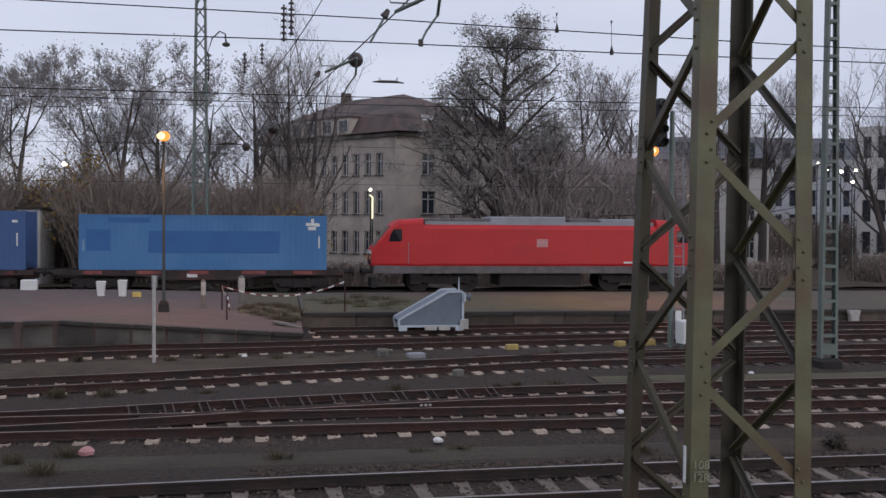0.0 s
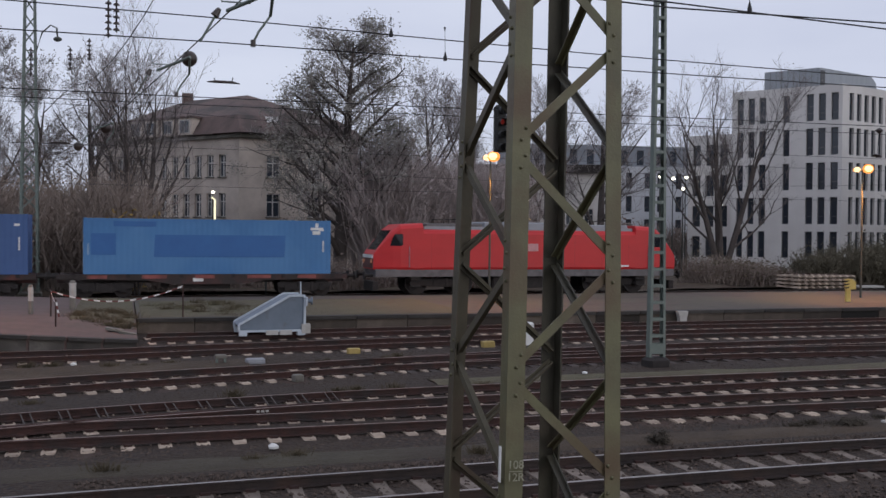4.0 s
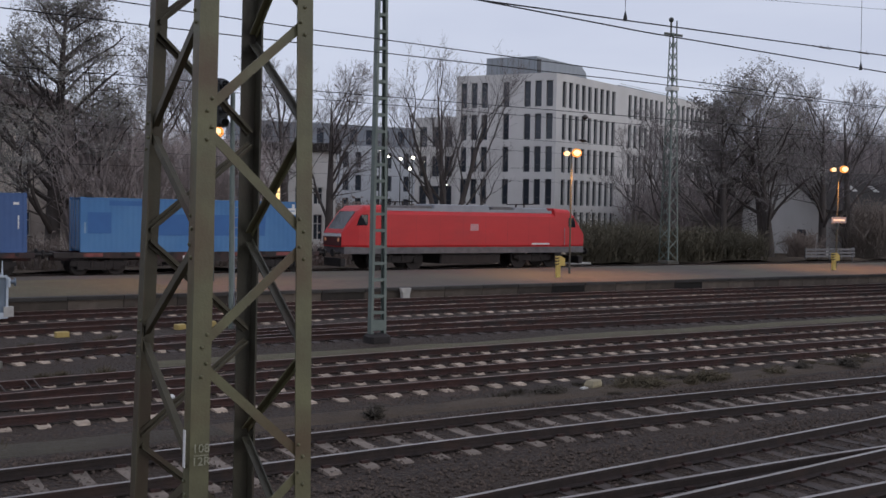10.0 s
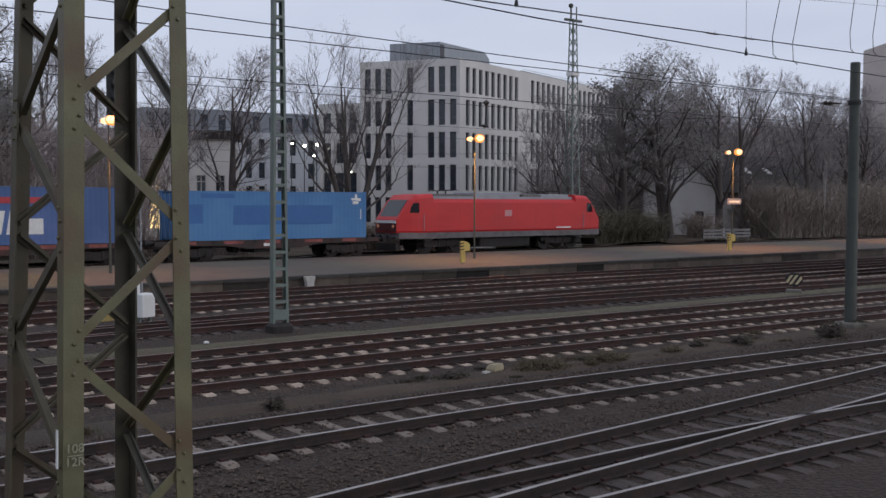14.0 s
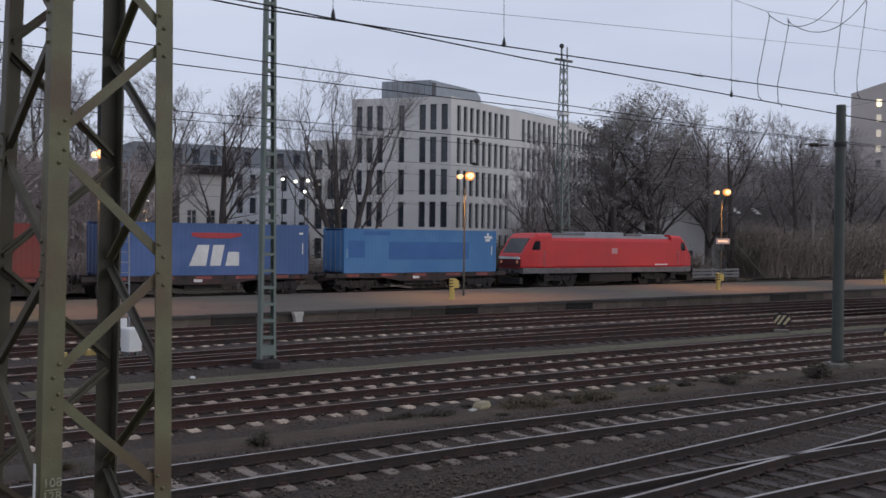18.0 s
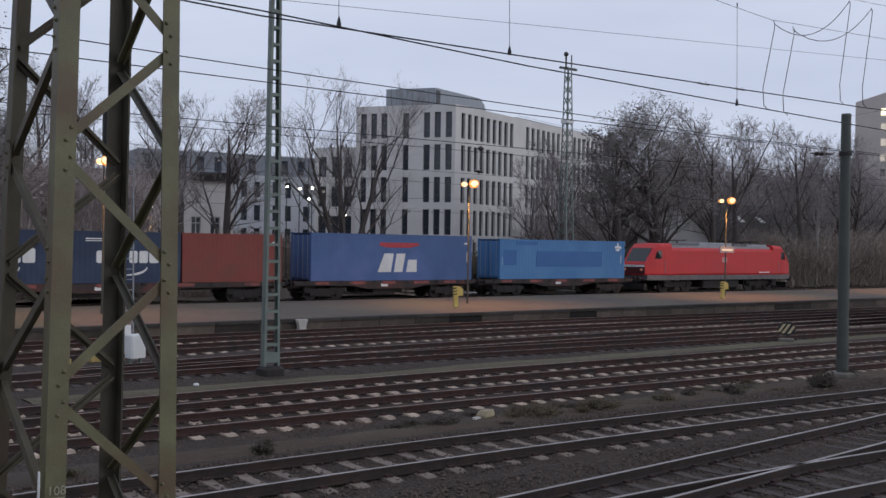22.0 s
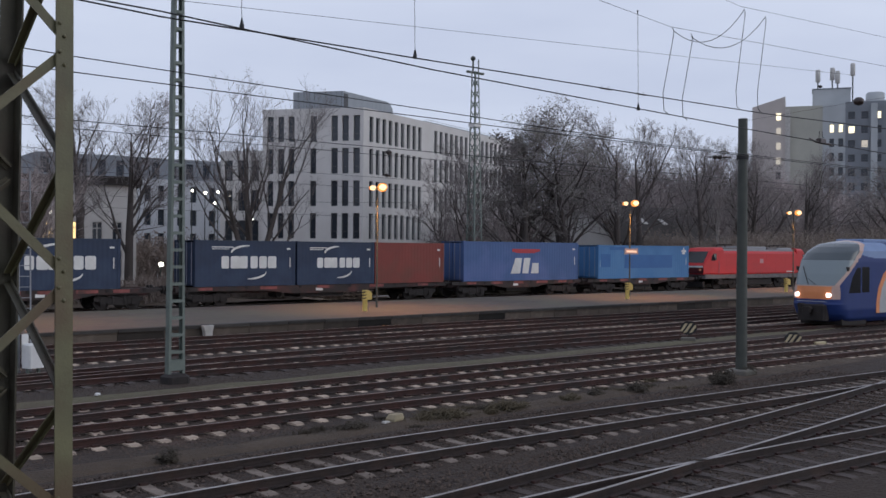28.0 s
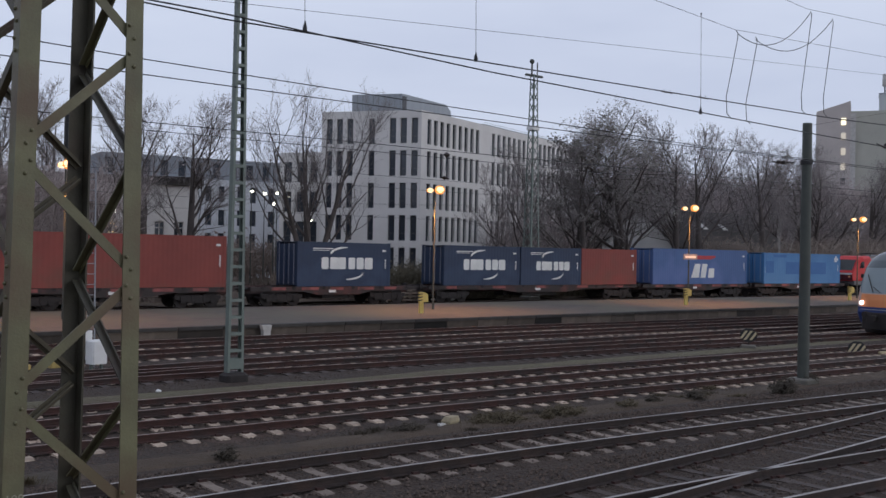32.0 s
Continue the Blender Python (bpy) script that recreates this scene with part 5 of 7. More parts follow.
    # Added dark boxes: they fill the shadowed space under the nose and bogie.
    part("nose_shadow_fill", Shape().loft([[(0.75 + q, -1.15, z), (0.75 + q, 1.15, z), (2.9, 1.2, z), (2.9, -1.2, z)] for q, z in ((0.1, 0.06), (0.0, 0.5))]), M_UNDER, root)
    part("bogie_shadow_fill", Shape().box(2.9, 6.2, -1.18, 1.18, 0.3, 0.66), M_UNDER, root)
    bogie(root, 16.5, 2.2, 0.42)
    return root


railcar(pose(49.3, 24.75, 0.10, 0, 0, -5.5))

# ---------------------------------------------------------------- buildings
def bearing(deg):
    return Vector((math.sin(radians(deg)), math.cos(radians(deg)), 0))


M_RENDER = material("pale_stone_cladding", (0.6741, 0.6473, 0.6206), (0.5992, 0.5725, 0.5457), 0.85, 0, 0.35, 8, 0, 20, stain=(0.5564, 0.5297, 0.5029), stain_scale=0.12, stain_at=0.58)
M_GREYWALL = material("grey_render", (0.60, 0.61, 0.625), (0.52, 0.53, 0.545), 0.85, 0, 0.35, 8)
M_BEIGE = material("beige_sandstone", (0.6272, 0.5432, 0.4704), (0.5040, 0.4368, 0.3752), 0.9, 0, 0.9, 8, 0.01, 8, stain=(0.3808, 0.3248, 0.2800), stain_scale=0.25, stain_at=0.55)
M_TILEROOF = material("brown_roof_tiles", (0.14, 0.095, 0.085), (0.105, 0.072, 0.064), 0.85, 0, 1.2, 8, 0.02, 9, stain=(0.06, 0.05, 0.045), stain_scale=0.4)
M_DARKROOF = material("dark_roof_tiles", (0.034, 0.026, 0.023), (0.022, 0.018, 0.016), 0.85, 0, 1.2, 8, 0.02, 9)
M_TOWERWALL = material("tower_render", (0.54, 0.485, 0.455), (0.47, 0.425, 0.395), 0.9, 0, 0.2, 6)
M_TOWERBEIGE = material("tower_end_render", (0.47, 0.46, 0.395), (0.41, 0.40, 0.345), 0.9, 0, 0.2, 6)
M_TOWERPALE = material("tower_pale_panels", (0.47, 0.49, 0.50), (0.40, 0.42, 0.43), 0.85, 0, 0.2, 6)
M_LITDIM = glow("dim_lit_window", (1.0, 0.86, 0.74), 0.55)
M_TOWERGREY = material("tower_grey_panels", (0.24, 0.255, 0.28), (0.20, 0.215, 0.235), 0.85, 0, 0.2, 6)
M_FRAME = material("dark_window_frame", (0.09, 0.09, 0.095), None, 0.6)
M_WFRAME = material("white_window_frame", (0.60, 0.58, 0.55), None, 0.6)
M_METALROOF = material("grey_metal_plant_room", (0.33, 0.35, 0.37), (0.28, 0.295, 0.31), 0.5, 0.3, 0.4, 6, stretch=(6, 6, 0.3))
M_PANE = glass("window_glass", (0.035, 0.042, 0.055), 0.05)
M_LIT = glow("lit_window", (1.0, 0.66, 0.26), 1.9)
M_LITW = glow("pale_lit_window", (1.0, 0.85, 0.6), 1.6)
WINDOW_MESHES = {}


def facing(o, u):
    """A frame at o with x along the wall u, z up and y into the wall."""
    u = Vector((u.x, u.y, 0)).normalized()
    m = Matrix(((u.x, -u.y, 0, o[0]), (u.y, u.x, 0, o[1]), (0, 0, 1, o[2]), (0, 0, 0, 1)))
    return m


def window_mesh(w, h, frame, cross, lit):
    key = (round(w, 3), round(h, 3), frame.name, cross, lit.name)
    if key not in WINDOW_MESHES:
        f, t = Shape(), 0.07
        f.box(0, t, -0.06, 0.06, 0, h).box(w - t, w, -0.06, 0.06, 0, h).box(t, w - t, -0.06, 0.06, 0, t).box(t, w - t, -0.06, 0.06, h - t, h)
        if cross:
            f.box(w / 2 - 0.05, w / 2 + 0.05, -0.05, 0.05, t, h - t).box(t, w - t, -0.05, 0.05, h * 0.62, h * 0.62 + 0.09)
        else:
            f.box(t, w - t, -0.04, 0.04, h * 0.28, h * 0.28 + 0.05)
        p = Shape().box(t * 0.6, w - t * 0.6, -0.012, 0.012, t * 0.6, h - t * 0.6)
        WINDOW_MESHES[key] = (f.mesh("window", [frame]), p.mesh("pane", [lit]))
    return WINDOW_MESHES[key]


def facade(root, o, u, length, z0, z1, columns, rows, mat, frame=M_FRAME, thick=0.4, recess=0.28, cross=False, lit=(), pane=M_PANE, sill=None):
    """A wall of real thickness with openings at (start, width) columns and (sill, height) rows, and a window in each."""
    at = facing((o[0], o[1], 0), u)
    wall, x = Shape(), 0.0
    cuts = sorted(columns)
    z = z0
    for r, (zs, h) in enumerate(sorted(rows)):
        wall.box(0, length, 0, thick, z, zs)
        x = 0.0
        for a, w in cuts:
            if a > x:
                wall.box(x, a, 0, thick, zs, zs + h)
            x = a + w
        if length > x:
            wall.box(x, length, 0, thick, zs, zs + h)
        z = zs + h
    wall.box(0, length, 0, thick, z, z1)
    ob = part("wall", wall, mat, root, place=at)
    for r, (zs, h) in enumerate(sorted(rows)):
        for c, (a, w) in enumerate(cuts):
            fm, pm = window_mesh(w, h, frame, cross, lit[(r, c)] if (r, c) in lit else pane)
            win = part("window", fm, None, root, place=at @ pose(a, recess, zs))
            part("pane", pm, None, win)
            if sill:
                part("sill", Shape().box(-0.1, w + 0.1, -0.36, 0.02, -0.10, 0.0), sill, win)
    return ob


def slab(root, name, ring, z0, z1, mat, label=""):
    return part(name, Shape().loft([[(p.x, p.y, z) for p in ring] for z in (z0, z1)]), mat, root, label)


def shift(ring, d):
    c = sum(ring, Vector()) / len(ring)
    return [c + (p - c) * d for p in ring]


# white office building
office = thing("office_building", "pale stone office building of five storeys with tall narrow windows", "building")
C, U, V = Vector((65.5, 81.3, 0)), bearing(71), bearing(-34)
rows5 = [(1.55 + 3.31 * k, 2.6) for k in range(5)]
cols = [(1.15 + 1.256 * k, 0.74) for k in range(9)] + [(14.9 + 1.28 * k, 0.74) for k in range(7)] + [(27.0 + 1.28 * k, 0.74) for k in range(9)]
facade(office, C, U, 41.0, -0.3, 18.15, cols, rows5, M_RENDER)
left = [(0.36, 0.70), (1.56, 0.70), (2.72, 0.70), (5.03, 0.66), (7.4, 0.70), (8.55, 0.68), (9.7, 0.68)]
E0 = C + V * 10.9
facade(office, E0, -V, 10.9, -0.3, 18.15, [(10.9 - a - w, w) for a, w in left], rows5, M_RENDER)
back = [C + (U + V) * 0.45, C + U * 41, C + U * 41 + V * 14, C + V * 10.9 + U * 0.45]
slab(office, "roof", back, 17.7, 17.95, M_METALROOF)
slab(office, "rear_wall", [back[1], back[1] + V * 0.0 + U * 0.3, back[2] + U * 0.3, back[2]], -0.3, 18.1, M_RENDER)
slab(office, "rear_wall", [back[2], back[2] + V * 0.3, back[3] + V * 0.3, back[3]], -0.3, 18.1, M_RENDER)
slab(office, "floor_core", shift([back[0] + (U + V) * 1.2, back[1] - U * 1.5, back[2] - U * 1.5, back[3] + U * 1.2], 0.97), -0.3, 17.6, M_GREYWALL)
P0 = C + U * 6.9 + V * 6.2
ph = [(P0, 17.95), (P0, 20.95), (P0 + U * 9.3, 20.95), (P0 + U * 10.3, 20.3), (P0 + U * 10.9, 17.95)]
part("plant_room", Shape().loft([[(p.x + V.x * d, p.y + V.y * d, z) for p, z in ph] for d in (5.8, 0.0)]), M_METALROOF, office, "grey metal plant room on the roof")
slab(office, "louvre", [P0 - V * 0.06 + U * 0.06, P0 - V * 0.06 + U * 0.8, P0 + U * 0.8, P0 + U * 0.06], 18.3, 20.7, M_FRAME, "dark louvre at the plant room's corner")
for k in range(9):
    q = P0 + V * (0.62 * k + 0.2) - U * 0.02
    part("cladding_seam", Shape().tube([(q.x, q.y, 17.96), (q.x, q.y, 20.94)], 0.02, 4), M_FRAME, office)
part("roof_rail", Shape().tube([(*(C + U * u + V * 0.5).xy, 18.55) for u in range(14, 41, 2)], 0.03, 5), M_METALROOF, office)
slab(office, "parapet_step", [C + U * 13.6 + V * 0.4, C + U * 40 + V * 0.4, C + U * 40 + V * 0.8, C + U * 13.6 + V * 0.8], 17.95, 18.35, M_METALROOF)
W0 = E0 + U * 2.5 + V * 6.5
facade(office, W0, -V, 6.4, -0.3, 14.2, [(0.5 + 1.5 * k, 0.9) for k in range(4)], [(1.4 + 3.2 * k, 2.2) for k in range(4)], M_RENDER)
slab(office, "wing", [W0 + U * 0.42, W0 + U * 8, W0 + U * 8 - V * 6.4, W0 - V * 6.4 + U * 0.42], -0.3, 14.1, M_RENDER)

# grey-white building further back
grey = thing("grey_building", "grey rendered building with a dark set-back top storey", "building")
G0, GU = Vector((48.0, 123.0, 0)), bearing(98)
gc = [(0.9 + 4.3 * (k // 2) + 1.75 * (k % 2), 0.85) for k in range(14)]
facade(grey, G0, GU, 31, -0.3, 12.6, gc, [(0.6 + 3.05 * k, 2.05) for k in range(4)], M_GREYWALL)
GN = bearing(8)
slab(grey, "body", [G0 + GN * 0.45, G0 + GU * 31 + GN * 0.45, G0 + GU * 31 + GN * 14, G0 + GN * 14], -0.3, 12.5, M_GREYWALL)
facade(grey, G0 + GN * 2.0 + GU * 1.0, GU, 29, 12.5, 15.4, [(0.6 + 2.3 * k, 1.0) for k in range(12)], [(12.9, 2.0)], M_TOWERGREY, thick=0.3, recess=0.2)
slab(grey, "top_storey", [G0 + GN * 2.4 + GU * 1.2, G0 + GU * 29.8 + GN * 2.4, G0 + GU * 29.8 + GN * 13, G0 + GN * 13 + GU * 1.2], 12.5, 15.5, M_TOWERGREY)
low = thing("pavilion", "low pale pavilion with lit yellow windows behind bare trees", "building")
L0, LU = Vector((33.0, 96.5, 0)), bearing(112)
facade(low, L0, LU, 14, -0.3, 9.7, [(1.2, 0.9), (3.0, 0.8), (4.25, 1.0), (5.6, 1.0), (8.1, 1.0), (10.0, 0.9), (11.8, 0.9)], [(1.0, 2.5), (4.5, 1.7)], M_RENDER, M_WFRAME, lit={(1, 2): M_LITW, (1, 3): M_LIT, (1, 4): M_LIT, (0, 2): M_LIT, (0, 3): M_LIT, (0, 4): M_LIT}, cross=True)
LN = bearing(22)
slab(low, "body", [L0 + LN * 0.42, L0 + LU * 14 + LN * 0.42, L0 + LU * 14 + LN * 9, L0 + LN * 9], -0.3, 9.6, M_RENDER)
slab(low, "roof", [L0 - LU * 0.5 - LN * 0.5, L0 + LU * 14.5 - LN * 0.5, L0 + LU * 14.5 + LN * 9.5, L0 + LN * 9.5 - LU * 0.5], 9.7, 10.5, M_DARKROOF)

# old sandstone building with hipped roof
old = thing("old_station_building", "old beige sandstone building with a brown hipped roof and dormers", "building")
OC, OU, OV = Vector((9.9, 87.3, 0)), bearing(78), bearing(-38)
facade(old, OC, OU, 11.0, -0.3, 11.9, [(2.45, 1.2), (6.2, 1.2)], [(1.4, 2.0), (4.9, 2.0), (8.3, 1.85)], M_BEIGE, M_WFRAME, 0.5, 0.22, True, sill=M_CONC)
O1 = OC + OV * 19
facade(old, O1, -OV, 19.0, -0.3, 11.9, [(16.6 - 1.5 * k, 0.82) for k in range(11)], [(1.4, 2.0), (4.9, 2.0), (8.3, 1.9)], M_BEIGE, M_WFRAME, 0.5, 0.22, True, sill=M_CONC)
ob_ = [OC, OC + OU * 11, OC + OU * 11 + OV * 19, OC + OV * 19]
slab(old, "core", shift([ob_[0] + (OU + OV) * 0.55, ob_[1] - OU * 0.1 + OV * 0.5, ob_[2], ob_[3] + OU * 0.5], 0.99), -0.3, 11.85, M_BEIGE)
ct = sum(ob_, Vector()) / 4
ev = [p + (p - ct).normalized() * 0.9 for p in ob_]
r0, r1 = OC + OU * 5.9 + OV * 7.0, OC + OU * 5.9 + OV * 15
pz = lambda p, z: (p.x, p.y, z)
roof = Shape()
low_, mid_ = [pz(p, 11.95) for p in ev], [pz(ct + (p - ct) * 0.80, 13.6) for p in ev]
roof.add(low_ + mid_, [(0, 1, 5, 4), (1, 2, 6, 5), (2, 3, 7, 6), (3, 0, 4, 7)])
roof.add(mid_ + [pz(r0, 16.0), pz(r1, 16.0)], [(0, 1, 4), (1, 2, 5, 4), (2, 3, 5), (3, 0, 4, 5)])
roof.add([pz(p, 11.9) for p in ev], [(3, 2, 1, 0)])
part("roof", roof, M_TILEROOF, old)
slab(old, "cornice", [p + (p - ct).normalized() * 0.55 for p in ob_], 11.55, 11.9, M_CONC)
for k in (6.1, 8.3, 10.5, 12.6, 15.0):
    p = OC + OV * k
    at = facing((p.x, p.y, 12.0), -OV) @ pose(0, -0.55, 0)
    dormer = part("dormer", Shape().box(-0.85, 0.85, 0, 2.4, 0, 1.45).box(-1.0, 1.0, -0.12, 2.5, 1.45, 1.62, 1), [M_BEIGE, M_TILEROOF], old, place=at)
    part("dormer_window", Shape().box(-0.62, 0.62, -0.05, 0.02, 0.15, 1.3), M_WFRAME, dormer, "white dormer window")
    part("pane", Shape().box(-0.54, -0.04, -0.065, 0.0, 0.22, 1.22).box(0.04, 0.54, -0.065, 0.0, 0.22, 1.22), M_PANE, dormer)
for s0, b in ((3.4, 0.62), (7.6, 0.66)):
    p = ct + (OC + OU * s0 - ct) * 0.90
    part("skylight", Shape().bar((p.x - 0.55, p.y - 0.3, 13.25), (p.x + 0.55, p.y - 0.1, 13.25), 0.9, 0.12, up=(0.2, -0.6, 0.8)), M_WFRAME, old, "pale skylight")
part("chimney", Shape().box(-0.5, 0.5, -0.4, 0.4, 0, 1.5), M_TILEROOF, old, place=pose(r1.x, r1.y, 15.2))

# gabled house behind the right-hand trees
house = thing("gabled_house", "white gabled house with a large dark tiled roof and skylights", "house")
hx0, hx1, hy0, hy1, ez, rz = 84.8, 104.0, 64.0, 74.0, 4.9, 8.5
gable = [(hy0, -0.2), (hy1, -0.2), (hy1, ez), ((hy0 + hy1) / 2, rz), (hy0, ez)]
part("wall", Shape().loft([[(x, y, z) for y, z in gable] for x in (hx0, hx1)]), M_RENDER, house)
for sy, ya in ((-1, hy0), (1, hy1)):
    ym = (hy0 + hy1) / 2
    o = sy * 0.7
    sl = (rz - ez) / (ym - hy0)
    part("roof", Shape().loft([[(x, ya + o, ez - 0.7 * sl), (x, ym, rz + 0.02), (x, ym, rz + 0.3), (x, ya + o, ez - 0.7 * sl + 0.3)] for x in (hx0 - 0.35, hx1 + 0.5)]), M_DARKROOF, house)
for x in (92.0, 95.6):
    part("skylight", Shape().bar((x, hy0 + 2.5, ez + 1.8 + 0.34), (x + 0.75, hy0 + 2.5, ez + 1.8 + 0.34), 1.0, 0.1, up=(0, -0.584, 0.811)), M_WFRAME, house)
part("window", Shape().box(hx0 - 0.05, hx0 + 0.02, hy0 + 2.0, hy0 + 3.0, 1.6, 2.8), M_PANE, house)

# tower block far behind
tower = thing("tower_block", "tall residential tower block with roof antennas and a few lit windows", "building")
TU, TN = bearing(152), bearing(62)
A = Vector((190.8, 111.4, 0))
ring = [A, A + TU * 6.4, A + TU * 6.4 + TN * 8, A + TN * 8]
part("stair_tower", Shape().loft([[(q.x, q.y, -1.0) for q in ring], [(q.x, q.y, z) for q, z in zip(ring, (33.6, 35.6, 35.6, 33.6))]]), M_TOWERWALL, tower)
for k in range(5):
    p = A + TU * 4.4 - TN * 0.05
    z = 30.7 - 3.0 * k
    part("window", Shape().box(0.3, 1.2, -0.06, 0.05, 0.1, 1.5), (M_LITW, M_LITDIM, M_LITDIM, M_LITDIM, M_FRAME)[k], tower, "stairwell window", place=facing((p.x, p.y, z), TU))
part("corner_strip", Shape().box(6.4, 7.4, 0.6, 1.6, -1, 33.2), M_WFRAME, tower, "pale corner strip", place=facing((A.x, A.y, 0), TU))
B = A + TU * 6.4 + TN * 1.5
slab(tower, "end_wall", [B, B + TU * 7.2, B + TU * 7.2 + TN * 12, B + TN * 12], -1, 33.7, M_TOWERBEIGE)
C = B + TU * 7.2 - TN * 0.3
facade(tower, C, TU, 4.3, -1, 33.8, [(1.3, 0.9), (3.0, 0.9)], [(2.0 + 2.9 * k, 1.7) for k in range(10)], M_TOWERPALE, M_FRAME, 0.4, 0.25, lit={(9, 0): M_LITW, (9, 1): M_LITW})
slab(tower, "bay", [C + TN * 0.45, C + TU * 4.3 + TN * 0.45, C + TU * 4.3 + TN * 12, C + TN * 12], -1, 33.7, M_TOWERPALE)
D = C + TU * 4.3 - TN * 0.1
trows = [(2.0 + 2.87 * k, 1.5) for k in range(11)]
tc = [(0.5 + 2.45 * k, 1.3) for k in range(12)]
facade(tower, D, TU, 31, -1, 34.2, tc, trows, M_TOWERGREY, M_FRAME, 0.4, 0.25, lit={(9, 0): M_LITW, (10, 2): M_LITW, (9, 6): M_LIT, (8, 8): M_LITW, (7, 4): M_LITW, (8, 1): M_LITDIM, (6, 3): M_LITDIM})
slab(tower, "main_block", [D + TN * 0.45, D + TU * 31 + TN * 0.45, D + TU * 31 + TN * 13, D + TN * 13], -1, 34.1, M_TOWERGREY)
for k in range(3):
    p = D + TU * (4.7 + 8 * k)
    part("balcony_tower", Shape().box(0, 1.2, -1.1, 0, 3, 33.6), M_TOWERPALE, tower, place=facing((p.x, p.y, 0), TU))
p = A + TU * 11.7 + TN * 4.5
slab(tower, "lift_house", [p, p + TU * 7.3, p + TU * 7.3 + TN * 6, p + TN * 6], 33.6, 37.4, M_TOWERPALE)
part("roof_edge", Shape().box(-0.1, 7.4, -0.1, 6.1, 37.4, 37.6), M_TOWERGREY, tower, place=facing((p.x, p.y, 0), TU))
for k, h in ((12.7, 41.6), (15.5, 41.9), (16.5, 41.2), (19.4, 42.6), (28.9, 38.4)):
    q = A + TU * k + TN * 5.5
    aerial = part("antenna", Shape().tube([(q.x, q.y, 33.5), (q.x, q.y, h - 2.4)], 0.15, 6), M_MASTD, tower)
    part("antenna_panel", Shape().tube([(q.x, q.y, h - 2.6), (q.x, q.y, h - 2.4), (q.x, q.y, h - 0.1), (q.x, q.y, h)], [0.3, 0.5, 0.5, 0.4], 8), M_WFRAME, aerial, "white antenna panel")
q = A + TU * 23.6 + TN * 4.5
part("roof_tank", Shape().tube([(q.x, q.y, 33.9), (q.x, q.y, 36.0), (q.x, q.y, 36.3)], [1.8, 1.8, 1.5], 18), M_TOWERPALE, tower, "pale round tank")
q = A + TU * 13.2 + TN * 4.6
part("dish", Shape().ball((q.x, q.y, 38.0), 0.4, squash=0.8), M_DARKROOF, tower, "dark dish")

# ---------------------------------------------------------------- trees and thickets
M_BARK = material("grey_brown_bark", (0.0952, 0.0787, 0.0720), (0.0595, 0.0496, 0.0449), 0.95, 0, 3, 7, 0.02, 12, stretch=(1, 1, 0.3))
M_TWIG = material("dark_twigs", (0.2670, 0.2360, 0.2310), (0.1801, 0.1589, 0.1552), 0.95)
M_LEAF = material("withered_leaves", (0.2562, 0.2425, 0.2152), (0.1623, 0.1538, 0.1366), 0.95, 0, 0.8, 4)
M_IVY = material("dark_ivy_leaves", (0.2107, 0.1893, 0.1678), (0.1250, 0.1143, 0.1035), 0.8, 0, 0.8, 4)
M_BROWN = material("brown_brushwood", (0.2611, 0.2070, 0.1737), (0.1639, 0.1306, 0.1109), 0.95, 0, 0.25, 5, spread=0.2)
M_DULLBROWN = material("dull_brown_undergrowth", (0.2820, 0.2318, 0.1945), (0.1770, 0.1463, 0.1242), 0.95, 0, 0.25, 5, spread=0.2)
# Lighter than the other brushwood: distance haze put into the base colour.
M_FARWOOD = material("hazed_grey_brown_woods", (0.3989, 0.3387, 0.3237), (0.2659, 0.2258, 0.2157), 0.95, 0, 0.25, 5, spread=0.2)
M_GREENB = material("dark_green_shrub", (0.1160, 0.1001, 0.0642), (0.0655, 0.0572, 0.0395), 0.95, 0, 0.3, 5, spread=0.2)
M_YELLEAF = material("yellow_autumn_leaves", (0.30, 0.19, 0.045), (0.18, 0.12, 0.03), 0.9, 0, 0.6, 4)
M_BIRCH = material("birch_bark", (0.42, 0.39, 0.36), (0.20, 0.18, 0.17), 0.9, 0, 3, 5, stretch=(1, 1, 3))


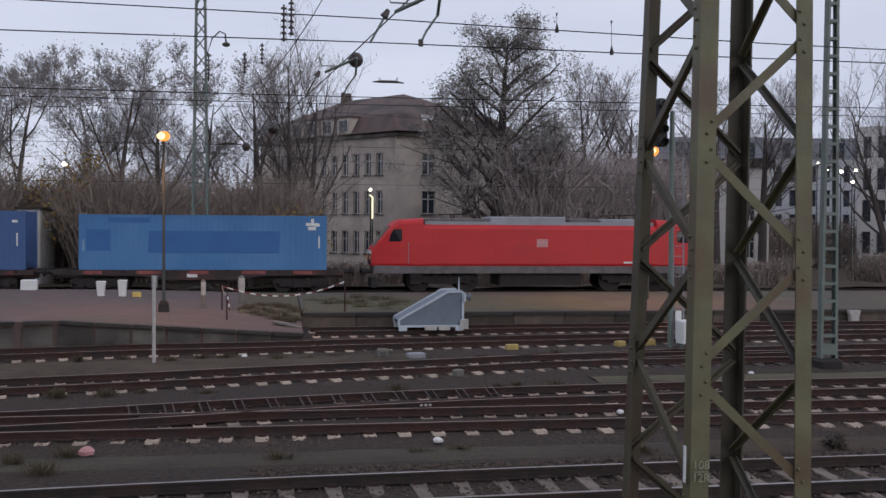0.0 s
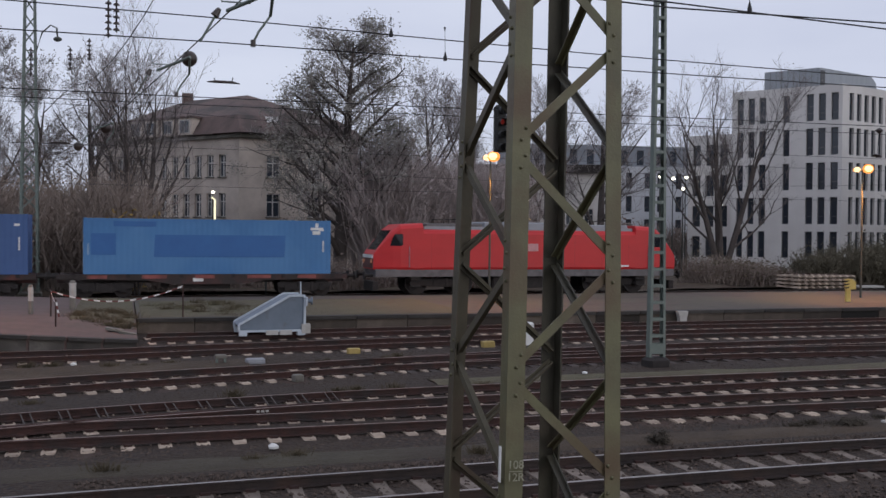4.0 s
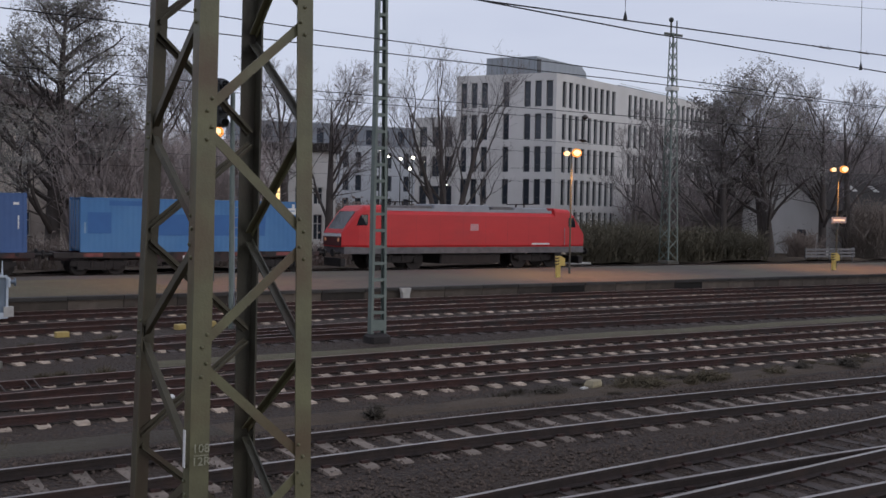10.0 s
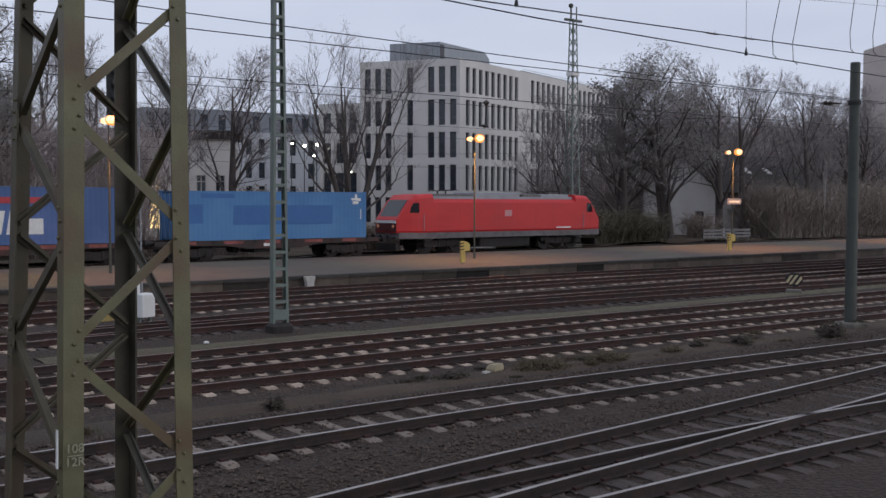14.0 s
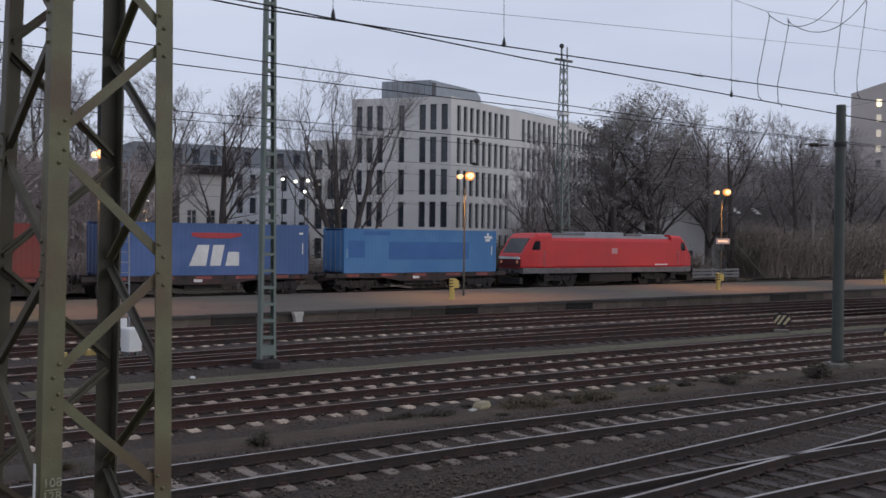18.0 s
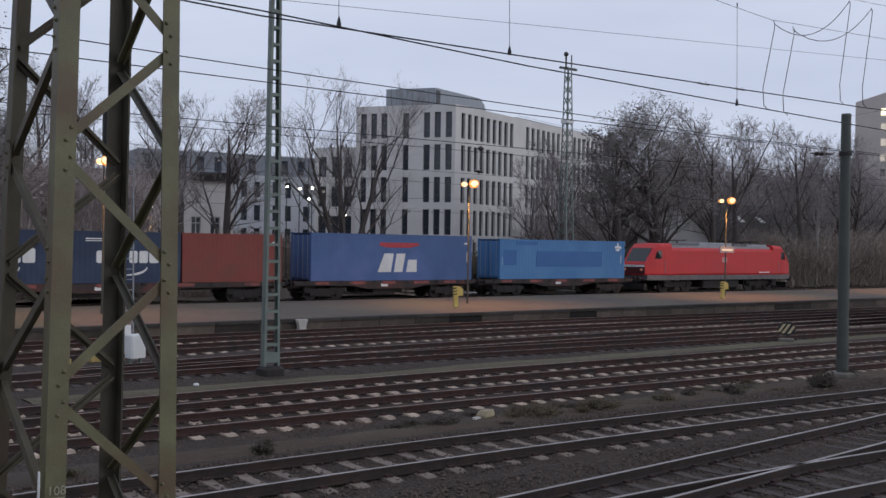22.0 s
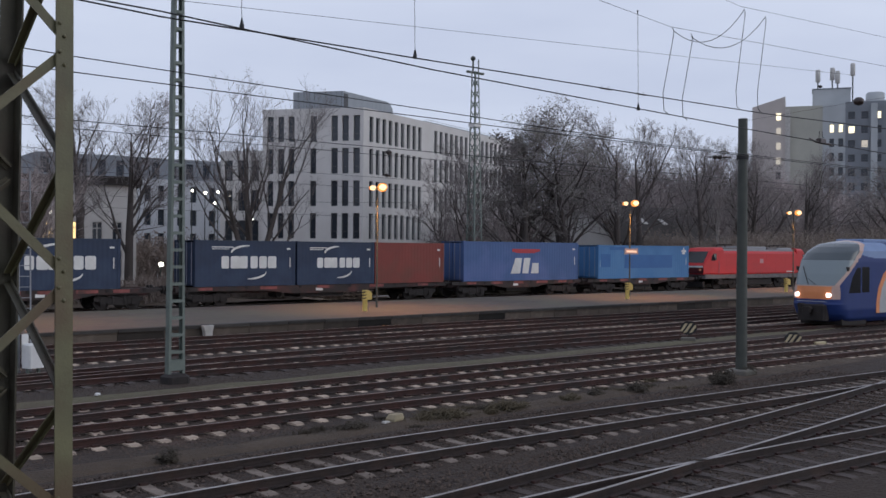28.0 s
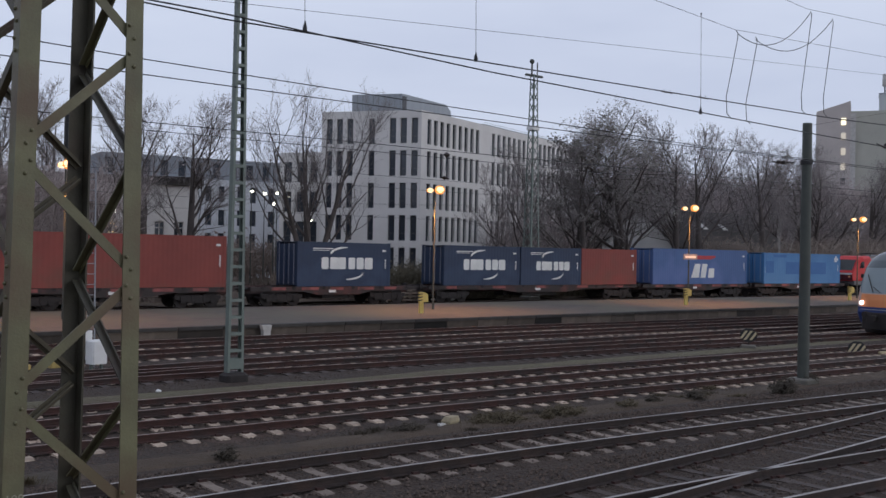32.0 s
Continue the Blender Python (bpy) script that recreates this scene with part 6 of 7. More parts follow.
def strand_mesh(name, strands, mat):
    """Thin three-sided tapering shoots from a list of (points, radii), each with the same number of points and a pointed tip."""
    P = np.array([s[0] for s in strands], dtype=np.float64)
    R = np.array([s[1] for s in strands], dtype=np.float64)
    n, k = R.shape
    d = np.gradient(P, axis=1)
    d /= np.linalg.norm(d, axis=2, keepdims=True) + 1e-9
    up = np.where(np.abs(d[..., 2:]) > 0.9, np.array([1.0, 0, 0]), np.array([0, 0, 1.0]))
    a = np.cross(d, up)
    a /= np.linalg.norm(a, axis=2, keepdims=True) + 1e-9
    b = np.cross(a, d)
    ang = np.array([0, 2 * np.pi / 3, 4 * np.pi / 3])
    V = P[:, :, None] + R[:, :, None, None] * (a[:, :, None] * np.cos(ang)[None, None, :, None] + b[:, :, None] * np.sin(ang)[None, None, :, None])
    V = np.concatenate([V[:, :-1].reshape(n, -1, 3), P[:, -1:]], axis=1)
    each = (k - 1) * 3 + 1
    base = (np.arange(n) * each)[:, None, None, None]
    i, j = np.arange(k - 2)[None, :, None, None] * 3, np.arange(3)[None, None, :, None]
    quad = np.concatenate([base + i + j, base + i + (j + 1) % 3, base + i + 3 + (j + 1) % 3, base + i + 3 + j], axis=3)
    j = np.arange(3)[None, :, None]
    base, last = (np.arange(n) * each)[:, None, None], (k - 2) * 3
    tip = np.concatenate([base + last + j, base + last + (j + 1) % 3, base + last + 3 + 0 * j], axis=2)
    me = bpy.data.meshes.new(name)
    me.from_pydata(V.reshape(-1, 3).tolist(), [], quad.reshape(-1, 4).tolist() + tip.reshape(-1, 3).tolist())
    me.materials.append(mat)
    return me


def leaf_mesh(name, spots, size, mat, rng):
    """Small bent leaf blades scattered round the given spots."""
    v, f = [], []
    for p in spots:
        a = Vector((rng.uniform(-1, 1), rng.uniform(-1, 1), rng.uniform(-0.7, 0.7))).normalized()
        b = a.orthogonal().normalized()
        s = size * rng.uniform(0.5, 1.3)
        k = len(v)
        c = a.cross(b) * s * 0.25
        v += [tuple(p - a * s), tuple(p + b * s * 0.55 + c), tuple(p + a * s), tuple(p - b * s * 0.55 + c)]
        f += [(k, k + 1, k + 2), (k, k + 2, k + 3)]
    me = bpy.data.meshes.new(name)
    me.from_pydata(v, [], f)
    me.materials.append(mat)
    return me


def tree(name, label, seed, height, trunk_r, fork=0.3, spread=0.62, stems=1, twigs=1.0, leaves=0, leaf=0.16, upright=0.3, bark=None, crown_mat=None, leaf_mat=None, place=None, twig_r=0.012, limbs=7, cone=0.45, lean_out=0.28, clumps=None, reach=1.0):
    """A tapered trunk that forks into limbs, boughs and fine twigs, with leaves where some still hang; clumps: how many bunches of leaves, the leaves in each and its size."""
    rng = random.Random(seed)
    root = thing(name, label, "tree", place)
    wood, fine, tips = Shape(), [], []

    def grow(p, d, length, r, level):
        n = 5 if level < 2 else 4
        pts, rad = [p.copy()], [r]
        for i in range(1, n + 1):
            wob = Vector((rng.uniform(-1, 1), rng.uniform(-1, 1), rng.uniform(-0.5, 0.6))) * (0.055 if level == 0 else 0.22)
            d = (d + wob + Vector((0, 0, upright * 0.16))).normalized()
            p = p + d * length / n
            pts.append(p.copy())
            rad.append(r * (1 - 0.93 * (i / n) ** 1.7 if level == 0 else 1 - 0.68 * i / n))
        if level < 3:
            wood.tube(pts, rad, (9, 7, 5)[level] if level < 3 else 4, caps=False)
        if level >= 3:
            fine.append(([tuple(pts[i]) for i in (0, 2, 4)], [max(rad[i], twig_r * 0.55) for i in (0, 2, 4)]))
            tips.extend((pts[-1], pts[-2]))
        if level == 4:
            return
        count = (int(limbs + 3 * rng.random()), int(6 + 3 * rng.random()), int((7 + 3 * rng.random()) * twigs), int((6 + 2 * rng.random()) * twigs))[level]
        for c in range(count):
            u = (0.25 if level else fork) + (0.98 - (0.25 if level else fork)) * (c + rng.random() * 0.8) / count
            k = min(n - 1, int(u * n))
            q = pts[k].lerp(pts[k + 1], u * n - k)
            az = rng.uniform(0, 2 * math.pi)
            side = d.orthogonal().normalized()
            side = Matrix.Rotation(az, 3, d) @ side
            out = (d * (1 - spread) + side * spread * rng.uniform(0.7, 1.2) + Vector((0, 0, upright * 0.5))).normalized()
            grow(q, out, length * (0.56 * reach if level == 0 else 0.56) * rng.uniform(0.7, 1.15) * (1.15 + (cone - 0.45) * 0.6 - cone * u), max(twig_r, rad[k] * (0.40 if level == 0 else 0.42)), level + 1)

    for k in range(stems):
        lean = Vector((rng.uniform(-1, 1), rng.uniform(-1, 1), 0)) * (lean_out if stems > 1 else 0.05)
        grow(Vector((rng.uniform(-0.3, 0.3), rng.uniform(-0.3, 0.3), -0.2)) if stems > 1 else Vector((0, 0, -0.2)), (Vector((0, 0, 1)) + lean).normalized(), height * 0.72, trunk_r, 0)
    top = max(max(q[2] for q in s[0]) for s in fine)
    part("trunk", wood, bark or M_BARK, root)
    part("crown", strand_mesh("crown", fine, crown_mat or M_TWIG), None, root)
    if leaves:
        spots = [Vector(rng.choice(tips)) + Vector((rng.gauss(0, 0.25), rng.gauss(0, 0.25), rng.gauss(0, 0.25))) for _ in range(leaves)]
        part("leaves", leaf_mesh("leaves", spots, leaf, leaf_mat or M_LEAF, rng), None, root)
    if clumps:
        bunches = [(Vector(rng.choice(tips)), clumps[2] * rng.uniform(0.5, 1.25)) for _ in range(clumps[0])]
        spots = [p + Vector((rng.gauss(0, r), rng.gauss(0, r), rng.gauss(0, r * 0.75))) for p, r in bunches for _ in range(clumps[1])]
        part("leaf_clumps", leaf_mesh("leaf_clumps", spots, leaf, leaf_mat or M_LEAF, rng), None, root)
    k = height / top
    root.scale = (k, k, k)
    return root


def thicket(name, label, seed, x0, x1, y0, y1, z, low, high, count, mat, leaves=0, leaf=0.2, leaf_mat=None, thin=0.022, bulge=0.25):
    """A tangle of leaning stems and side shoots, uneven along its top; one object."""
    rng, stems, strands, spots = random.Random(seed), [], [], []
    for _ in range(count):
        x, y = rng.uniform(x0, x1), rng.uniform(y0, y1)
        h = (low + (high - low) * (0.5 + 0.5 * noise.noise(Vector((x * 0.12, y * 0.1, seed)))) ** 1.3) * rng.uniform(0.65, 1.08)
        lean = Vector((rng.gauss(0, bulge), rng.gauss(0, bulge), 1)).normalized()
        p, pts = Vector((x, y, z - 0.1)), []
        for i in range(5):
            pts.append(p.copy())
            p = p + (lean + Vector((rng.gauss(0, 0.14), rng.gauss(0, 0.14), 0))) * h / 4
        stems.append((pts, [thin * 1.7, thin * 1.5, thin * 1.2, thin, thin * 0.5]))
        for _ in range(5):
            k = rng.choice((1, 2, 2, 3, 3))
            q, d, sh = pts[k].copy(), Vector((rng.gauss(0, 0.8), rng.gauss(0, 0.8), 0.8)).normalized(), []
            for i in range(3):
                sh.append(q.copy())
                q = q + (d + Vector((rng.gauss(0, 0.25), rng.gauss(0, 0.25), 0.1))) * h * 0.18
            strands.append((sh, [thin, thin * 0.75, thin * 0.4]))
            spots.append(sh[-1])
            spots.append(sh[1])
    ob = new(name, strand_mesh(name, [([tuple(q) for q in a], r) for a, r in stems], mat))
    tagged(ob, label, "thicket", kind="stuff")
    part("side_shoots", strand_mesh("side_shoots", [([tuple(q) for q in a], r) for a, r in strands], mat), None, ob)
    if leaves:
        pick = [Vector(rng.choice(spots)) + Vector((rng.gauss(0, 0.3), rng.gauss(0, 0.3), rng.gauss(0, 0.3))) for _ in range(leaves)]
        part("foliage", leaf_mesh("foliage", pick, leaf, leaf_mat or mat, rng), None, ob)
    return ob


tree("leafy_tree", "tall tree with a tapering crown still holding withered dark leaves", 11, 19.4, 0.42, 0.10, 0.66, 1, 0.8, 1500, 0.085, 0.26, limbs=34, cone=1.05, clumps=(460, 40, 0.36), reach=0.62, place=pose(15.8, 74.0, 0.3))
tree("bare_tree", "large bare tree with many upright forking limbs", 5, 18.6, 0.27, 0.12, 0.52, 4, 0.55, 300, 0.07, 0.45, limbs=6, lean_out=0.40, place=pose(1.4, 69.8, 0.3, 0, 0, 40))
tree("bare_tree", "bare broad tree with arching limbs", 21, 15.4, 0.30, 0.22, 0.62, 1, 1.2, 500, 0.07, 0.35, place=pose(-8.0, 71.2, 0.3))
t_dense = tree("bare_tree", "bare tree with a dense rounded crown", 33, 15.2, 0.22, 0.2, 0.62, 1, 1.3, 1500, 0.08, 0.4, place=pose(-16.5, 68.0, 0.3))
t_multi = tree("bare_tree", "bare many-stemmed tree before the office building", 47, 17.9, 0.27, 0.16, 0.50, 4, 0.55, 700, 0.08, 0.42, limbs=6, lean_out=0.36, place=pose(46.4, 71.6, 0.3))
t_mid = tree("bare_tree", "slender bare tree with fine twigs", 58, 17.6, 0.36, 0.16, 0.60, 1, 0.95, 400, 0.07, 0.42, limbs=10, place=pose(41.0, 82.5, 0.3))
copy_thing(t_mid, pose(36.0, 80.5, 0.3, 0, 0, 120))
copy_thing(t_mid, pose(31.0, 88.0, 0.3, 0, 0, 210))
copy_thing(t_mid, pose(24.5, 79.0, 0.3, 0, 0, 80))
copy_thing(t_dense, pose(-24.0, 70.0, 0.3, 0, 0, 130))
t_right = tree("ragged_tree", "broad dark tree with forking limbs and clumps of withered leaves", 71, 17.9, 0.40, 0.16, 0.70, 2, 0.75, 1200, 0.10, 0.34, limbs=9, lean_out=0.30, clumps=(190, 24, 0.46), place=pose(75.2, 62.2, 0.3))
t_ivy = tree("ragged_tree", "dark tree with a dense ivy-clad crown beside the office building", 72, 16.6, 0.32, 0.10, 0.64, 1, 1.0, 900, 0.12, 0.35, limbs=14, leaf_mat=M_IVY, clumps=(120, 30, 0.40), place=pose(70.4, 63.5, 0.3))
copy_thing(t_mid, pose(64.6, 64.5, 0.3, 0, 0, 105) @ Matrix.Scale(0.78, 4))
copy_thing(t_ivy, pose(73.0, 66.5, 0.3, 0, 0, 215) @ Matrix.Scale(0.9, 4))
copy_thing(t_mid, pose(82.5, 62.3, 0.3, 0, 0, 150))
copy_thing(t_mid, pose(86.0, 62.3, 0.3, 0, 0, 20))
tree("bare_tree", "small bare tree before the office facade", 64, 11.5, 0.16, 0.2, 0.55, 1, 0.8, 150, 0.1, 0.4, place=pose(62.2, 66.0, 0.3))
for x, y, r in ((-19.5, 74, 10), (-12.5, 75, 200), (-5.2, 74.5, 290), (-28, 77, 60), (-35, 74, 160), (-10, 66.5, 330)):
    copy_thing(t_dense, pose(x, y, 0.3, 0, 0, r))
copy_thing(t_right, pose(94.5, 77.5, 0.3, 0, 0, 190))
copy_thing(t_dense, pose(107.5, 75.0, 0.3, 0, 0, 15))
copy_thing(t_mid, pose(97.5, 62.4, 0.3, 0, 0, 70))
copy_thing(t_dense, pose(108.0, 68.0, 0.3, 0, 0, 250))
copy_thing(t_mid, pose(114.0, 66.0, 0.3, 0, 0, 200))
copy_thing(t_right, pose(120.0, 70.0, 0.3, 0, 0, 300))
copy_thing(t_mid, pose(127.0, 66.0, 0.3, 0, 0, 330))
copy_thing(t_dense, pose(134.0, 66.0, 0.3, 0, 0, 30))
copy_thing(t_right, pose(146.0, 64.0, 0.3, 0, 0, 100))
copy_thing(t_mid, pose(-1.5, 78.0, 0.3, 0, 0, 60))
copy_thing(t_mid, pose(-31.0, 73.0, 0.3, 0, 0, 90))
tree("birch_tree", "slender birch with a pale trunk", 90, 12.0, 0.11, 0.3, 0.4, 1, 0.7, 150, 0.1, 0.6, M_BIRCH, place=pose(93.0, 57.8, 0.3))
tree("autumn_tree", "small tree with yellow autumn leaves lit by a lamp", 95, 7.5, 0.14, 0.2, 0.6, 1, 0.6, 900, 0.13, 0.3, leaf_mat=M_YELLEAF, limbs=5, place=pose(-12.6, 63.5, 0.3))
tree("autumn_bush", "yellow-leaved bush behind the freight line", 96, 4.2, 0.06, 0.1, 0.7, 3, 0.5, 2200, 0.10, 0.3, leaf_mat=M_YELLEAF, limbs=4, place=pose(1.35, 57.6, 0.3))
thicket("brushwood", "dark brown bare brushwood behind the freight line", 3, -60, -15.6, 60, 68, 0.3, 5.5, 10.5, 3600, M_BROWN, 6400, 0.11)
thicket("brushwood", "dark brown bare brushwood between the hut and the old building", 23, -11.2, 1.5, 60, 68, 0.3, 5.0, 9.5, 1500, M_BROWN, 2600, 0.11)
thicket("brushwood", "dense brown brushwood beside the old building", 17, -26, 0.2, 67, 71, 0.3, 5.0, 8.6, 2600, M_BROWN, 9000, 0.14)
thicket("brushwood", "grey-brown young trees and brushwood beside the leafy tree", 19, 17.5, 29.5, 71, 78, 0.3, 6.5, 13.0, 1900, M_FARWOOD, 4200, 0.12, bulge=0.2)
thicket("brushwood", "brown bare brushwood below the old building", 4, 2, 34, 60, 64, 0.3, 1.0, 3.0, 1100, M_BROWN, 900, 0.12)
thicket("shrubs", "dark green-brown shrubs along the freight line", 5, 46, 70.5, 58.5, 62.5, 0.3, 1.4, 4.9, 1700, M_GREENB, 9000, 0.10, bulge=0.4)
thicket("shrubs", "yellowish-brown shrubs at the foot of the many-stemmed tree", 18, 38, 47, 60, 64, 0.3, 0.8, 3.4, 600, M_BROWN, 2600, 0.09, leaf_mat=M_DRY, bulge=0.4)
thicket("brushwood", "brown bush at the foot of the ragged trees", 16, 76.6, 79.0, 60.2, 61.8, 0.3, 1.4, 3.2, 150, M_BROWN, 420, 0.11, bulge=0.4)
thicket("brushwood", "dark woods behind the platform lamps", 6, 100, 185, 72, 90, 0.3, 8.0, 14.0, 3600, M_FARWOOD, 9000, 0.2, thin=0.04)
thicket("brushwood", "dark undergrowth before the woods", 7, 96, 180, 57.5, 66, 0.3, 4.0, 8.5, 4400, M_DULLBROWN, 9000, 0.14)
thicket("brushwood", "dark brown undergrowth before the gabled house", 12, 85.6, 104, 57.5, 62.5, 0.3, 3.2, 6.2, 1700, M_DULLBROWN, 5500, 0.11)
thicket("brushwood", "dark woods behind the gabled house", 13, 78, 112, 76, 84, 0.3, 5.5, 11.0, 1500, M_FARWOOD, 3500, 0.13, thin=0.035)
thicket("brushwood", "tall bare grey-brown woods before the tower block", 14, 104, 178, 84, 92, 0.3, 11.0, 20.0, 3400, M_FARWOOD, 9000, 0.22, thin=0.045, bulge=0.16)
thicket("brushwood", "bare woods far off beside the tower block", 8, 150, 260, 60, 100, 0.0, 9.0, 19.0, 2400, M_FARWOOD, 6000, 0.3, thin=0.07)
thicket("brushwood", "bare woods closing the view at the far end", 9, -110, -58, 58, 90, 0.0, 6.0, 12.0, 1600, M_BROWN, 5000, 0.4, thin=0.05)
thicket("brushwood", "bare grey-brown trees between the old building and the offices", 15, 19, 35, 92, 100, 0.3, 6.0, 13.0, 1500, M_FARWOOD, 3500, 0.16, thin=0.035, bulge=0.16)
thicket("brushwood", "bare brown trees behind the old building", 10, 26, 62, 96, 112, 0.0, 3.0, 8.0, 1200, M_BROWN, 4000, 0.25, thin=0.035)

# ---------------------------------------------------------------- platform lamps
def platform_lamp(x, y, z, h, label, twin=True, base=False, power=2400):
    root = thing("platform_lamp", label, "lamp", pose(x, y, z), "platform lamps")
    part("post", Shape().tube([(0, 0, 0), (0, 0, 0.9), (0, 0, h)], [0.065, 0.055, 0.038], 10), M_MASTD, root)
    if base:
        part("base", Shape().loft([[(k * c, k * d, zz) for c, d in ((-1, -1), (1, -1), (1, 1), (-1, 1))] for k, zz in ((0.18, -0.02), (0.16, 0.3), (0.09, 0.42))]), M_UNDER, root)
    for k in ((-1, 1) if twin else (0,)):
        y0, big = -0.43 * k, (1.0 if k > 0 else 0.76) if twin else 0.72
        part("arm", Shape().tube([(0, 0, h - 0.15), (0, y0 * 0.94, h + 0.02)], 0.03, 8), M_MASTG, root)
        head = part("lamp_head", Shape().ball((0, y0, h + 0.07), 0.2 * big, 5, 10, squash=0.35), M_MASTD, root)
        # Diffuser is oversized to stand in for the orange halo; the bulb is its core.
        part("diffuser", Shape().ball((0, y0, h), 0.29 * big, 8, 14, squash=0.55 if twin and k < 0 else 0.85), M_LAMPO, head, "orange diffuser enlarged for the lamp's halo")
        part("bulb", Shape().ball((-0.07, y0 - 0.11, h), 0.225 * big, 6, 12, squash=0.8), M_LAMPB, head, "bright bulb")
    light = new("lamp_light", bpy.data.lights.new("lamp_light", "SPOT"))
    light.data.spot_size, light.data.spot_blend = radians(128), 0.7
    light.data.energy, light.data.color, light.data.shadow_soft_size = power, (1.0, 0.38, 0.10), 0.3
    light.location = (x - 0.2, y - 0.85, z + h - 0.35)
    return root


for x, y in ((37.5, 44.5), (61.4, 45.0), (84.2, 44.6), (108.9, 44.7)):
    platform_lamp(x, y, EDGE_Z, 6.7, "twin-headed platform lamp glowing orange on a thin post")
platform_lamp(-3.66, 36.75, old_z(-3.66, 36.75), 6.15, "single-headed platform lamp glowing orange on a dark base", False, True, 450)
platform_lamp(16.85, 44.5, EDGE_Z, 6.7, "twin-headed platform lamp glowing orange behind the near mast", power=1300)

M_BLACK = material("black_stripe", (0.02, 0.02, 0.02), None, 0.7)
for x, y in ((34.6, 41.9), (57.7, 42.4), (79.0, 42.4)):
    box = thing("yellow_post_box", "yellow equipment post with black stripes on the platform", "post", pose(x, y, EDGE_Z, 0, 0, -20), "yellow posts")
    part("pedestal", Shape().bevel_box(-0.11, 0.11, -0.1, 0.1, 0, 0.62, 0.01), M_YELLOW, box)
    head = part("cabinet", Shape().prism([(-0.12, 0.60), (0.34, 0.60), (0.34, 0.98), (0.16, 1.10), (-0.12, 1.10)], -0.14, 0.14), M_YELLOW, box)
    for k in range(3):
        part("stripe", Shape().prism([(-0.122, 0.64 + 0.16 * k), (0.02, 0.68 + 0.16 * k), (0.02, 0.74 + 0.16 * k), (-0.122, 0.70 + 0.16 * k)], -0.143, 0.143), M_BLACK, head)

M_BOARD = material("aged_sign_enamel", (0.1836, 0.1980, 0.2553), (0.1479, 0.1590, 0.2070), 0.5)
sign = thing("platform_sign", "white station sign board on the lamp post", "sign", pose(61.4, 44.88, 3.55))
part("board", Shape().box(-0.8, 0.8, -0.03, 0.03, 0, 0.42), M_BOARD, sign)
part("writing", Shape().box(-0.6, 0.6, -0.036, -0.03, 0.13, 0.27), M_WHITE, sign, "pale illegible line")

M_GREYPLANK = material("weathered_plank", (0.20, 0.188, 0.186), (0.13, 0.122, 0.12), 0.85, 0, 2, 6, stretch=(0.2, 1, 3))
fence = thing("plank_fence", "low fence of weathered grey planks behind the freight line", "fence", pose(74.7, 58.0, 0.0))
for k in range(5):
    part("post", Shape().bevel_box(0.05 + 1.6 * k, 0.17 + 1.6 * k, 0.03, 0.15, 0.0, 1.34, 0.01), M_GREYPLANK, fence)
for k in range(3):
    part("plank", Shape().bevel_box(-0.05, 6.75, -0.02, 0.027, 0.50 + 0.29 * k, 0.68 + 0.29 * k, 0.006), M_GREYPLANK, fence)

# ---------------------------------------------------------------- buffer stop
M_BUFFER = material("blue_grey_steel_paint", (0.16, 0.195, 0.24), (0.125, 0.155, 0.195), 0.5, 0.1, 1.5, 6, stain=(0.12, 0.10, 0.09), stain_scale=2.0, stain_at=0.68)
M_BUFFERL = material("pale_steel_edge", (0.50, 0.55, 0.60), (0.42, 0.46, 0.51), 0.5)
stop = thing("buffer_stop", "blue-grey steel buffer stop at the end of the siding", "buffer stop", pose(4.39, 35.60, 0.07) @ Matrix.Diagonal((1.06, 1.0, 1.12, 1.0)))
outline = [(0.0, 0.22), (0.0, 0.42), (1.62, 1.28), (2.10, 1.28), (2.10, 0.22)]
for sy in (-1, 1):
    y = sy * 0.74
    cheek = part("cheek_plate", Shape().prism(outline, y - 0.025, y + 0.025), M_BUFFER, stop)
    rim = outline + outline[:1]
    for a, b in zip(rim, rim[1:]):
        part("rim", Shape().bar((a[0], y - 0.06, a[1]), (b[0], y - 0.06, b[1]), 0.07, 0.06), M_BUFFERL, cheek)
    for x0 in (0.86, 1.30):
        part("foot", Shape().box(x0, x0 + 0.38, y - 0.12, y + 0.12, 0.10, 0.24), M_CONC_L, stop)
    for x0 in (0.0, 1.86):
        part("foot", Shape().bevel_box(x0, x0 + 0.26, y - 0.10, y + 0.10, 0.08, 0.25, 0.01), M_BUFFERL, stop)
part("cover_plate", Shape().prism([(0.0, 0.40), (1.62, 1.26), (2.08, 1.26), (2.08, 1.22), (1.62, 1.22), (0.0, 0.36)], -0.72, 0.72), M_BUFFER, stop)
part("buffer_beam", Shape().bevel_box(2.10, 2.18, -0.95, 0.95, 0.98, 1.24, 0.02), M_BUFFERL, stop)
for sy in (-1, 1):
    part("buffer_head", Shape().tube([(2.18, sy * 0.80, 1.12), (2.30, sy * 0.80, 1.12)], 0.06, 10).tube([(2.30, sy * 0.80, 1.12), (2.34, sy * 0.80, 1.12)], 0.12, 14), M_BUFFER, stop)
part("flag_post", Shape().tube([(1.98, -0.7, 1.28), (1.98, -0.7, 1.72)], [0.035, 0.012], 6), M_BUFFERL, stop)
part("rail_clamp", Shape().box(2.0, 2.28, -0.86, -0.62, 0.13, 0.42), M_CONC_L, stop, "pale concrete block")

# ---------------------------------------------------------------- yard furniture
M_FADEDY = material("faded_yellow_paint", (0.46, 0.34, 0.11), (0.34, 0.25, 0.09), 0.75, 0, 6, 5)
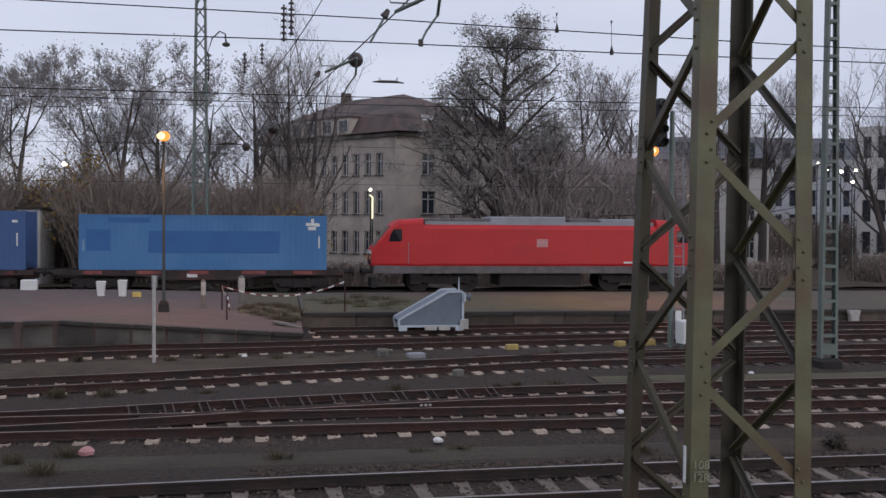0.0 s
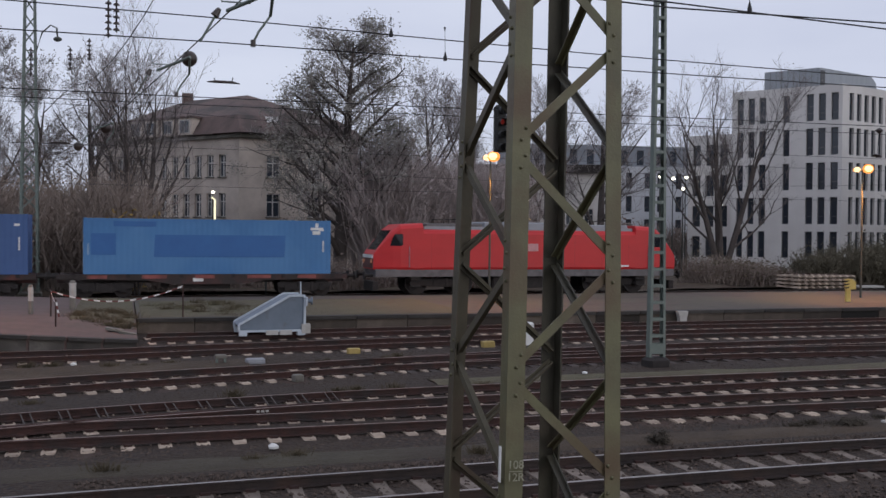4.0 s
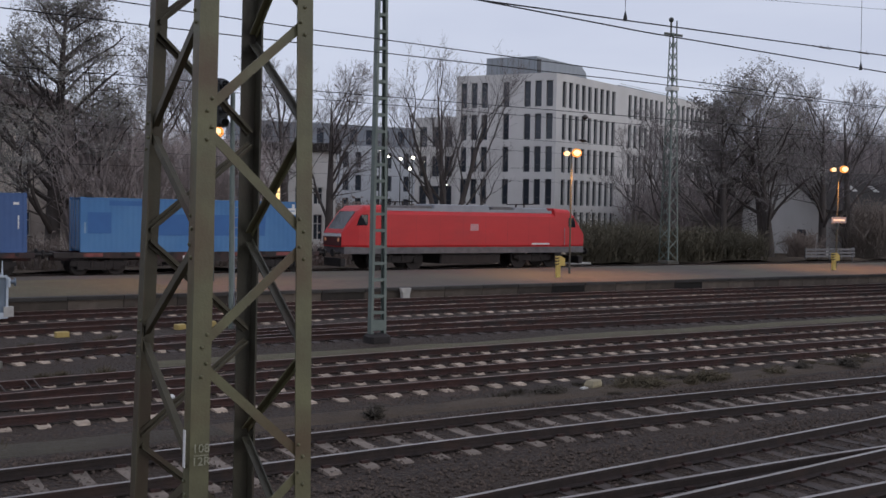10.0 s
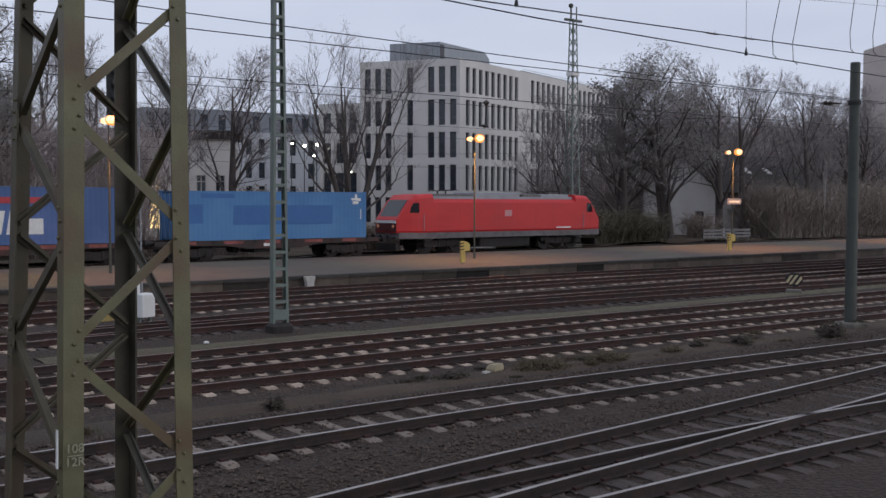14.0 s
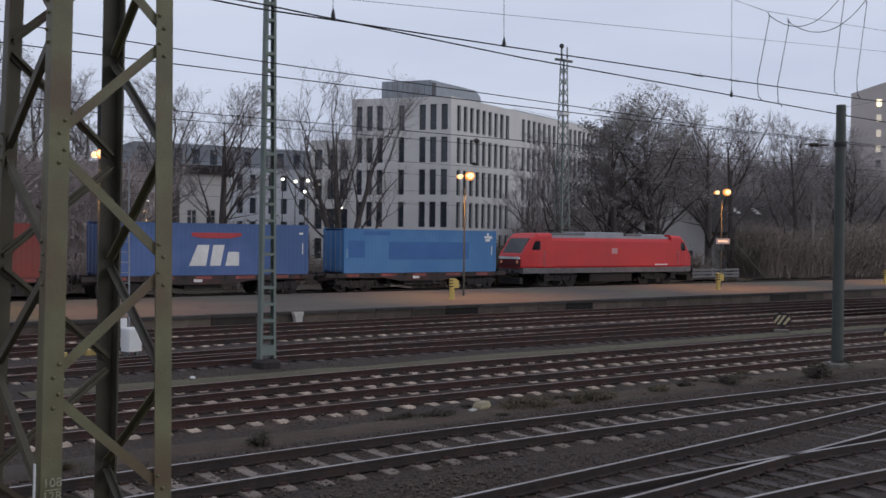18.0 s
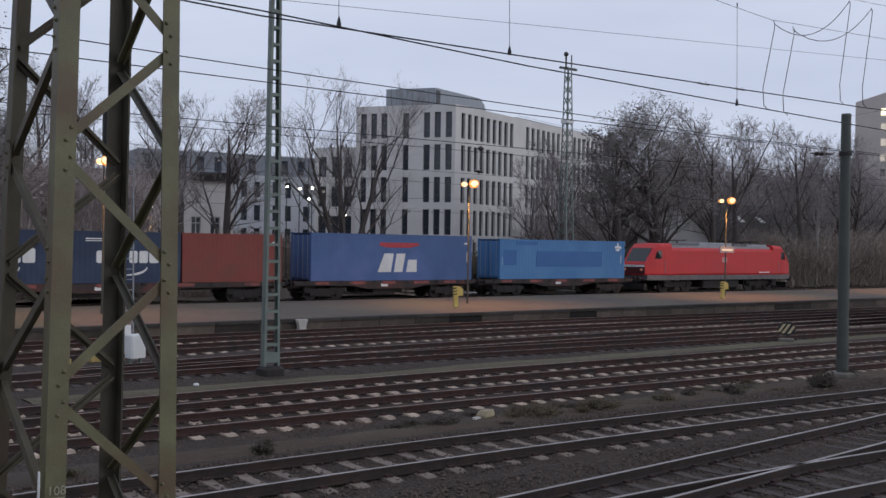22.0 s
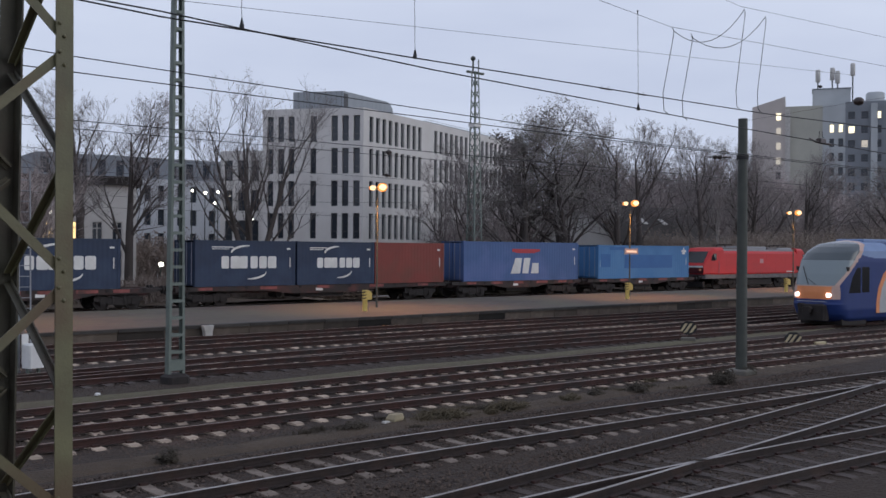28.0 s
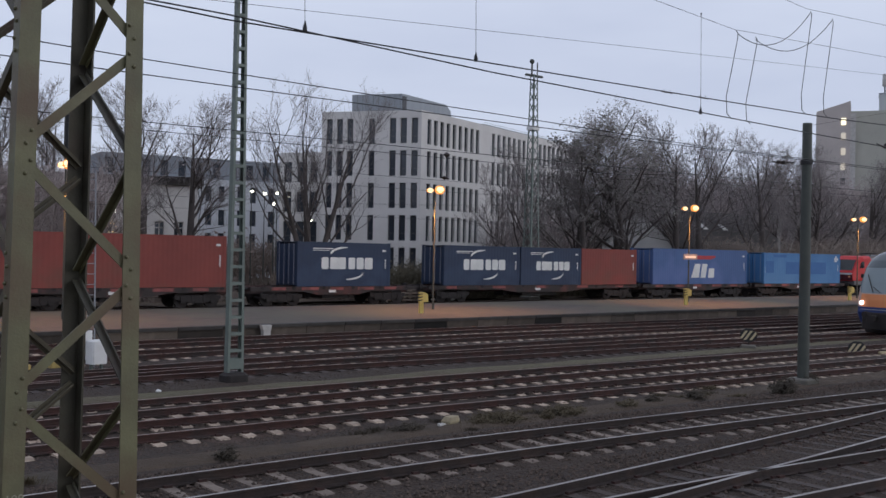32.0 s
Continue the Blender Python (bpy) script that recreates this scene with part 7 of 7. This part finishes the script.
def cabinet(name, label, x, y, z, w, d, h, mat, turn=0, legs=True):
    root = thing(name, label, "cabinet", pose(x, y, z, 0, 0, turn))
    lift = 0.16 if legs else 0.0
    part("body", Shape().bevel_box(-w / 2, w / 2, -d / 2, d / 2, lift, h, min(w, d) * 0.1), mat, root)
    part("door", Shape().box(-w / 2 + 0.03, w / 2 - 0.03, -d / 2 - 0.01, -d / 2, lift + 0.04, h - 0.08), mat, root)
    if legs:
        for sx in (-1, 1):
            part("leg", Shape().box(sx * w * 0.35 - 0.03, sx * w * 0.35 + 0.03, -0.05, 0.05, -0.05, lift + 0.02), M_MASTG, root)
    return root


cabinet("trackside_cabinet", "tall white rounded cabinet standing between tracks", 12.9, 30.3, 0, 0.50, 0.42, 0.88, M_WHITE, 12)
cabinet("cable_box", "low yellow cable marker box beside a rail", 7.39, 30.5, 0, 0.38, 0.22, 0.16, M_FADEDY, 5, False)
cabinet("cable_box", "low yellow cable marker box beside the signal", 12.0, 31.2, 0, 0.42, 0.26, 0.2, M_FADEDY, 5, False)
cabinet("cable_box", "low yellow box half hidden by the mast", 11.0, 31.0, 0, 0.32, 0.26, 0.17, M_FADEDY, 25, False)
cabinet("point_motor_box", "pale grey point machine box beside a rail", 4.2, 28.75, 0, 0.52, 0.28, 0.15, M_ROOF, 8, False)
cabinet("junction_box", "small grey junction box in the ballast", 4.8, 25.1, 0, 0.25, 0.22, 0.17, M_CONC, 20, False)
cabinet("junction_box", "small pale box on the ballast beside a rail", 3.27, 28.9, 0, 0.32, 0.2, 0.26, M_CONC, 0, True)
cabinet("junction_box", "tiny white box beside a rail", 4.6, 27.4, 0, 0.13, 0.12, 0.14, M_WHITE, 10, False)

stick = thing("marker_pole", "thin pale grey marker pole beside the siding", "pole", pose(-2.96, 28.25, 0))
part("shaft", Shape().tube([(0, 0, -0.1), (0, 0, 2.36)], 0.048, 8), M_CONC_L, stick)
part("top_plate", Shape().box(-0.08, 0.08, 0.05, 0.07, 2.05, 2.38), M_ROOF, stick)

for x, y, z, h, w, lab in ((-7.1, 44.6, 0.76, 0.66, 0.34, "white plastic bin standing on the old platform"), (-6.2, 44.4, 0.76, 0.72, 0.34, "white plastic bin with lid on the old platform")):
    b = thing("rubbish_bin", lab, "bin", pose(x, y, z - 0.04), "bins")
    part("body", Shape().loft([[(k * c, k * d, zz) for c, d in ((-1, -1), (1, -1), (1, 1), (-1, 1))] for k, zz in ((w * 0.38, 0), (w * 0.5, h - 0.08))]), M_WHITE, b)
    part("lid", Shape().bevel_box(-w * 0.54, w * 0.54, -w * 0.54, w * 0.54, h - 0.08, h, 0.03), M_WHITE, b)
cabinet("crate", "small yellow crate lying on the old platform", -5.6, 44.2, 0.72, 0.36, 0.3, 0.22, M_YELLOW, 10, False)
cabinet("white_box", "white box at the back of the old platform", -11.0, 49.0, 0.72, 0.7, 0.4, 0.5, M_WHITE, 0, False)

for x, y, h, r, lab in ((-2.5, 39.3, 1.06, 0.09, "slim concrete bollard on the old platform"), (-1.2, 42.0, 1.14, 0.125, "rounded concrete bollard at the platform's end")):
    b = thing("bollard", lab, "bollard", pose(x, y, old_z(x, y)), "bollards")
    part("post", Shape().tube([(0, 0, -0.05), (0, 0, h * 0.92), (0, 0, h * 0.97), (0, 0, h)], [r, r, r * 0.8, r * 0.3], 12), M_CONC, b)
    part("cap_band", Shape().tube([(0, 0, h * 0.45), (0, 0, h * 0.91)], r * 1.03, 12), M_CONC_L, b)
M_TAPER = material("dull_red_tape", (0.16, 0.035, 0.03), (0.10, 0.025, 0.022), 0.6)
barrier = thing("tape_barrier", "red and white barrier tape slung between thin posts", "barrier", pose(0, 0, 0))
for x, y, h in ((-1.77, 38.5, 0.95), (-1.40, 34.95, 0.92), (2.75, 38.35, 1.18)):
    z = old_z(x, y) if x < 1.1 else EDGE_Z
    part("post", Shape().tube([(x, y, z - 0.05), (x, y, z + h)], 0.026, 8), M_RAIL, barrier)
ends = [(-1.40, 34.95, 1.38), (-1.77, 38.5, 1.52), (2.75, 38.35, 1.68)]
for a, b, sag, n in ((ends[0], ends[1], 0.1, 14), (ends[1], ends[2], 0.46, 22)):
    for k in range(n):
        u, w = k / n, (k + 1) / n
        p, q = (tuple(a[i] + (b[i] - a[i]) * t - (4 * sag * t * (1 - t) if i == 2 else 0) for i in range(3)) for t in (u, w))
        part("tape", Shape().bar(p, q, 0.008, 0.048), M_WHITE if k % 2 else M_TAPER, barrier)
for k in range(4):
    part("tape", Shape().bar((-1.38 + 0.02 * k, 34.92, 1.36 - 0.12 * k), (-1.36 + 0.02 * k, 34.92, 1.25 - 0.12 * k), 0.008, 0.05), M_TAPER if k % 2 else M_WHITE, barrier)

# striped low signs between the tracks
M_STRIPEY = material("pale_yellow_sign", (0.50, 0.42, 0.26), (0.40, 0.33, 0.2), 0.7)
for x, y, z in ((37.9, 24.3, 0.0), (39.6, 20.5, -0.30)):
    sg = thing("shunting_sign", "small black and pale yellow striped sign on a short post", "sign", pose(x, y, z, 0, 0, -52), "striped signs")
    part("post", Shape().tube([(0, 0, -0.05), (0, 0, 0.34)], 0.03, 6), M_UNDER, sg)
    part("block", Shape().bevel_box(-0.3, 0.3, -0.16, 0.16, 0, 0.16, 0.03), M_CONC, sg)
    board = part("board", Shape().loft([[(0.36 * math.cos(math.pi / 4 * k + 0.39), yy, 0.55 + 0.30 * math.sin(math.pi / 4 * k + 0.39)) for k in range(8)] for yy in (0.02, -0.02)]), M_BLACK, sg)
    for k in (-1, 0, 1):
        part("stripe", Shape().prism([(-0.20 + 0.2 * k, 0.36), (-0.09 + 0.2 * k, 0.36), (0.17 + 0.2 * k, 0.74), (0.06 + 0.2 * k, 0.74)] if k == 0 else ([(-0.33, 0.44), (-0.26, 0.40), (-0.03, 0.74), (-0.14, 0.74)] if k < 0 else [(0.03, 0.36), (0.14, 0.36), (0.33, 0.62), (0.27, 0.70)]), -0.028, -0.021), M_STRIPEY, board)
plate = solid("yellow_plate", Shape().bevel_box(-0.35, 0.35, -0.16, 0.16, 0, 0.12, 0.03), M_STRIPEY, "pale yellow cover plate between the tracks", "plate", place=pose(40.9, 20.1, 0.0, 0, 0, -6))
edge_post = solid("marker_post", Shape().bevel_box(-0.06, 0.06, -0.06, 0.06, -0.05, 1.0, 0.015), M_YELLOW, "yellow marker post beside the railcar's track", "post", place=pose(51.5, 20.1, 0.0))
stub = solid("marker_post", Shape().tube([(0, 0, -0.05), (0, 0, 0.5), (0, 0, 0.55)], [0.06, 0.06, 0.03], 10), M_CONC_L, "short pale marker post beside the platform edge", "post", place=pose(63.8, 37.55, 0.0))
post = solid("marker_post", Shape().tube([(0, 0, -0.05), (0, 0, 0.95), (0, 0, 1.0)], [0.08, 0.08, 0.05], 10), M_CONC_L, "grey marker post beside the railcar's track", "post", place=pose(46.4, 19.6, 0.0))

# signal with red lamp, ladder and screen behind the near mast
sig = thing("light_signal", "railway light signal with a ladder and a lit orange lamp", "signal", pose(12.5, 30.6, 0))
part("mast", Shape().tube([(0, 0, -0.1), (0, 0, 7.4)], 0.075, 10), M_MASTG, sig)
for sx in (-0.17, 0.17):
    part("ladder_rail", Shape().bar((0.32 + sx, 0.1, 0), (0.25 + sx, 0.1, 6.0), 0.03, 0.04), M_ROOF, sig)
for k in range(18):
    part("rung", Shape().tube([(0.13 - 0.004 * k, 0.1, 0.3 + 0.32 * k), (0.48 - 0.004 * k, 0.1, 0.3 + 0.32 * k)], 0.014, 6), M_ROOF, sig)
head = part("signal_head", Shape().bevel_box(-0.58, -0.18, -0.14, 0.14, 6.3, 7.8, 0.08), M_BLACK, sig)
for k, zz in enumerate((6.45, 6.85, 7.25, 7.62)):
    part("hood", Shape().tube([(-0.38, -0.14, zz), (-0.38, -0.40, zz - 0.03)], [0.12, 0.13], 10, caps=False), M_BLACK, head)
part("red_lens", Shape().tube([(-0.38, -0.15, 7.25), (-0.38, -0.17, 7.25)], 0.09, 10), glow("red_signal_light", (0.6, 0.05, 0.04), 0.12), sig, "lit red lens")
part("mast_plate", Shape().box(0.16, 0.36, -0.04, -0.02, 0.25, 1.15), M_WHITE, sig, "white mast plate")

# stacked concrete sleepers by the freight line
stack = thing("sleeper_stack", "neat stack of old concrete sleepers beside the line", "stack", pose(44.5, 57.2, 0.28))
for r in range(4):
    for k in range(9):
        part("sleeper", SLEEPER, None, stack, place=pose(-2.2 + 0.52 * k, 0, 0.14 + 0.24 * r, 0, 0, 0))
heap = solid("pallet", Shape().box(-1.0, 1.0, -0.5, 0.5, 0, 0.12), M_CONC_L, "pale slab lying beside the sleeper stack", "slab", place=pose(48.3, 57.0, 0.3))

# white hut and wall at the edge of the old station
hut = thing("signal_hut", "small white rendered hut with a flat roof behind the line", "hut", pose(-13.5, 60.2, 0.2))
part("wall", Shape().box(-0.62, 0.58, -0.5, 3.0, -0.2, 4.4), material("hut_plaster", (0.48, 0.46, 0.44), (0.36, 0.34, 0.33), 0.9, 0, 1.5, 6), hut)
part("roof", Shape().box(-0.75, 0.72, -0.62, 3.1, 4.4, 4.52), M_UNDER, hut)
part("door", Shape().box(-0.35, 0.3, -0.53, -0.5, 0.0, 1.9), M_UNDER, hut)

# street lamps and lights behind
def street_lamp(x, y, z, label, size=0.2, mat=M_LAMPW):
    root = thing("street_lamp", label, "lamp", pose(x, y, 0.2), "street lamps")
    part("post", Shape().tube([(0, 0, -0.6), (0, 0, z)], [0.07, 0.045], 8), M_MASTD, root)
    part("head", Shape().ball((0, -0.1, z), size, 6, 10, squash=0.8), mat, root, "glowing lamp head")
    return root


for x, y, z, k in ((53.7, 96.5, 10.3, 0.11), (54.5, 96.1, 9.6, 0.16), (55.7, 95.5, 9.4, 0.20), (56.8, 94.8, 9.5, 0.20), (51.5, 86.3, 7.9, 0.17), (36.5, 88.0, 6.6, 0.18), (51.0, 79.0, 6.2, 0.13), (7.3, 81.5, 6.5, 0.13), (-2.2, 79.7, 5.9, 0.13), (-5.4, 66.5, 4.6, 0.14), (-12.6, 64.6, 7.2, 0.16), (66.0, 62.5, 1.6, 0.13), (34.4, 64.0, 2.45, 0.19)):
    street_lamp(x, y, z, "street lamp with a small bright white head", k)
green = thing("ground_signal", "low railway signal showing a green light behind the freight line", "signal", pose(8.3, 57.6, 0.8))
part("post", Shape().tube([(0, 0, -0.9), (0, 0, 1.6)], 0.05, 8), M_MASTD, green)
box = part("signal_head", Shape().bevel_box(-0.2, 0.2, -0.1, 0.1, 1.2, 2.1, 0.05), M_BLACK, green)
part("green_lens", Shape().ball((0, -0.12, 1.72), 0.21, 6, 12, squash=0.9), glow("green_signal_light", (0.05, 1.0, 0.28), 3.0), box, "lit green lens")
warm = thing("street_lamp", "low lamp with a warm orange head behind the freight line", "lamp", pose(-8.43, 59.0, 0.75), "street lamps")
part("post", Shape().tube([(0, 0, -0.6), (0, 0, 2.0)], 0.05, 8), M_MASTD, warm)
part("head", Shape().ball((0, -0.1, 2.1), 0.2, 6, 10, squash=0.8), M_LAMPB, warm, "glowing lamp head")
tube_ = thing("light_column", "tall pale glowing light column before the old building", "lamp", pose(7.45, 81.4, 0.2))
part("post", Shape().tube([(0, 0, 0), (0, 0, 4.2)], 0.07, 8), M_MASTD, tube_)
part("diffuser", Shape().tube([(0, 0, 4.2), (0, 0, 5.9), (-0.25, 0, 6.1)], 0.07, 10), glow("column_light", (1.0, 0.9, 0.6), 1.3), tube_, "glowing diffuser")

# ---------------------------------------------------------------- weeds, stones and litter
LOOSE = {}


def tuft(x, y, z, r, h, n, seed, label, mat=M_DRY):
    rng = random.Random(seed)
    st = []
    for _ in range(n):
        a, d = rng.uniform(0, 6.28), abs(rng.gauss(0, 0.5)) * r
        p = Vector((math.cos(a) * d, math.sin(a) * d * 0.6, -0.02))
        lean = Vector((math.cos(a) * rng.uniform(0.1, 0.9), math.sin(a) * rng.uniform(0.1, 0.9), 1)).normalized()
        k = h * rng.uniform(0.4, 1.1)
        st.append(([tuple(p + lean * k * i / 4 + Vector((0, 0, -0.05 * k * (i / 4) ** 2 * 4 * (1 - lean.z)))) for i in range(5)], [0.006, 0.006, 0.005, 0.004, 0.002]))
    if not label:
        LOOSE.setdefault(mat, []).extend(([(a + x, b + y, c + z) for a, b, c in pts], rad) for pts, rad in st)
        return None
    ob = new("weed_tuft", strand_mesh("weed_tuft", st, mat))
    ob.location = (x, y, z)
    return tagged(ob, label, "weeds", "weed tufts")


for k, (x, y) in enumerate(((-0.6, 37.2), (-0.2, 38.4), (0.5, 36.9), (0.9, 38.2), (-0.8, 39.6), (0.7, 35.6), (0.3, 40.0), (0.2, 41.0), (0.9, 36.2), (0.6, 40.4), (-0.3, 36.6), (0.1, 37.6), (-0.9, 38.6), (-0.4, 40.8), (0.8, 39.2), (0.2, 35.9))):
    tuft(x, y, old_z(x, y), 0.45, 0.26, 150, 301 + k, "", M_DRY)
M_WEED = material("dark_weeds", (0.070, 0.056, 0.040), (0.040, 0.033, 0.025), 0.95, 0, 3, 4)
rng = random.Random(8)


def weed_bush(x, y, r, h, n, seed, mat, label):
    """A low bush of dead stalks with many small withered leaves."""
    rnd = random.Random(seed)
    root = thing("weed_bush", label, "weeds", pose(x, y, 0.0), "weed bushes")
    stalks, spots = [], []
    for _ in range(n // 12):
        a, d = rnd.uniform(0, 6.28), rnd.random() ** 0.6
        tip = Vector((math.cos(a) * d * r, math.sin(a) * d * r * 0.6, h * (1.0 - 0.55 * d * d) * rnd.uniform(0.6, 1.1)))
        foot = tip * 0.4
        foot.z = -0.03
        stalks.append(([tuple(foot), tuple(foot.lerp(tip, 0.55) + Vector((0, 0, 0.04))), tuple(tip)], [0.006, 0.005, 0.002]))
        spots.extend(foot.lerp(tip, rnd.uniform(0.25, 1.0)) + Vector((rnd.gauss(0, 0.05), rnd.gauss(0, 0.05), rnd.gauss(0, 0.03))) for _ in range(12))
    tagged(part("stalks", strand_mesh("stalks", stalks, mat), None, root), kind="stuff")
    tagged(part("leaves", leaf_mesh("leaves", spots, 0.035, mat, rnd), None, root), kind="stuff")
    return root


for x, y, r, h, n, m in ((26.6, 15.6, 0.62, 0.50, 1500, M_WEED), (23.4, 16.2, 0.5, 0.28, 600, M_WEED), (9.75, 16.0, 0.2, 0.30, 420, M_WEED), (-4.9, 16.6, 0.8, 0.45, 1400, M_WEED), (29.2, 16.4, 0.45, 0.35, 600, M_WEED), (16.6, 16.5, 0.8, 0.26, 1100, M_DRY), (18.6, 16.4, 0.7, 0.24, 900, M_DRY), (14.2, 16.6, 0.5, 0.2, 500, M_WEED), (20.8, 16.3, 0.35, 0.22, 400, M_DRY), (21.9, 16.4, 0.3, 0.24, 360, M_WEED)):
    weed_bush(x, y, r, h, n, int(x * 7 + 60), m, "dark bushy weeds growing in the ballast" if m is M_WEED else "low withered beige weeds growing in the ballast")
for k in range(26):
    x = rng.uniform(11, 26)
    tuft(x, 16.6 + rng.gauss(0, 0.35), 0.02, rng.uniform(0.25, 0.6), rng.uniform(0.06, 0.16), 160, k, "", rng.choice((M_DRY, M_WEED)))
for k in range(34):
    tuft(rng.uniform(-6, 9), rng.choice((22.9, 23.2, 16.2, 16.8, 28.9, 29.2)) + rng.gauss(0, 0.25), 0.02, rng.uniform(0.15, 0.35), rng.uniform(0.1, 0.3), 110, 100 + k, "", M_DRY)
for k in range(22):
    tuft(rng.uniform(1.4, 6), rng.uniform(38.5, 46), 0.5, rng.uniform(0.3, 0.7), rng.uniform(0.15, 0.4), 120, 200 + k, "", rng.choice((M_DRY, M_GRASS)))
for m, strands in LOOSE.items():
    tagged(new("weeds", strand_mesh("weeds", strands, m)), "low dry weeds and grass growing between the tracks", "weeds", kind="stuff")
rock = thing("concrete_lump", "broken yellowish concrete lump lying by the track", "rubble", pose(15.5, 16.75, 0.0, 0, 0, 20) @ Matrix.Scale(0.72, 4))
part("block", Shape().loft([[(k * a + s, k * b, zz) for a, b in ((-0.32, -0.16), (0.1, -0.2), (0.34, -0.1), (0.3, 0.16), (-0.2, 0.2))] for k, s, zz in ((1, 0, 0.0), (1.05, 0.02, 0.12), (0.8, 0.05, 0.24))]), material("yellowish_concrete", (0.34, 0.29, 0.18), (0.24, 0.2, 0.13), 0.9), rock)
part("shard", Shape().loft([[(k * a - 0.55, k * b, zz) for a, b in ((-0.2, -0.08), (0.15, -0.1), (0.2, 0.08), (-0.1, 0.1))] for k, zz in ((1, 0.0), (0.8, 0.1))]), M_CONC_L, rock)
for x, y, z, s, m, lab in ((-2.62, 16.9, 0.05, 0.12, M_PALER, "crumpled pink litter on the grass strip"), (3.1, 17.2, 0.04, 0.08, M_WHITE, "scrap of white litter"), (7.1, 19.4, 0.05, 0.07, M_WHITE, "small white plastic scrap"), (12.2, 24.3, 0.06, 0.06, M_WHITE, "small white scrap on the grass"), (-0.6, 29.1, 0.05, 0.07, M_LOGO, "scrap of pale litter")):
    solid("litter", Shape().loft([[(k * a * s, k * b * s, zz * s) for a, b in ((-1, -0.6), (0.7, -0.9), (1.1, 0.3), (0.1, 1.0), (-0.9, 0.5))] for k, zz in ((1, 0.0), (1.1, 0.5), (0.5, 1.0))]), m, lab, "litter", "litter", place=pose(x, y, z, 0, 0, 40 * x))
step_ = solid("concrete_block", Shape().loft([[(-0.3, -0.2, z * 1.0), (0.3, -0.2, z), (0.3, 0.2, z), (-0.3, 0.2, z)] if z < 0.4 else [(-0.42, -0.2, z), (0.42, -0.2, z), (0.42, 0.2, z), (-0.42, 0.2, z)] for z in (0.0, 0.3, 0.55, 0.62)]), M_CONC_L, "pale concrete foot at the platform edge", "block", place=pose(23.0, 37.78, 0.0) @ Matrix.Diagonal((0.55, 0.6, 0.85, 1.0)))
slabs = solid("broken_slabs", Shape().bar((0, 0.1, 0.12), (0.52, 0, 0.03), 0.36, 0.07).bar((0.4, -0.2, 0.03), (0.92, -0.25, -0.07), 0.34, 0.07), M_CONC, "broken edge slabs at the old platform's end", "rubble", place=pose(0.15, 34.6, 0.40))

# loose ballast stones
def stones(name, label, seed, n, x0, x1, bands, z):
    rng = np.random.default_rng(seed)
    oct_ = np.array([(1, 0, 0), (0, 1, 0), (-1, 0, 0), (0, -1, 0), (0, 0, 0.8), (0, 0, -0.6)], dtype=float)
    tri = np.array([(0, 1, 4), (1, 2, 4), (2, 3, 4), (3, 0, 4), (1, 0, 5), (2, 1, 5), (3, 2, 5), (0, 3, 5)])
    x = rng.uniform(x0, x1, n)
    b = np.array(bands)[rng.integers(0, len(bands), n)]
    y = rng.uniform(b[:, 0], b[:, 1])
    size = rng.uniform(0.018, 0.045, n)
    v = oct_[None] * size[:, None, None] * rng.uniform(0.6, 1.3, (n, 6, 1))
    a = rng.uniform(0, 6.28, n)
    c, s = np.cos(a)[:, None], np.sin(a)[:, None]
    out = np.stack([v[..., 0] * c - v[..., 1] * s + x[:, None], v[..., 0] * s + v[..., 1] * c + y[:, None], v[..., 2] + z + size[:, None] * 0.3], -1)
    me = bpy.data.meshes.new(name)
    me.from_pydata(out.reshape(-1, 3).tolist(), [], (tri[None] + (np.arange(n) * 6)[:, None, None]).reshape(-1, 3).tolist())
    me.materials.append(M_STONE)
    return tagged(new(name, me), label, "ballast", kind="stuff")


stones("ballast_stones", "loose grey ballast stones between the nearer tracks", 1, 34000, -8, 34, [(9.0, 12.4), (10.5, 12.5), (12.2, 15.8), (15.2, 18.2), (17.2, 23.2)], -0.022)
stones("ballast_stones", "loose ballast stones along the near turnout", 3, 15000, 0, 32, [(8.6, 12.4), (10.8, 12.2), (12.6, 15.2), (15.2, 15.7)], 0.004)
stones("ballast_stones", "loose grey ballast stones between the farther tracks", 2, 16000, -10, 45, [(23.0, 37.4)], -0.018)


def on_line(x):
    """Pose of a vehicle whose rear end is at x on the freight line."""
    slope = (train_y(x + 13) - train_y(x)) / 13
    return pose(x, train_y(x), TRAIN_Z + 0.15, 0, 0, math.degrees(math.atan(slope)))


def motions():
    for root, off in MOVERS:
        walk(root, [(t, on_line(rear_x(t) + off)) for t in [0.5 * k for k in range(65)]])


motions()
